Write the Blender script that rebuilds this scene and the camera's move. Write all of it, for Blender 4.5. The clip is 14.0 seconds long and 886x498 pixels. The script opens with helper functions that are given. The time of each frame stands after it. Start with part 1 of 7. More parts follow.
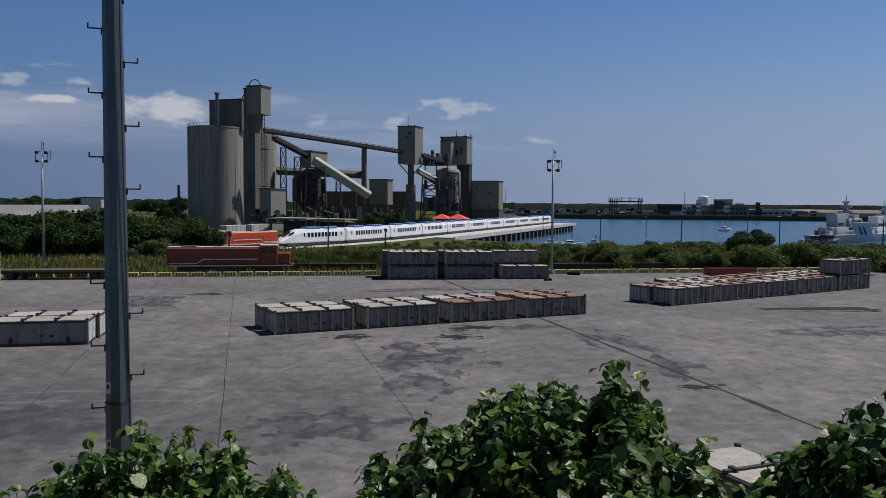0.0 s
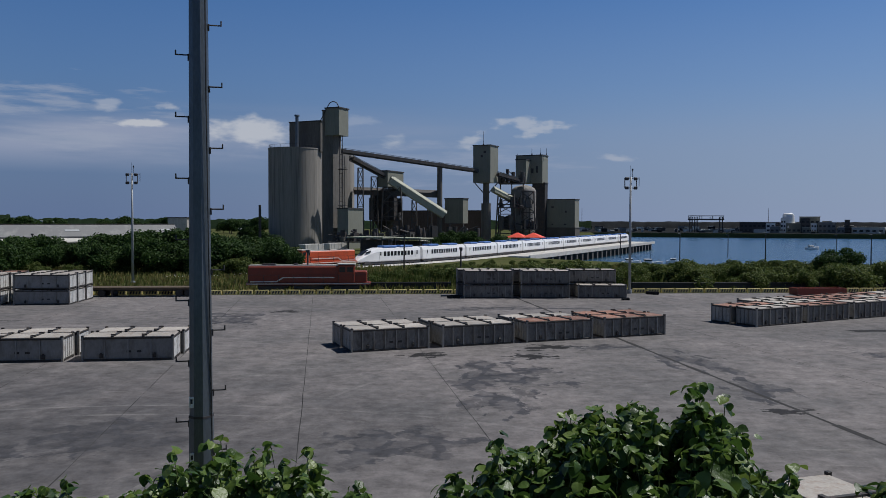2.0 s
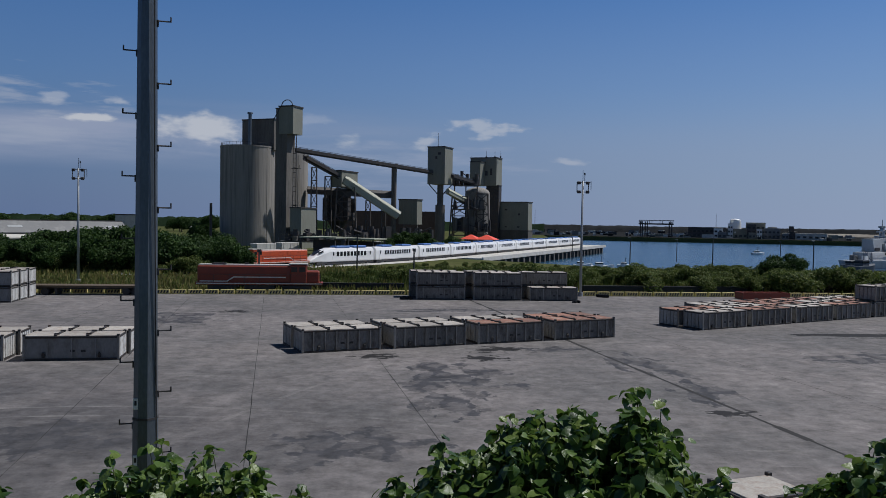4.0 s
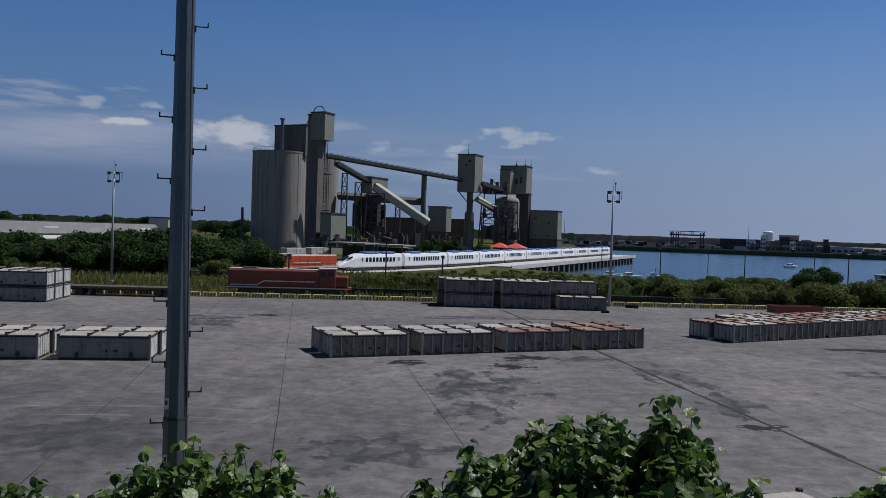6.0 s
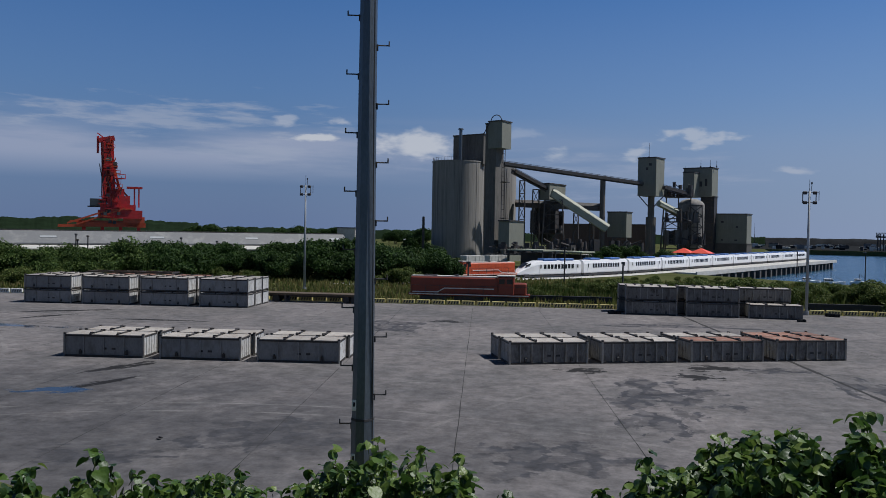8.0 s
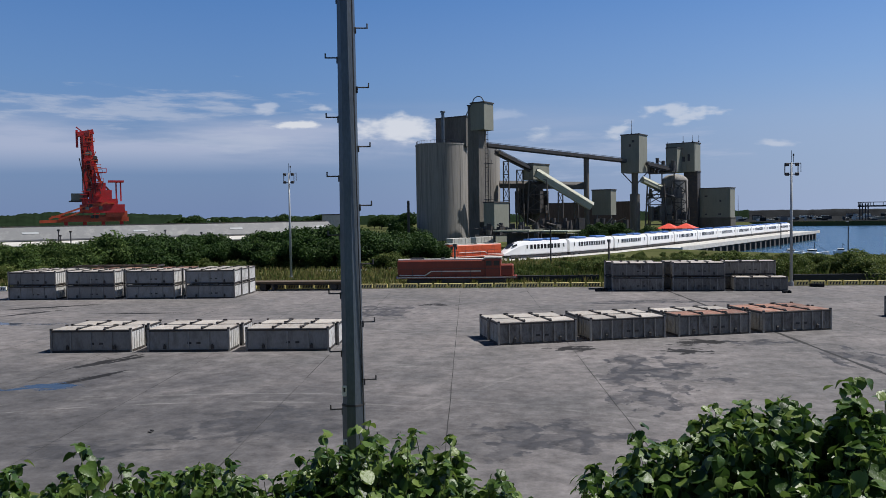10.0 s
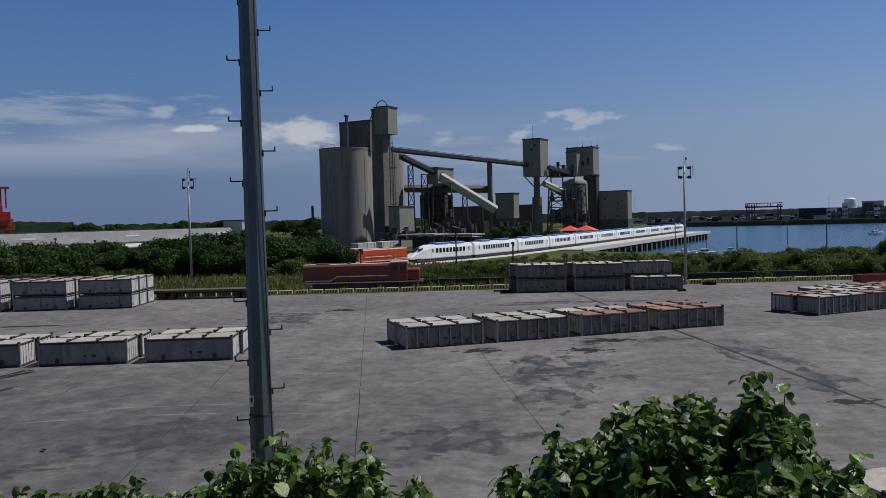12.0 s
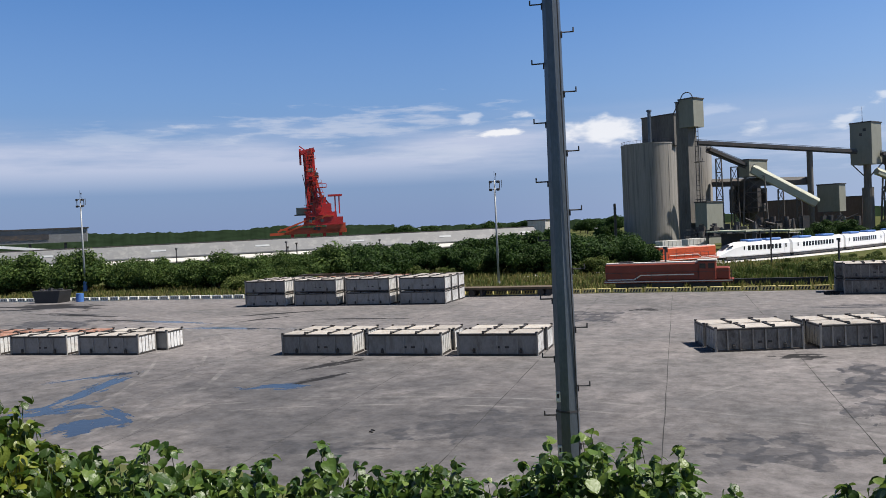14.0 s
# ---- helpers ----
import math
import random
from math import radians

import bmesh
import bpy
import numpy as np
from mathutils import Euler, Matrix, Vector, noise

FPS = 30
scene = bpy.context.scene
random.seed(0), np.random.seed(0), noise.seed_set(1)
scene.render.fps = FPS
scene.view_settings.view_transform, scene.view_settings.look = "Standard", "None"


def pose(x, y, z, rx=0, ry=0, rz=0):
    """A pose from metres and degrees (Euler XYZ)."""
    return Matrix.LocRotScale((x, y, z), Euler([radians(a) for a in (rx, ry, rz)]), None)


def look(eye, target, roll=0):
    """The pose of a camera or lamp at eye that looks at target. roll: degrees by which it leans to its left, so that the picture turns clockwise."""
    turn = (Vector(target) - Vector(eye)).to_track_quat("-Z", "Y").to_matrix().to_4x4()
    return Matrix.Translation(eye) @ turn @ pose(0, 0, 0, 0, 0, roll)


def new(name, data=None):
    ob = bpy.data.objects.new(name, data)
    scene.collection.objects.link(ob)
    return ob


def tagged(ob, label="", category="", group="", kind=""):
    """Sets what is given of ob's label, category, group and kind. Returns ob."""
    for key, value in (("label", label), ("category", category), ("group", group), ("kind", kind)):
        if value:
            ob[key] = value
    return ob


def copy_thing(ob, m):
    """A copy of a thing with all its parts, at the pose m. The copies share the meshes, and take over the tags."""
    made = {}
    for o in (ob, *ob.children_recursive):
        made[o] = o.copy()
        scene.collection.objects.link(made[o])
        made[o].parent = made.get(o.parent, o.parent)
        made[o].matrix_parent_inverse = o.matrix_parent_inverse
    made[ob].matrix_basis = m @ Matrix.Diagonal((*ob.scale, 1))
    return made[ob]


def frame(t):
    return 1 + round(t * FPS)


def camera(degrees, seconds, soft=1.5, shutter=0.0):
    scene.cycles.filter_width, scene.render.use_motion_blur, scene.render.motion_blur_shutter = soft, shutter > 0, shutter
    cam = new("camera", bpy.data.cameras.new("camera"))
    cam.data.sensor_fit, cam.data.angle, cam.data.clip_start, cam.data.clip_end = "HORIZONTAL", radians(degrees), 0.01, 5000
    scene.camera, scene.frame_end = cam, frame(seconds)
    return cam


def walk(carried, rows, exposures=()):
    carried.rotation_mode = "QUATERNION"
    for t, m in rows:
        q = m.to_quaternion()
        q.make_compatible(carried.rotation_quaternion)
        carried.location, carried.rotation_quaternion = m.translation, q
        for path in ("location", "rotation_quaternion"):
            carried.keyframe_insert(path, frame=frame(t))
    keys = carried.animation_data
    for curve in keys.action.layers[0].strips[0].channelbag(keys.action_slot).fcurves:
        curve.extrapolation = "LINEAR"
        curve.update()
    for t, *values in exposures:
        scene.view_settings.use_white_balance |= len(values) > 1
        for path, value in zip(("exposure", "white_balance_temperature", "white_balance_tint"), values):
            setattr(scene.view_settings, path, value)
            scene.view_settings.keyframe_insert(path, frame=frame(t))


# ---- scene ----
cam = camera(56.68, 14.0, soft=0.5)
PATH = [
    (0, pose(-0.024, 0.031, 9.598, 86.73, -0.39, -0.00)),
    (0.5, pose(-0.036, 0.042, 9.601, 86.82, -0.28, 0.57)),
    (1, pose(-0.043, 0.057, 9.599, 87.12, -0.12, 1.38)),
    (1.5, pose(-0.028, 0.054, 9.603, 87.73, -0.16, 3.22)),
    (2, pose(-0.029, 0.049, 9.597, 88.01, -0.17, 5.24)),
    (2.5, pose(-0.006, 0.047, 9.598, 88.06, -0.21, 6.26)),
    (3, pose(-0.018, 0.069, 9.585, 87.98, -0.38, 6.91)),
    (3.5, pose(0.018, 0.027, 9.596, 88.16, -0.69, 4.46)),
    (3.7, pose(0.030, 0.023, 9.624, 88.11, -0.94, 1.96)),
    (6, pose(0.011, -0.011, 9.602, 88.59, -1.87, 4.06)),
    (6.5, pose(0.011, -0.015, 9.600, 88.77, -1.74, 4.28)),
    (7, pose(0.023, 0.003, 9.599, 88.86, -1.64, 4.41)),
    (7.5, pose(0.049, -0.030, 9.612, 88.94, -1.21, 6.92)),
    (8, pose(0.047, -0.067, 9.613, 88.77, -0.99, 16.43)),
    (8.2, pose(0.047, -0.067, 9.613, 88.60, -0.95, 21.90)),
    (10.3, pose(0.036, -0.002, 9.586, 87.28, 1.19, 13.87)),
    (10.5, pose(0.022, -0.042, 9.593, 87.11, 1.29, 13.02)),
    (11, pose(0.011, -0.043, 9.605, 87.20, 1.19, 11.93)),
    (11.5, pose(0.005, -0.007, 9.601, 87.34, 1.31, 9.13)),
    (12, pose(-0.021, 0.015, 9.592, 87.77, 1.48, 8.80)),
    (12.5, pose(-0.012, 0.031, 9.587, 87.82, 1.67, 8.93)),
    (13, pose(-0.001, -0.053, 9.597, 88.30, 2.09, 19.40)),
    (13.5, pose(-0.033, -0.039, 9.599, 88.62, 2.56, 26.66)),
    (14, pose(-0.056, -0.033, 9.595, 88.42, 2.63, 29.63)),
]
EXPOSURE = [(0, 0.0, 6400, 10), (1.5, -0.06, 6320, 10), (3.5, -0.05, 6250, 10), (6.5, -0.12, 6150, 10), (7.6, -0.1, 6150, 10), (8.0, 0.0, 6200, 10), (8.2, 0.55, 6400, 10), (9.3, 0.5, 6450, 10), (10.5, 0.38, 6400, 10),
            (11.0, 0.11, 6350, 10), (11.5, -0.02, 6350, 10), (12.6, -0.01, 6300, 10), (13.0, 0.52, 6550, 10), (13.2, 0.64, 6600, 10), (13.5, 0.70, 6650, 10), (14.0, 0.84, 6750, 10)]
walk(cam, PATH, EXPOSURE)

# ---- light ----
SUN_AZ, SUN_EL = radians(66), radians(58)
world = bpy.data.worlds.new("sky")
scene.world = world
world.use_nodes = True
wt = world.node_tree
wt.nodes.clear()


def wn(kind, **props):
    n = wt.nodes.new(kind)
    for k, v in props.items():
        if k == "operation":
            n.operation = v
        elif k == "inputs":
            for i, x in v.items():
                n.inputs[i].default_value = x
    return n


sky = wt.nodes.new("ShaderNodeTexSky")
sky.sky_type = "NISHITA"
sky.sun_disc = False
sky.sun_elevation, sky.sun_rotation = SUN_EL, SUN_AZ
sky.altitude, sky.air_density, sky.dust_density, sky.ozone_density = 0, 1.0, 0.4, 2.0
tc = wt.nodes.new("ShaderNodeTexCoord")
sep = wt.nodes.new("ShaderNodeSeparateXYZ")
wt.links.new(tc.outputs["Generated"], sep.inputs[0])
def ramp_of(stops, src):
    n = wt.nodes.new("ShaderNodeValToRGB")
    el = n.color_ramp.elements
    for k, (at, c) in enumerate(stops):
        q = el[k] if k < 2 else el.new(at)
        q.position, q.color = at, (*c, 1) if len(c) == 3 else (c[0], c[0], c[0], 1)
    wt.links.new(src, n.inputs[0])
    return n.outputs[0]


def blend(fac, a, c, kind="MIX"):
    n = wt.nodes.new("ShaderNodeMix")
    n.data_type, n.blend_type = "RGBA", kind
    for sock, v in ((n.inputs[0], fac), (n.inputs[6], a), (n.inputs[7], c)):
        if isinstance(v, bpy.types.NodeSocket):
            wt.links.new(v, sock)
        elif isinstance(v, float):
            sock.default_value = v
        else:
            sock.default_value = (*v, 1)
    return n.outputs[2]


def times(a, c):
    n = wn("ShaderNodeMath", operation="MULTIPLY")
    wt.links.new(a, n.inputs[0])
    wt.links.new(c, n.inputs[1])
    return n.outputs[0]


def sky_noise(scale, detail, rough, stretch, shift):
    mp = wt.nodes.new("ShaderNodeMapping")
    mp.inputs["Scale"].default_value, mp.inputs["Location"].default_value = (1, 1, stretch), shift
    wt.links.new(tc.outputs["Generated"], mp.inputs[0])
    n = wt.nodes.new("ShaderNodeTexNoise")
    n.inputs["Scale"].default_value, n.inputs["Detail"].default_value, n.inputs["Roughness"].default_value = scale, detail, rough
    wt.links.new(mp.outputs[0], n.inputs["Vector"])
    return n.outputs[0]


height, across = sep.outputs[2], sep.outputs[0]
# sea haze low down, clear deep blue above
deep = ramp_of([(0.0, (0.46, 0.78, 1.16)), (0.85, (0.09, 0.155, 0.25)), (0.30, (0.44, 0.76, 1.15)), (0.5, (0.20, 0.34, 0.52))], height)
tinted = blend(1.0, sky.outputs[0], deep, "MULTIPLY")
glow = wt.nodes.new("ShaderNodeMapRange")
glow.inputs["From Min"].default_value, glow.inputs["From Max"].default_value = -0.48, 0.58
wt.links.new(across, glow.inputs[0])
haze_tone = blend(glow.outputs[0], (1.95, 2.75, 4.7), (4.7, 5.65, 7.7))
hazed = blend(ramp_of([(0.0, (1.0,)), (0.30, (0.0,)), (0.08, (0.80,)), (0.16, (0.42,))], height), tinted, haze_tone)
# a long pale sheet of cloud low over the land, with heaped tops
side = wt.nodes.new("ShaderNodeMapRange")
side.inputs["From Min"].default_value, side.inputs["From Max"].default_value = 0.0, -0.42
side.inputs["To Min"].default_value, side.inputs["To Max"].default_value = 0.10, 1.0
wt.links.new(across, side.inputs[0])
sheet = times(times(ramp_of([(0.30, (0.0,)), (0.52, (1.0,))], sky_noise(2.4, 7, 0.55, 9.0, (0.3, 0.2, 0.4))),
                    ramp_of([(0.052, (0.0,)), (0.138, (0.0,)), (0.080, (0.85,)), (0.105, (0.9,)), (0.120, (0.35,))], height)), side.outputs[0])
clouded = blend(sheet, hazed, (4.6, 5.2, 6.9))
# single clouds, each at its bearing and height over the horizon in degrees


def wmath(op, a, c=None, v=None):
    n = wn("ShaderNodeMath", operation=op)
    wt.links.new(a, n.inputs[0])
    if c is not None:
        wt.links.new(c, n.inputs[1])
    if v is not None:
        n.inputs[1].default_value = v
    return n.outputs[0]


bearing = wmath("MULTIPLY", wmath("ARCTAN2", across, sep.outputs[1]), v=57.296)
lift = wmath("MULTIPLY", wmath("ARCSINE", height), v=57.296)
dome = wt.nodes.new("ShaderNodeCombineXYZ")
wt.links.new(bearing, dome.inputs[0])
wt.links.new(lift, dome.inputs[1])


def dome_noise(scale, sx, sy, detail, rough):
    mp = wt.nodes.new("ShaderNodeMapping")
    mp.inputs["Scale"].default_value = (sx, sy, 1)
    wt.links.new(dome.outputs[0], mp.inputs[0])
    n = wt.nodes.new("ShaderNodeTexNoise")
    n.inputs["Scale"].default_value, n.inputs["Detail"].default_value, n.inputs["Roughness"].default_value = scale, detail, rough
    wt.links.new(mp.outputs[0], n.inputs["Vector"])
    return n.outputs[0]


billow = dome_noise(0.9, 0.6, 1.5, 6, 0.5)
streak = dome_noise(0.8, 0.28, 1.9, 7, 0.58)


def puff(az, el, ra, re, texture, ragged, edge, top):
    """A cloud of its own outline: solid in the middle, ragged at the rim."""
    mp = wt.nodes.new("ShaderNodeMapping")
    mp.vector_type = "TEXTURE"
    mp.inputs["Location"].default_value, mp.inputs["Scale"].default_value = (az, el, 0), (ra, re, 1)
    wt.links.new(dome.outputs[0], mp.inputs[0])
    ln = wt.nodes.new("ShaderNodeVectorMath")
    ln.operation = "LENGTH"
    wt.links.new(mp.outputs[0], ln.inputs[0])
    k = wn("ShaderNodeMath", operation="MULTIPLY_ADD")
    k.inputs[1].default_value = ragged
    wt.links.new(texture, k.inputs[0])
    wt.links.new(wmath("MULTIPLY", ln.outputs["Value"], v=-1.0), k.inputs[2])
    r = wt.nodes.new("ShaderNodeMapRange")
    r.interpolation_type = "SMOOTHSTEP"
    r.inputs["From Min"].default_value, r.inputs["From Max"].default_value = ragged * 0.5 - 1.0, ragged * 0.5 - 1.0 + edge
    r.inputs["To Max"].default_value = top
    wt.links.new(k.outputs[0], r.inputs[0])
    return r.outputs[0]


for az, el, ra, re, texture, ragged, edge, top, tone in (
        (-35.0, 7.3, 10.0, 1.25, streak, 5.0, 1.1, 0.5, (5.6, 6.1, 7.3)), (-50.0, 6.5, 11.0, 0.9, streak, 4.0, 1.2, 0.4, (5.4, 6.0, 7.3)), (-29.0, 5.2, 9.0, 0.9, streak, 3.6, 1.2, 0.4, (5.4, 6.0, 7.3)),
        (-6.0, 4.0, 11.0, 1.7, streak, 4.0, 1.2, 0.5, (4.8, 5.5, 7.2)), (-18.6, 5.0, 4.5, 1.0, billow, 2.5, 1.2, 0.4, (4.9, 5.5, 7.2)),
        (-18.4, 6.0, 3.3, 1.15, billow, 1.8, 0.6, 0.92, (7.6, 7.9, 8.6)), (-25.4, 6.25, 1.9, 0.32, billow, 2.4, 0.5, 0.9, (8.0, 8.2, 8.7)), (-27.6, 7.3, 1.1, 0.45, billow, 3.0, 0.8, 0.5, (7.0, 7.4, 8.3)),
        (-23.4, 7.35, 1.1, 0.42, billow, 3.0, 0.7, 0.6, (7.0, 7.4, 8.3)), (-8.65, 5.4, 1.2, 0.5, billow, 2.8, 0.9, 0.55, (7.2, 7.6, 8.4)), (0.6, 6.5, 2.9, 0.7, billow, 3.4, 0.8, 0.62, (7.2, 7.6, 8.4)),
        (-3.3, 5.4, 1.2, 0.5, billow, 3.0, 0.7, 0.6, (7.2, 7.6, 8.4)), (6.4, 4.27, 1.4, 0.3, billow, 2.6, 0.8, 0.55, (6.8, 7.2, 8.2)), (-11.0, 6.7, 1.8, 0.5, billow, 3.2, 1.0, 0.3, (6.5, 7.0, 8.2))):
    clouded = blend(puff(az, el, ra, re, texture, ragged, edge, top), clouded, tone)
final_sky = clouded
bg = wt.nodes.new("ShaderNodeBackground")
bg.inputs[1].default_value = 0.064
wt.links.new(final_sky, bg.inputs[0])
wo = wt.nodes.new("ShaderNodeOutputWorld")
wt.links.new(bg.outputs[0], wo.inputs[0])

sun = new("sun", bpy.data.lights.new("sun", "SUN"))
sun.data.energy, sun.data.angle, sun.data.color = 4.0, radians(0.53), (1.0, 0.96, 0.92)
sun.matrix_world = look((0, 0, 60), (-math.sin(SUN_AZ) * math.cos(SUN_EL), -math.cos(SUN_AZ) * math.cos(SUN_EL), 60 - math.sin(SUN_EL)))

# ---- materials ----
def material(name, color, rough=0.8, metal=0.0, var=0.25, scale=1.0, bump=0.0, dirt=None, spec=0.5, rand=0.0, stretch=(1, 1, 1), amount=0.6):
    """Base colour broken up by a coarse and a fine noise, with stains of the colour dirt."""
    m = bpy.data.materials.new(name)
    m.use_nodes = True
    nt = m.node_tree
    p = nt.nodes["Principled BSDF"]
    p.inputs["Roughness"].default_value, p.inputs["Metallic"].default_value = rough, metal
    p.inputs["Specular IOR Level"].default_value = spec
    co = nt.nodes.new("ShaderNodeTexCoord")
    mp = nt.nodes.new("ShaderNodeMapping")
    mp.inputs["Scale"].default_value = stretch
    nt.links.new(co.outputs["Object"], mp.inputs[0])
    oi = nt.nodes.new("ShaderNodeObjectInfo")
    off = nt.nodes.new("ShaderNodeVectorMath")
    off.operation = "MULTIPLY_ADD"
    off.inputs[1].default_value, off.inputs[2].default_value = (1, 1, 1), (0, 0, 0)
    add = nt.nodes.new("ShaderNodeVectorMath")
    add.operation = "ADD"
    sc = nt.nodes.new("ShaderNodeMath")
    sc.operation = "MULTIPLY"
    sc.inputs[1].default_value = 40.0
    nt.links.new(oi.outputs["Random"], sc.inputs[0])
    nt.links.new(mp.outputs[0], add.inputs[0])
    nt.links.new(sc.outputs[0], add.inputs[1])
    big = nt.nodes.new("ShaderNodeTexNoise")
    big.inputs["Scale"].default_value, big.inputs["Detail"].default_value = 0.6 * scale, 6
    fine = nt.nodes.new("ShaderNodeTexNoise")
    fine.inputs["Scale"].default_value, fine.inputs["Detail"].default_value = 9.0 * scale, 8
    for n in (big, fine):
        nt.links.new(add.outputs[0], n.inputs["Vector"])
    c1 = nt.nodes.new("ShaderNodeMix")
    c1.data_type = "RGBA"
    lo = tuple(c * (1 - var) for c in color)
    hi = tuple(min(1, c * (1 + var)) for c in color)
    c1.inputs[6].default_value, c1.inputs[7].default_value = (*lo, 1), (*hi, 1)
    avg = nt.nodes.new("ShaderNodeMath")
    avg.operation = "MULTIPLY_ADD"
    avg.inputs[1].default_value = 0.5
    half = nt.nodes.new("ShaderNodeMath")
    half.operation = "MULTIPLY"
    half.inputs[1].default_value = 0.5
    nt.links.new(big.outputs[0], half.inputs[0])
    nt.links.new(fine.outputs[0], avg.inputs[0])
    nt.links.new(half.outputs[0], avg.inputs[2])
    mr = nt.nodes.new("ShaderNodeMapRange")
    mr.inputs["From Min"].default_value, mr.inputs["From Max"].default_value = 0.32, 0.68
    nt.links.new(avg.outputs[0], mr.inputs[0])
    nt.links.new(mr.outputs[0], c1.inputs[0])
    out = c1.outputs[2]
    if dirt:
        st = nt.nodes.new("ShaderNodeTexNoise")
        st.inputs["Scale"].default_value, st.inputs["Detail"].default_value, st.inputs["Roughness"].default_value = 1.7 * scale, 10, 0.65
        nt.links.new(add.outputs[0], st.inputs["Vector"])
        sr = nt.nodes.new("ShaderNodeMapRange")
        sr.inputs["From Min"].default_value, sr.inputs["From Max"].default_value = 0.5, 0.68
        sr.inputs["To Max"].default_value = amount
        nt.links.new(st.outputs[0], sr.inputs[0])
        c2 = nt.nodes.new("ShaderNodeMix")
        c2.data_type = "RGBA"
        c2.inputs[7].default_value = (*dirt, 1)
        nt.links.new(sr.outputs[0], c2.inputs[0])
        nt.links.new(out, c2.inputs[6])
        out = c2.outputs[2]
    if rand:
        hs = nt.nodes.new("ShaderNodeHueSaturation")
        rr = nt.nodes.new("ShaderNodeMapRange")
        rr.inputs["To Min"].default_value, rr.inputs["To Max"].default_value = 1 - rand, 1 + rand
        nt.links.new(oi.outputs["Random"], rr.inputs[0])
        nt.links.new(rr.outputs[0], hs.inputs["Value"])
        nt.links.new(out, hs.inputs["Color"])
        out = hs.outputs[0]
    nt.links.new(out, p.inputs["Base Color"])
    if bump:
        bp = nt.nodes.new("ShaderNodeBump")
        bp.inputs["Strength"].default_value, bp.inputs["Distance"].default_value = bump, 0.05
        nt.links.new(fine.outputs[0], bp.inputs["Height"])
        nt.links.new(bp.outputs[0], p.inputs["Normal"])
    return m


def leaf_material(name, colors, rough=0.4, spec=0.4, trans=0.25, wrinkle=0.0):
    m = bpy.data.materials.new(name)
    m.use_nodes = True
    nt = m.node_tree
    p = nt.nodes["Principled BSDF"]
    g = nt.nodes.new("ShaderNodeNewGeometry")
    oi = nt.nodes.new("ShaderNodeObjectInfo")
    mx = nt.nodes.new("ShaderNodeMath")
    mx.operation = "ADD"
    fr = nt.nodes.new("ShaderNodeMath")
    fr.operation = "FRACT"
    nt.links.new(g.outputs["Random Per Island"], mx.inputs[0])
    nt.links.new(oi.outputs["Random"], mx.inputs[1])
    nt.links.new(mx.outputs[0], fr.inputs[0])
    r = nt.nodes.new("ShaderNodeValToRGB")
    for i, c in enumerate(colors):
        at = i / max(1, len(colors) - 1)
        el = r.color_ramp.elements[i] if i < 2 else r.color_ramp.elements.new(at)
        el.position, el.color = at, (*c, 1)
    nt.links.new(fr.outputs[0], r.inputs[0])
    nt.links.new(r.outputs[0], p.inputs["Base Color"])
    p.inputs["Roughness"].default_value, p.inputs["Specular IOR Level"].default_value = rough, spec
    if wrinkle:
        wr = nt.nodes.new("ShaderNodeTexNoise")
        wr.inputs["Scale"].default_value, wr.inputs["Detail"].default_value = 38.0, 3
        co = nt.nodes.new("ShaderNodeTexCoord")
        nt.links.new(co.outputs["Object"], wr.inputs["Vector"])
        bp = nt.nodes.new("ShaderNodeBump")
        bp.inputs["Strength"].default_value, bp.inputs["Distance"].default_value = 0.8, wrinkle
        nt.links.new(wr.outputs[0], bp.inputs["Height"])
        nt.links.new(bp.outputs[0], p.inputs["Normal"])
    tr = nt.nodes.new("ShaderNodeBsdfTranslucent")
    nt.links.new(r.outputs[0], tr.inputs[0])
    mix = nt.nodes.new("ShaderNodeMixShader")
    mix.inputs[0].default_value = trans
    o = nt.nodes["Material Output"]
    nt.links.new(p.outputs[0], mix.inputs[1])
    nt.links.new(tr.outputs[0], mix.inputs[2])
    nt.links.new(mix.outputs[0], o.inputs[0])
    return m


M_STEEL = material("weathered_grey_steel", (0.235, 0.225, 0.205), 0.6, 0.0, 0.22, 1.2, 0.1, (0.09, 0.06, 0.042), rand=0.18, stretch=(1, 1, 0.4), amount=0.7)
M_BODY = material("grimy_panel_steel", (0.17, 0.162, 0.148), 0.7, 0.0, 0.4, 1.1, 0.1, (0.045, 0.034, 0.026), rand=0.15, stretch=(1, 1, 0.5), amount=0.8)
M_RIM = material("dark_frame_steel", (0.032, 0.031, 0.029), 0.6, 0.0, 0.3, 2, 0.1, (0.09, 0.05, 0.035), rand=0.2)
M_END = material("pale_end_steel", (0.56, 0.56, 0.54), 0.55, 0.0, 0.12, 1.2, 0.05, (0.2, 0.15, 0.12), rand=0.1)
M_PALEBODY = material("pale_grey_panel_steel", (0.235, 0.23, 0.218), 0.7, 0.0, 0.22, 1.1, 0.08, (0.13, 0.115, 0.10), rand=0.12, stretch=(1, 1, 0.5), amount=0.6)
M_ENDD = material("grey_end_steel", (0.30, 0.29, 0.265), 0.65, 0.0, 0.25, 1.2, 0.05, (0.10, 0.075, 0.055), rand=0.15)
M_LID = material("pale_lid_paint", (0.41, 0.38, 0.335), 0.65, 0.0, 0.25, 1.5, 0.05, (0.24, 0.165, 0.12), rand=0.15, amount=0.7)
M_LIDRED = material("rusty_lid_paint", (0.25, 0.115, 0.075), 0.75, 0.0, 0.35, 1.5, 0.1, (0.40, 0.35, 0.28), rand=0.25, amount=0.75)
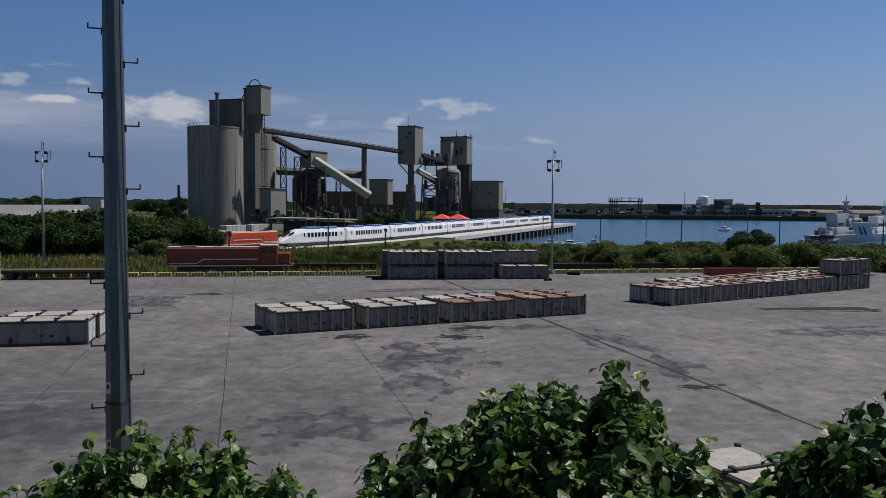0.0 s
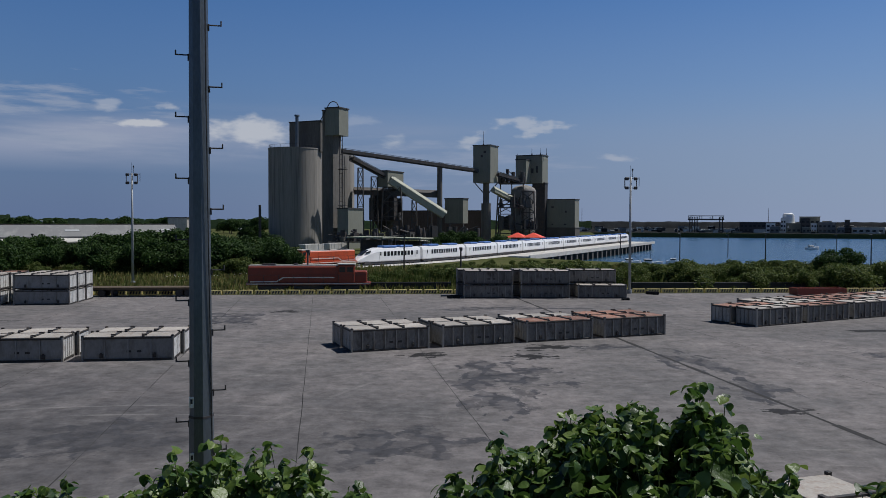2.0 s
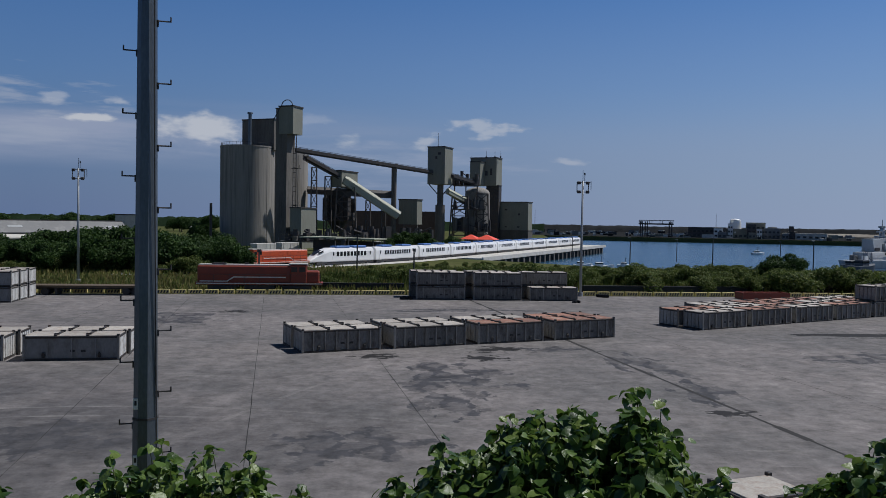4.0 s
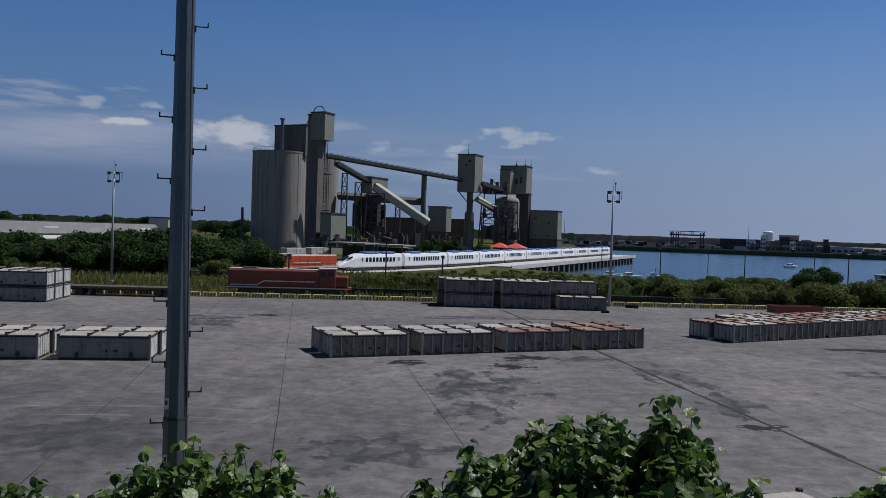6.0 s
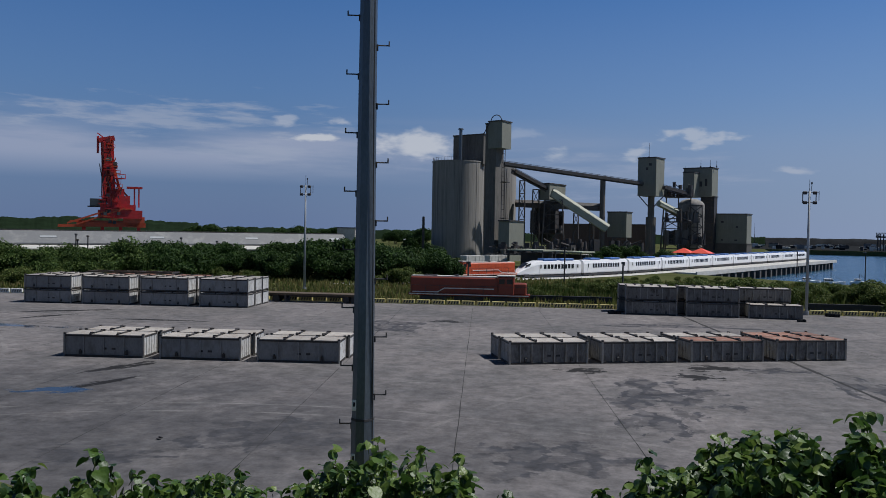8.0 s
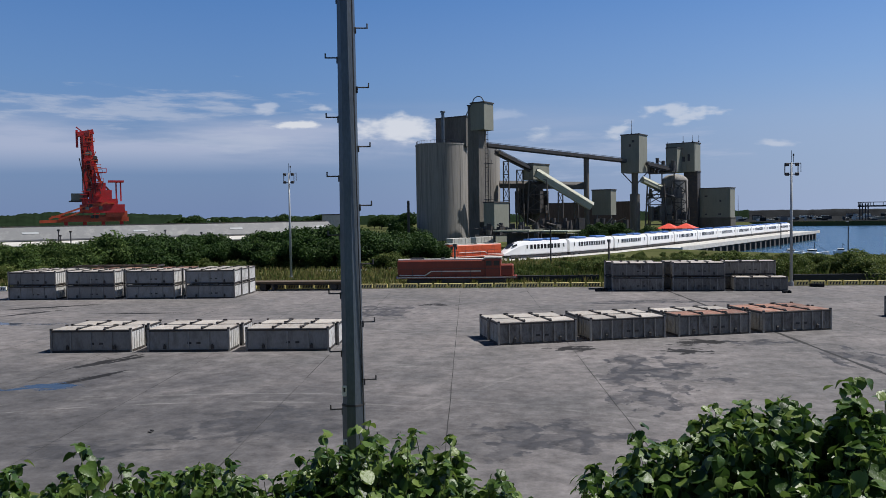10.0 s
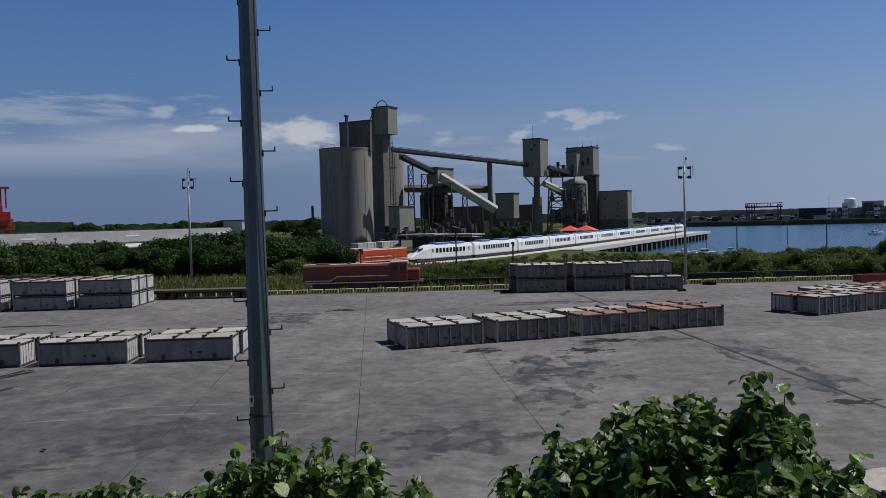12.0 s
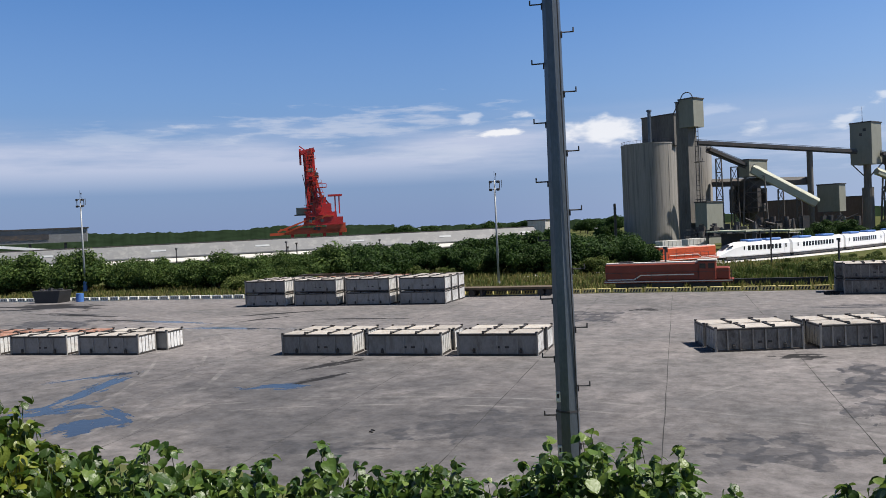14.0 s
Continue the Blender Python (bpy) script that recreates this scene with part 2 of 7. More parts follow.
M_CONC = material("silo_concrete", (0.27, 0.255, 0.23), 0.9, 0, 0.22, 0.8, 0.1, (0.10, 0.095, 0.085), stretch=(1, 1, 0.03), amount=0.75)
M_CONCD = material("dark_weathered_concrete", (0.14, 0.131, 0.117), 0.9, 0, 0.3, 0.3, 0.1, (0.07, 0.065, 0.06), stretch=(1, 1, 0.2))
M_CLAD = material("olive_grey_cladding", (0.215, 0.22, 0.18), 0.7, 0, 0.1, 0.3, 0.0, (0.17, 0.17, 0.14), stretch=(1, 1, 0.4))
M_CLADP = material("pale_conveyor_cladding", (0.36, 0.37, 0.28), 0.6, 0, 0.1, 0.3, 0.0, (0.3, 0.3, 0.24))
M_DARK = material("dark_structural_steel", (0.04, 0.04, 0.043), 0.7, 0.0, 0.3, 0.5, 0, (0.12, 0.08, 0.05))
M_FRAME = material("grey_frame_steel", (0.085, 0.082, 0.078), 0.7, 0.0, 0.3, 0.5, 0, (0.14, 0.08, 0.05))
M_GALV = material("galvanised_steel", (0.115, 0.138, 0.162), 0.48, 0.65, 0.25, 3.0, 0.05, (0.10, 0.12, 0.135), stretch=(1, 1, 0.3))
M_GALVP = material("pale_galvanised_steel", (0.32, 0.34, 0.35), 0.5, 0.1, 0.15, 2.0, 0.05, (0.30, 0.31, 0.32), stretch=(1, 1, 0.2))
M_WHITE = material("white_train_paint", (0.80, 0.80, 0.80), 0.3, 0, 0.03, 1, 0, None)
M_BLUE = material("blue_roof_unit", (0.06, 0.16, 0.42), 0.5, 0, 0.15, 1)
M_GLASS = material("dark_window_glass", (0.02, 0.022, 0.025), 0.12, 0, 0.1, 1)
M_ORANGE = material("orange_locomotive_paint", (0.56, 0.085, 0.025), 0.45, 0, 0.12, 0.8, 0, (0.25, 0.06, 0.03))
M_REDLOCO = material("dark_orange_locomotive_paint", (0.21, 0.034, 0.016), 0.5, 0, 0.15, 0.8, 0, (0.14, 0.04, 0.025))
M_CRANE = material("red_crane_paint", (0.47, 0.018, 0.018), 0.5, 0, 0.15, 0.5, 0, (0.25, 0.04, 0.03))
M_CRANED = material("dark_red_crane_paint", (0.16, 0.012, 0.012), 0.6, 0, 0.3, 0.5, 0, (0.06, 0.02, 0.02))
M_CRANEO = material("orange_crane_paint", (0.52, 0.075, 0.024), 0.5, 0, 0.15, 0.5, 0, (0.3, 0.08, 0.03))
M_YELLOW = material("yellow_kerb_paint", (0.62, 0.52, 0.20), 0.8, 0, 0.2, 3, 0.1, (0.3, 0.28, 0.2))
M_KERBW = material("white_kerb_paint", (0.72, 0.72, 0.66), 0.8, 0, 0.12, 3, 0.1, (0.4, 0.4, 0.36))
# also on the added wall that stands in for shade under the pier
M_BLACK = material("black_paint_and_shade", (0.025, 0.025, 0.025), 0.7, 0, 0.3, 2)
M_ROOF = material("pale_sheet_roof", (0.15, 0.155, 0.158), 0.6, 0, 0.08, 0.2, 0, (0.33, 0.33, 0.31), amount=0.4)
M_PIER = material("pier_concrete", (0.52, 0.51, 0.47), 0.9, 0, 0.15, 0.5, 0.05, (0.3, 0.28, 0.25))
M_PIERD = material("old_pier_concrete", (0.10, 0.094, 0.085), 0.95, 0, 0.3, 0.4, 0.1, (0.09, 0.08, 0.07))
M_RED = material("red_tent_fabric", (0.75, 0.09, 0.05), 0.6, 0, 0.1, 1)
M_NAVY = material("ship_grey_paint", (0.10, 0.11, 0.12), 0.6, 0, 0.1, 0.4, 0, (0.13, 0.14, 0.15))
M_SHIPG = material("ship_light_grey_paint", (0.46, 0.475, 0.485), 0.6, 0, 0.1, 0.4, 0, (0.3, 0.3, 0.3))
M_SHIPW = material("ship_white_paint", (0.78, 0.79, 0.78), 0.5, 0, 0.06, 0.4)
M_BARK = material("bark", (0.10, 0.075, 0.05), 0.9, 0, 0.3, 4, 0.3)
M_RUSTHALL = material("rust_brown_sheeting", (0.13, 0.085, 0.065), 0.8, 0, 0.25, 0.3, 0, (0.08, 0.05, 0.04), stretch=(1, 1, 0.3))
M_HILL = material("far_woods", (0.014, 0.024, 0.013), 1.0, 0, 0.45, 0.08, 0, spec=0.0)
M_ROCK = material("breakwater_stone", (0.026, 0.028, 0.03), 1.0, 0, 0.6, 0.1, 0, spec=0.0)
M_SAND = material("harbour_sand", (0.24, 0.215, 0.18), 0.95, 0, 0.3, 0.05, 0, (0.14, 0.13, 0.11))
M_SHRUB = leaf_material("shrub_leaf", [(0.032, 0.055, 0.012), (0.07, 0.105, 0.024), (0.115, 0.155, 0.04), (0.185, 0.205, 0.07)], 0.6, 0.15, 0.35)
M_BANK = leaf_material("bank_leaf", [(0.02, 0.042, 0.011), (0.042, 0.08, 0.018), (0.075, 0.125, 0.028), (0.115, 0.16, 0.045)], 0.6, 0.15, 0.3)
M_TREE = leaf_material("tree_leaf", [(0.014, 0.034, 0.010), (0.03, 0.065, 0.015), (0.055, 0.10, 0.022)], 0.6, 0.15, 0.3)
M_GRASS = leaf_material("dry_grass", [(0.075, 0.11, 0.028), (0.15, 0.155, 0.05), (0.24, 0.20, 0.085), (0.09, 0.135, 0.03)], 0.8, 0.1, 0.4)
M_VINE = leaf_material("glossy_leaf", [(0.022, 0.05, 0.010), (0.048, 0.10, 0.018), (0.095, 0.165, 0.03), (0.17, 0.235, 0.05)], 0.42, 0.55, 0.34, 0.008)


def ground_material(name, color, scale=1.0):
    return material(name, color, 1.0, 0, 0.4, 0.12 * scale, 0.3, (0.10, 0.085, 0.05), spec=0.0)


M_EARTH = ground_material("grassy_earth", (0.075, 0.085, 0.035))


def yard_material():
    """Worn concrete: slab-to-slab tone, tyre sweeps, oil and a few wet places."""
    m = material("yard_concrete", (0.185, 0.171, 0.167), 0.85, 0, 0.2, 0.25, 0.15, None, spec=0.2)
    nt = m.node_tree
    p = nt.nodes["Principled BSDF"]
    src = p.inputs["Base Color"].links[0].from_socket
    co = nt.nodes.new("ShaderNodeTexCoord")
    def noise_at(scale, stretch, lo, hi, top, detail=7, rough=0.6):
        mp = nt.nodes.new("ShaderNodeMapping")
        mp.inputs["Scale"].default_value = stretch
        mp.inputs["Rotation"].default_value = (0, 0, radians(-13.7))
        nt.links.new(co.outputs["Object"], mp.inputs[0])
        n = nt.nodes.new("ShaderNodeTexNoise")
        n.inputs["Scale"].default_value, n.inputs["Detail"].default_value, n.inputs["Roughness"].default_value = scale, detail, rough
        nt.links.new(mp.outputs[0], n.inputs["Vector"])
        r = nt.nodes.new("ShaderNodeMapRange")
        r.inputs["From Min"].default_value, r.inputs["From Max"].default_value, r.inputs["To Max"].default_value = lo, hi, top
        nt.links.new(n.outputs[0], r.inputs[0])
        return r.outputs[0]
    def over(base, fac, col):
        x = nt.nodes.new("ShaderNodeMix")
        x.data_type = "RGBA"
        x.inputs[7].default_value = (*col, 1)
        nt.links.new(fac, x.inputs[0])
        nt.links.new(base, x.inputs[6])
        return x.outputs[2]
    out = over(src, noise_at(0.07, (1, 1, 1), 0.42, 0.6, 0.7), (0.105, 0.103, 0.103))
    out = over(out, noise_at(1.1, (1.1, 0.6, 1), 0.5, 0.7, 0.5, 9, 0.66), (0.15, 0.145, 0.14))
    out = over(out, noise_at(0.3, (1.1, 0.6, 1), 0.56, 0.7, 0.35, 6, 0.58), (0.085, 0.087, 0.09))
    out = over(out, noise_at(0.5, (0.3, 2.2, 1), 0.62, 0.74, 0.4), (0.33, 0.32, 0.30))
    out = over(out, noise_at(0.9, (3.0, 0.35, 1), 0.6, 0.78, 0.45, 9, 0.7), (0.31, 0.30, 0.28))
    out = over(out, noise_at(3.0, (0.9, 1.1, 1), 0.52, 0.72, 0.4, 9, 0.75), (0.11, 0.106, 0.102))
    out = over(out, noise_at(0.16, (1.1, 0.7, 1), 0.53, 0.66, 0.5, 6, 0.6), (0.11, 0.108, 0.108))
    out = over(out, noise_at(1.6, (0.7, 1.2, 1), 0.55, 0.75, 0.25), (0.29, 0.28, 0.265))
    def patch(x, y, rx, ry, deg, seed, ragged=1.0):
        """A ragged patch of its own shape, 0 to 1."""
        mp = nt.nodes.new("ShaderNodeMapping")
        mp.vector_type = "TEXTURE"
        mp.inputs["Location"].default_value, mp.inputs["Rotation"].default_value, mp.inputs["Scale"].default_value = (x, y, 0), (0, 0, radians(deg)), (rx, ry, 1)
        nt.links.new(co.outputs["Object"], mp.inputs[0])
        ln = nt.nodes.new("ShaderNodeVectorMath")
        ln.operation = "LENGTH"
        nt.links.new(mp.outputs[0], ln.inputs[0])
        ofs = nt.nodes.new("ShaderNodeVectorMath")
        ofs.operation = "ADD"
        ofs.inputs[1].default_value = (seed * 7.3, seed * 3.1, 0)
        nt.links.new(mp.outputs[0], ofs.inputs[0])
        n = nt.nodes.new("ShaderNodeTexNoise")
        n.inputs["Scale"].default_value, n.inputs["Detail"].default_value, n.inputs["Roughness"].default_value = 1.7, 6, 0.58
        nt.links.new(ofs.outputs[0], n.inputs["Vector"])
        k = nt.nodes.new("ShaderNodeMath")
        k.operation = "MULTIPLY_ADD"
        k.inputs[1].default_value = -3.6 * ragged
        nt.links.new(n.outputs[0], k.inputs[0])
        nt.links.new(ln.outputs["Value"], k.inputs[2])
        r = nt.nodes.new("ShaderNodeMapRange")
        r.inputs["From Min"].default_value, r.inputs["From Max"].default_value = -1.02 * ragged, -1.14 * ragged
        nt.links.new(k.outputs[0], r.inputs[0])
        return r.outputs[0]
    def both(a, c):
        n = nt.nodes.new("ShaderNodeMath")
        n.operation = "MAXIMUM"
        nt.links.new(a, n.inputs[0])
        nt.links.new(c, n.inputs[1])
        return n.outputs[0]
    def scaled(a, v):
        n = nt.nodes.new("ShaderNodeMath")
        n.operation = "MULTIPLY"
        n.inputs[1].default_value = v
        nt.links.new(a, n.inputs[0])
        return n.outputs[0]
    old = None
    for k, q in enumerate(((-1.0, 50.9, 3.9, 5.6, 2), (-1.1, 43.6, 2.2, 4.0, 2), (12.2, 56.5, 2.2, 5.0, 20), (13.6, 47.5, 1.8, 4.2, -5), (-18.5, 34.2, 4.2, 3.4, 30), (-24.0, 28.5, 4.0, 1.6, 20), (6.3, 63.0, 3.0, 1.8, 20), (-5.1, 34.6, 3.6, 3.4, 5),
                           (-27.7, 77.8, 5.0, 5.5, 7), (-89.7, 61.7, 8.0, 5.0, 9), (-8.5, 72.0, 6.0, 4.0, 12), (30, 62, 6, 3, 10), (5.5, 74.5, 4.0, 3.0, 10), (-2.0, 90, 9, 2.5, 8))):
        f = patch(*q, k + 1)
        old = f if old is None else both(old, f)
    vm = nt.nodes.new("ShaderNodeMapping")
    vm.inputs["Scale"].default_value = (0.62, 0.36, 1)
    nt.links.new(co.outputs["Object"], vm.inputs[0])
    vn = nt.nodes.new("ShaderNodeTexNoise")
    vn.inputs["Scale"].default_value, vn.inputs["Detail"].default_value = 0.9, 5
    nt.links.new(co.outputs["Object"], vn.inputs["Vector"])
    vs = nt.nodes.new("ShaderNodeVectorMath")
    vs.operation = "MULTIPLY_ADD"
    vs.inputs[1].default_value = (1.1, 1.1, 0)
    nt.links.new(vn.outputs["Color"], vs.inputs[0])
    nt.links.new(vm.outputs[0], vs.inputs[2])
    vein = nt.nodes.new("ShaderNodeTexVoronoi")
    vein.voronoi_dimensions = "2D"
    vein.feature = "DISTANCE_TO_EDGE"
    vein.inputs["Scale"].default_value = 0.9
    nt.links.new(vs.outputs[0], vein.inputs["Vector"])
    vr = nt.nodes.new("ShaderNodeMapRange")
    vr.inputs["From Min"].default_value, vr.inputs["From Max"].default_value = 0.10, 0.17
    vr.inputs["To Min"].default_value, vr.inputs["To Max"].default_value = 0.85, 0.48
    nt.links.new(vein.outputs["Distance"], vr.inputs[0])
    vo = nt.nodes.new("ShaderNodeMath")
    vo.operation = "MULTIPLY"
    nt.links.new(vr.outputs[0], vo.inputs[0])
    nt.links.new(old, vo.inputs[1])
    out = over(out, vo.outputs[0], (0.038, 0.04, 0.047))
    # one broad soft ellipse, darker towards its middle, broken up by noise
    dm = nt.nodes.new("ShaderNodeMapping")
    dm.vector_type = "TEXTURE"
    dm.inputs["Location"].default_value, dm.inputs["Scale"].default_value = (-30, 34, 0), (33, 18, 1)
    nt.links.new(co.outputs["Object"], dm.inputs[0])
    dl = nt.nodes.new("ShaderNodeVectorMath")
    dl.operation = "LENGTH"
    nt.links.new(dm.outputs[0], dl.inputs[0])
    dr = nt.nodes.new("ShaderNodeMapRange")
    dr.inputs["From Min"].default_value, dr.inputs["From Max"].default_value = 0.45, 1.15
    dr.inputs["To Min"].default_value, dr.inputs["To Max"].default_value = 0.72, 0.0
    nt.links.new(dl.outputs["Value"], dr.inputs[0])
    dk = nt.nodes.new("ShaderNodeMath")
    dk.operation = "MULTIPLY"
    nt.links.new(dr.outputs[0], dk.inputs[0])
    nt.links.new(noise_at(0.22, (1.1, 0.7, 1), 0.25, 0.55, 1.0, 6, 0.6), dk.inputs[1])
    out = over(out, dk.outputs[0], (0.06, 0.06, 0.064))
    oil = None
    for k, q in enumerate(((-36.6, 47.3, 3.4, 1.0, 75), (-34.0, 42.2, 3.1, 0.6, 75), (-66.5, 75.9, 6.6, 1.0, 41), (-64.0, 71.0, 4.0, 0.7, 69), (-113.7, 78.4, 12, 5.0, 5), (35.0, 75.3, 5.6, 2.6, 3), (1.1, 58.3, 2.0, 1.3, 2), (13.6, 42.7, 1.6, 0.8, 2), (-24, 84, 2.2, 1.2, 5), (-97, 70.5, 10, 1.3, 176), (-82, 66.5, 7, 0.9, 2), (-52, 72.5, 6, 0.6, 12), (-6.5, 58.0, 2.0, 1.1, 25), (2.2, 62.5, 2.4, 1.5, 20))):
        f = patch(*q, k + 30)
        oil = f if oil is None else both(oil, f)
    out = over(out, scaled(oil, 0.94), (0.014, 0.014, 0.015))
    grit = nt.nodes.new("ShaderNodeTexNoise")
    grit.inputs["Scale"].default_value, grit.inputs["Detail"].default_value, grit.inputs["Roughness"].default_value = 0.8, 15, 0.78
    gm = nt.nodes.new("ShaderNodeMapping")
    gm.inputs["Scale"].default_value, gm.inputs["Rotation"].default_value = (1.0, 1.0, 1), (0, 0, radians(-8))
    nt.links.new(co.outputs["Object"], gm.inputs[0])
    nt.links.new(gm.outputs[0], grit.inputs["Vector"])
    gv = nt.nodes.new("ShaderNodeMapRange")
    gv.inputs["From Min"].default_value, gv.inputs["From Max"].default_value = 0.3, 0.7
    gv.inputs["To Min"].default_value, gv.inputs["To Max"].default_value = 0.46, 1.52
    nt.links.new(grit.outputs[0], gv.inputs[0])
    hs = nt.nodes.new("ShaderNodeHueSaturation")
    nt.links.new(gv.outputs[0], hs.inputs["Value"])
    nt.links.new(out, hs.inputs["Color"])
    out = hs.outputs[0]
    wet = None
    for k, q in enumerate(((-43.2, 29.8, 2.9, 1.7, 55), (-46.8, 35.1, 6.0, 1.15, 114), (-38.0, 27.4, 3.0, 2.0, 70), (-38.6, 30.2, 2.6, 0.6, 160), (-34.7, 39.4, 2.6, 1.1, 22), (-62, 63.0, 7.5, 1.1, 5), (-50.5, 38.6, 3.6, 0.7, 60), (-75, 66.5, 8.0, 0.9, 178))):
        f = patch(*q, k + 60)
        wet = f if wet is None else both(wet, f)
    for cx, cy, rad, wd in ((-106.0, -3.5, 76.0, 0.16), (-106.0, -3.5, 78.1, 0.2), (-104, -6, 72.5, 0.14), (60, 20, 74, 0.15), (-14, 6, 33.0, 0.12), (-14, 6, 35.0, 0.14)):
        sv = nt.nodes.new("ShaderNodeVectorMath")
        sv.operation = "DISTANCE"
        sv.inputs[1].default_value = (cx, cy, 0)
        nt.links.new(co.outputs["Object"], sv.inputs[0])
        ab = nt.nodes.new("ShaderNodeMath")
        ab.operation = "COMPARE"
        ab.inputs[1].default_value, ab.inputs[2].default_value = rad, wd
        nt.links.new(sv.outputs["Value"], ab.inputs[0])
        br = nt.nodes.new("ShaderNodeMath")
        br.operation = "MULTIPLY"
        nt.links.new(ab.outputs[0], br.inputs[0])
        nt.links.new(noise_at(0.3 + wd, (1, 1, 1), 0.45, 0.7, 0.38, 6, 0.7), br.inputs[1])
        out = over(out, br.outputs[0], (0.34, 0.33, 0.31))
    out = over(out, scaled(wet, 0.95), (0.022, 0.026, 0.034))
    rg = nt.nodes.new("ShaderNodeMapRange")
    rg.inputs["To Min"].default_value, rg.inputs["To Max"].default_value = 0.85, 0.07
    nt.links.new(wet, rg.inputs[0])
    nt.links.new(rg.outputs[0], p.inputs["Roughness"])
    nt.links.new(out, p.inputs["Base Color"])
    return m


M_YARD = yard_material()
M_JOINT = material("joint_filler", (0.02, 0.019, 0.018), 0.9, 0, 0.4, 3, 0)


def water_material():
    m = material("harbour_water", (0.02, 0.065, 0.12), 0.22, 0, 0.2, 0.02, 0, None)
    nt = m.node_tree
    p = nt.nodes["Principled BSDF"]
    co = nt.nodes.new("ShaderNodeTexCoord")
    mp = nt.nodes.new("ShaderNodeMapping")
    mp.inputs["Scale"].default_value = (0.12, 0.5, 1)
    nt.links.new(co.outputs["Object"], mp.inputs[0])
    n = nt.nodes.new("ShaderNodeTexNoise")
    n.inputs["Scale"].default_value, n.inputs["Detail"].default_value = 0.5, 6
    nt.links.new(mp.outputs[0], n.inputs["Vector"])
    bp = nt.nodes.new("ShaderNodeBump")
    bp.inputs["Strength"].default_value, bp.inputs["Distance"].default_value = 0.9, 0.9
    nt.links.new(n.outputs[0], bp.inputs["Height"])
    nt.links.new(bp.outputs[0], p.inputs["Normal"])
    return m


M_WATER = water_material()

# ---- building helpers ----
def box(bm, x, y, z, sx, sy, sz, rz=0.0, tilt=None):
    """A box with its centre at x, y, z."""
    m = Matrix.Translation((x, y, z)) @ (tilt or Matrix.Rotation(rz, 4, "Z")) @ Matrix.Diagonal((sx, sy, sz, 1))
    return bmesh.ops.create_cube(bm, size=1.0, matrix=m)["verts"]


def tube(bm, x, y, z0, z1, r0, r1=None, seg=12, m=None):
    r1 = r0 if r1 is None else r1
    mm = Matrix.Translation((x, y, (z0 + z1) / 2))
    if m:
        mm = m @ mm
    bmesh.ops.create_cone(bm, cap_ends=True, segments=seg, radius1=r0, radius2=max(r1, 0.001), depth=abs(z1 - z0), matrix=mm)


def beam(bm, a, b, w, h=None, seg=4):
    """A straight bar from a to b."""
    a, b = Vector(a), Vector(b)
    d = b - a
    q = d.to_track_quat("Z", "Y").to_matrix().to_4x4()
    m = Matrix.Translation((a + b) / 2) @ q
    if seg == 4:
        bmesh.ops.create_cube(bm, size=1.0, matrix=m @ Matrix.Diagonal((w, h or w, d.length, 1)))
    else:
        bmesh.ops.create_cone(bm, cap_ends=True, segments=seg, radius1=w / 2, radius2=w / 2, depth=d.length, matrix=m)


def mesh_of(name, bm, mat, smooth=False, bevel=0.0):
    if bevel:
        bmesh.ops.bevel(bm, geom=list(bm.edges), offset=bevel, segments=1, affect="EDGES")
    me = bpy.data.meshes.new(name)
    bm.to_mesh(me)
    bm.free()
    if mat:
        me.materials.append(mat)
    if smooth:
        me.polygons.foreach_set("use_smooth", [len(p.vertices) < 5 for p in me.polygons])
    return me


def part(name, bm, mat, parent, label="", smooth=False, bevel=0.0):
    """A bmesh, or a ready mesh, as one part under its thing."""
    me = mesh_of(name, bm, mat, smooth, bevel) if isinstance(bm, bmesh.types.BMesh) else bm
    ob = new(name, me)
    ob.parent = parent
    return tagged(ob, label) if label else ob


def thing(name, label, category, m=None, group="", kind=""):
    ob = new(name)
    ob.empty_display_size = 0.2
    if m:
        ob.matrix_basis = m
    return tagged(ob, label, category, group, kind)


def solo(name, bm, mat, label, category, m=None, group="", kind="", smooth=False, bevel=0.0):
    ob = new(name, mesh_of(name, bm, mat, smooth, bevel))
    if m:
        ob.matrix_basis = m
    return tagged(ob, label, category, group, kind)


def polar(az, dist, z=0.0):
    return Vector((math.sin(radians(az)) * dist, math.cos(radians(az)) * dist, z))


def outline(pts, z, thick=0.0):
    bm = bmesh.new()
    vs = [bm.verts.new((x, y, z)) for x, y in pts]
    f = bm.faces.new(vs)
    if f.normal.z < 0:
        f.normal_flip()
    bm.normal_update()
    if f.normal.z < 0:
        bmesh.ops.reverse_faces(bm, faces=[f])
    if thick:
        r = bmesh.ops.extrude_face_region(bm, geom=[f])
        bmesh.ops.translate(bm, verts=[v for v in r["geom"] if isinstance(v, bmesh.types.BMVert)], vec=(0, 0, -thick))
    bmesh.ops.triangulate(bm, faces=bm.faces[:])
    bmesh.ops.recalc_face_normals(bm, faces=bm.faces[:])
    return bm


YARD = radians(13.7)
UX, UY = math.cos(YARD), math.sin(YARD)


def yard(u, v, z=0.0):
    """From the yard's own axes (u along the slabs' rows, v across) to the world."""
    return Vector((u * UX - v * UY, u * UY + v * UX, z))

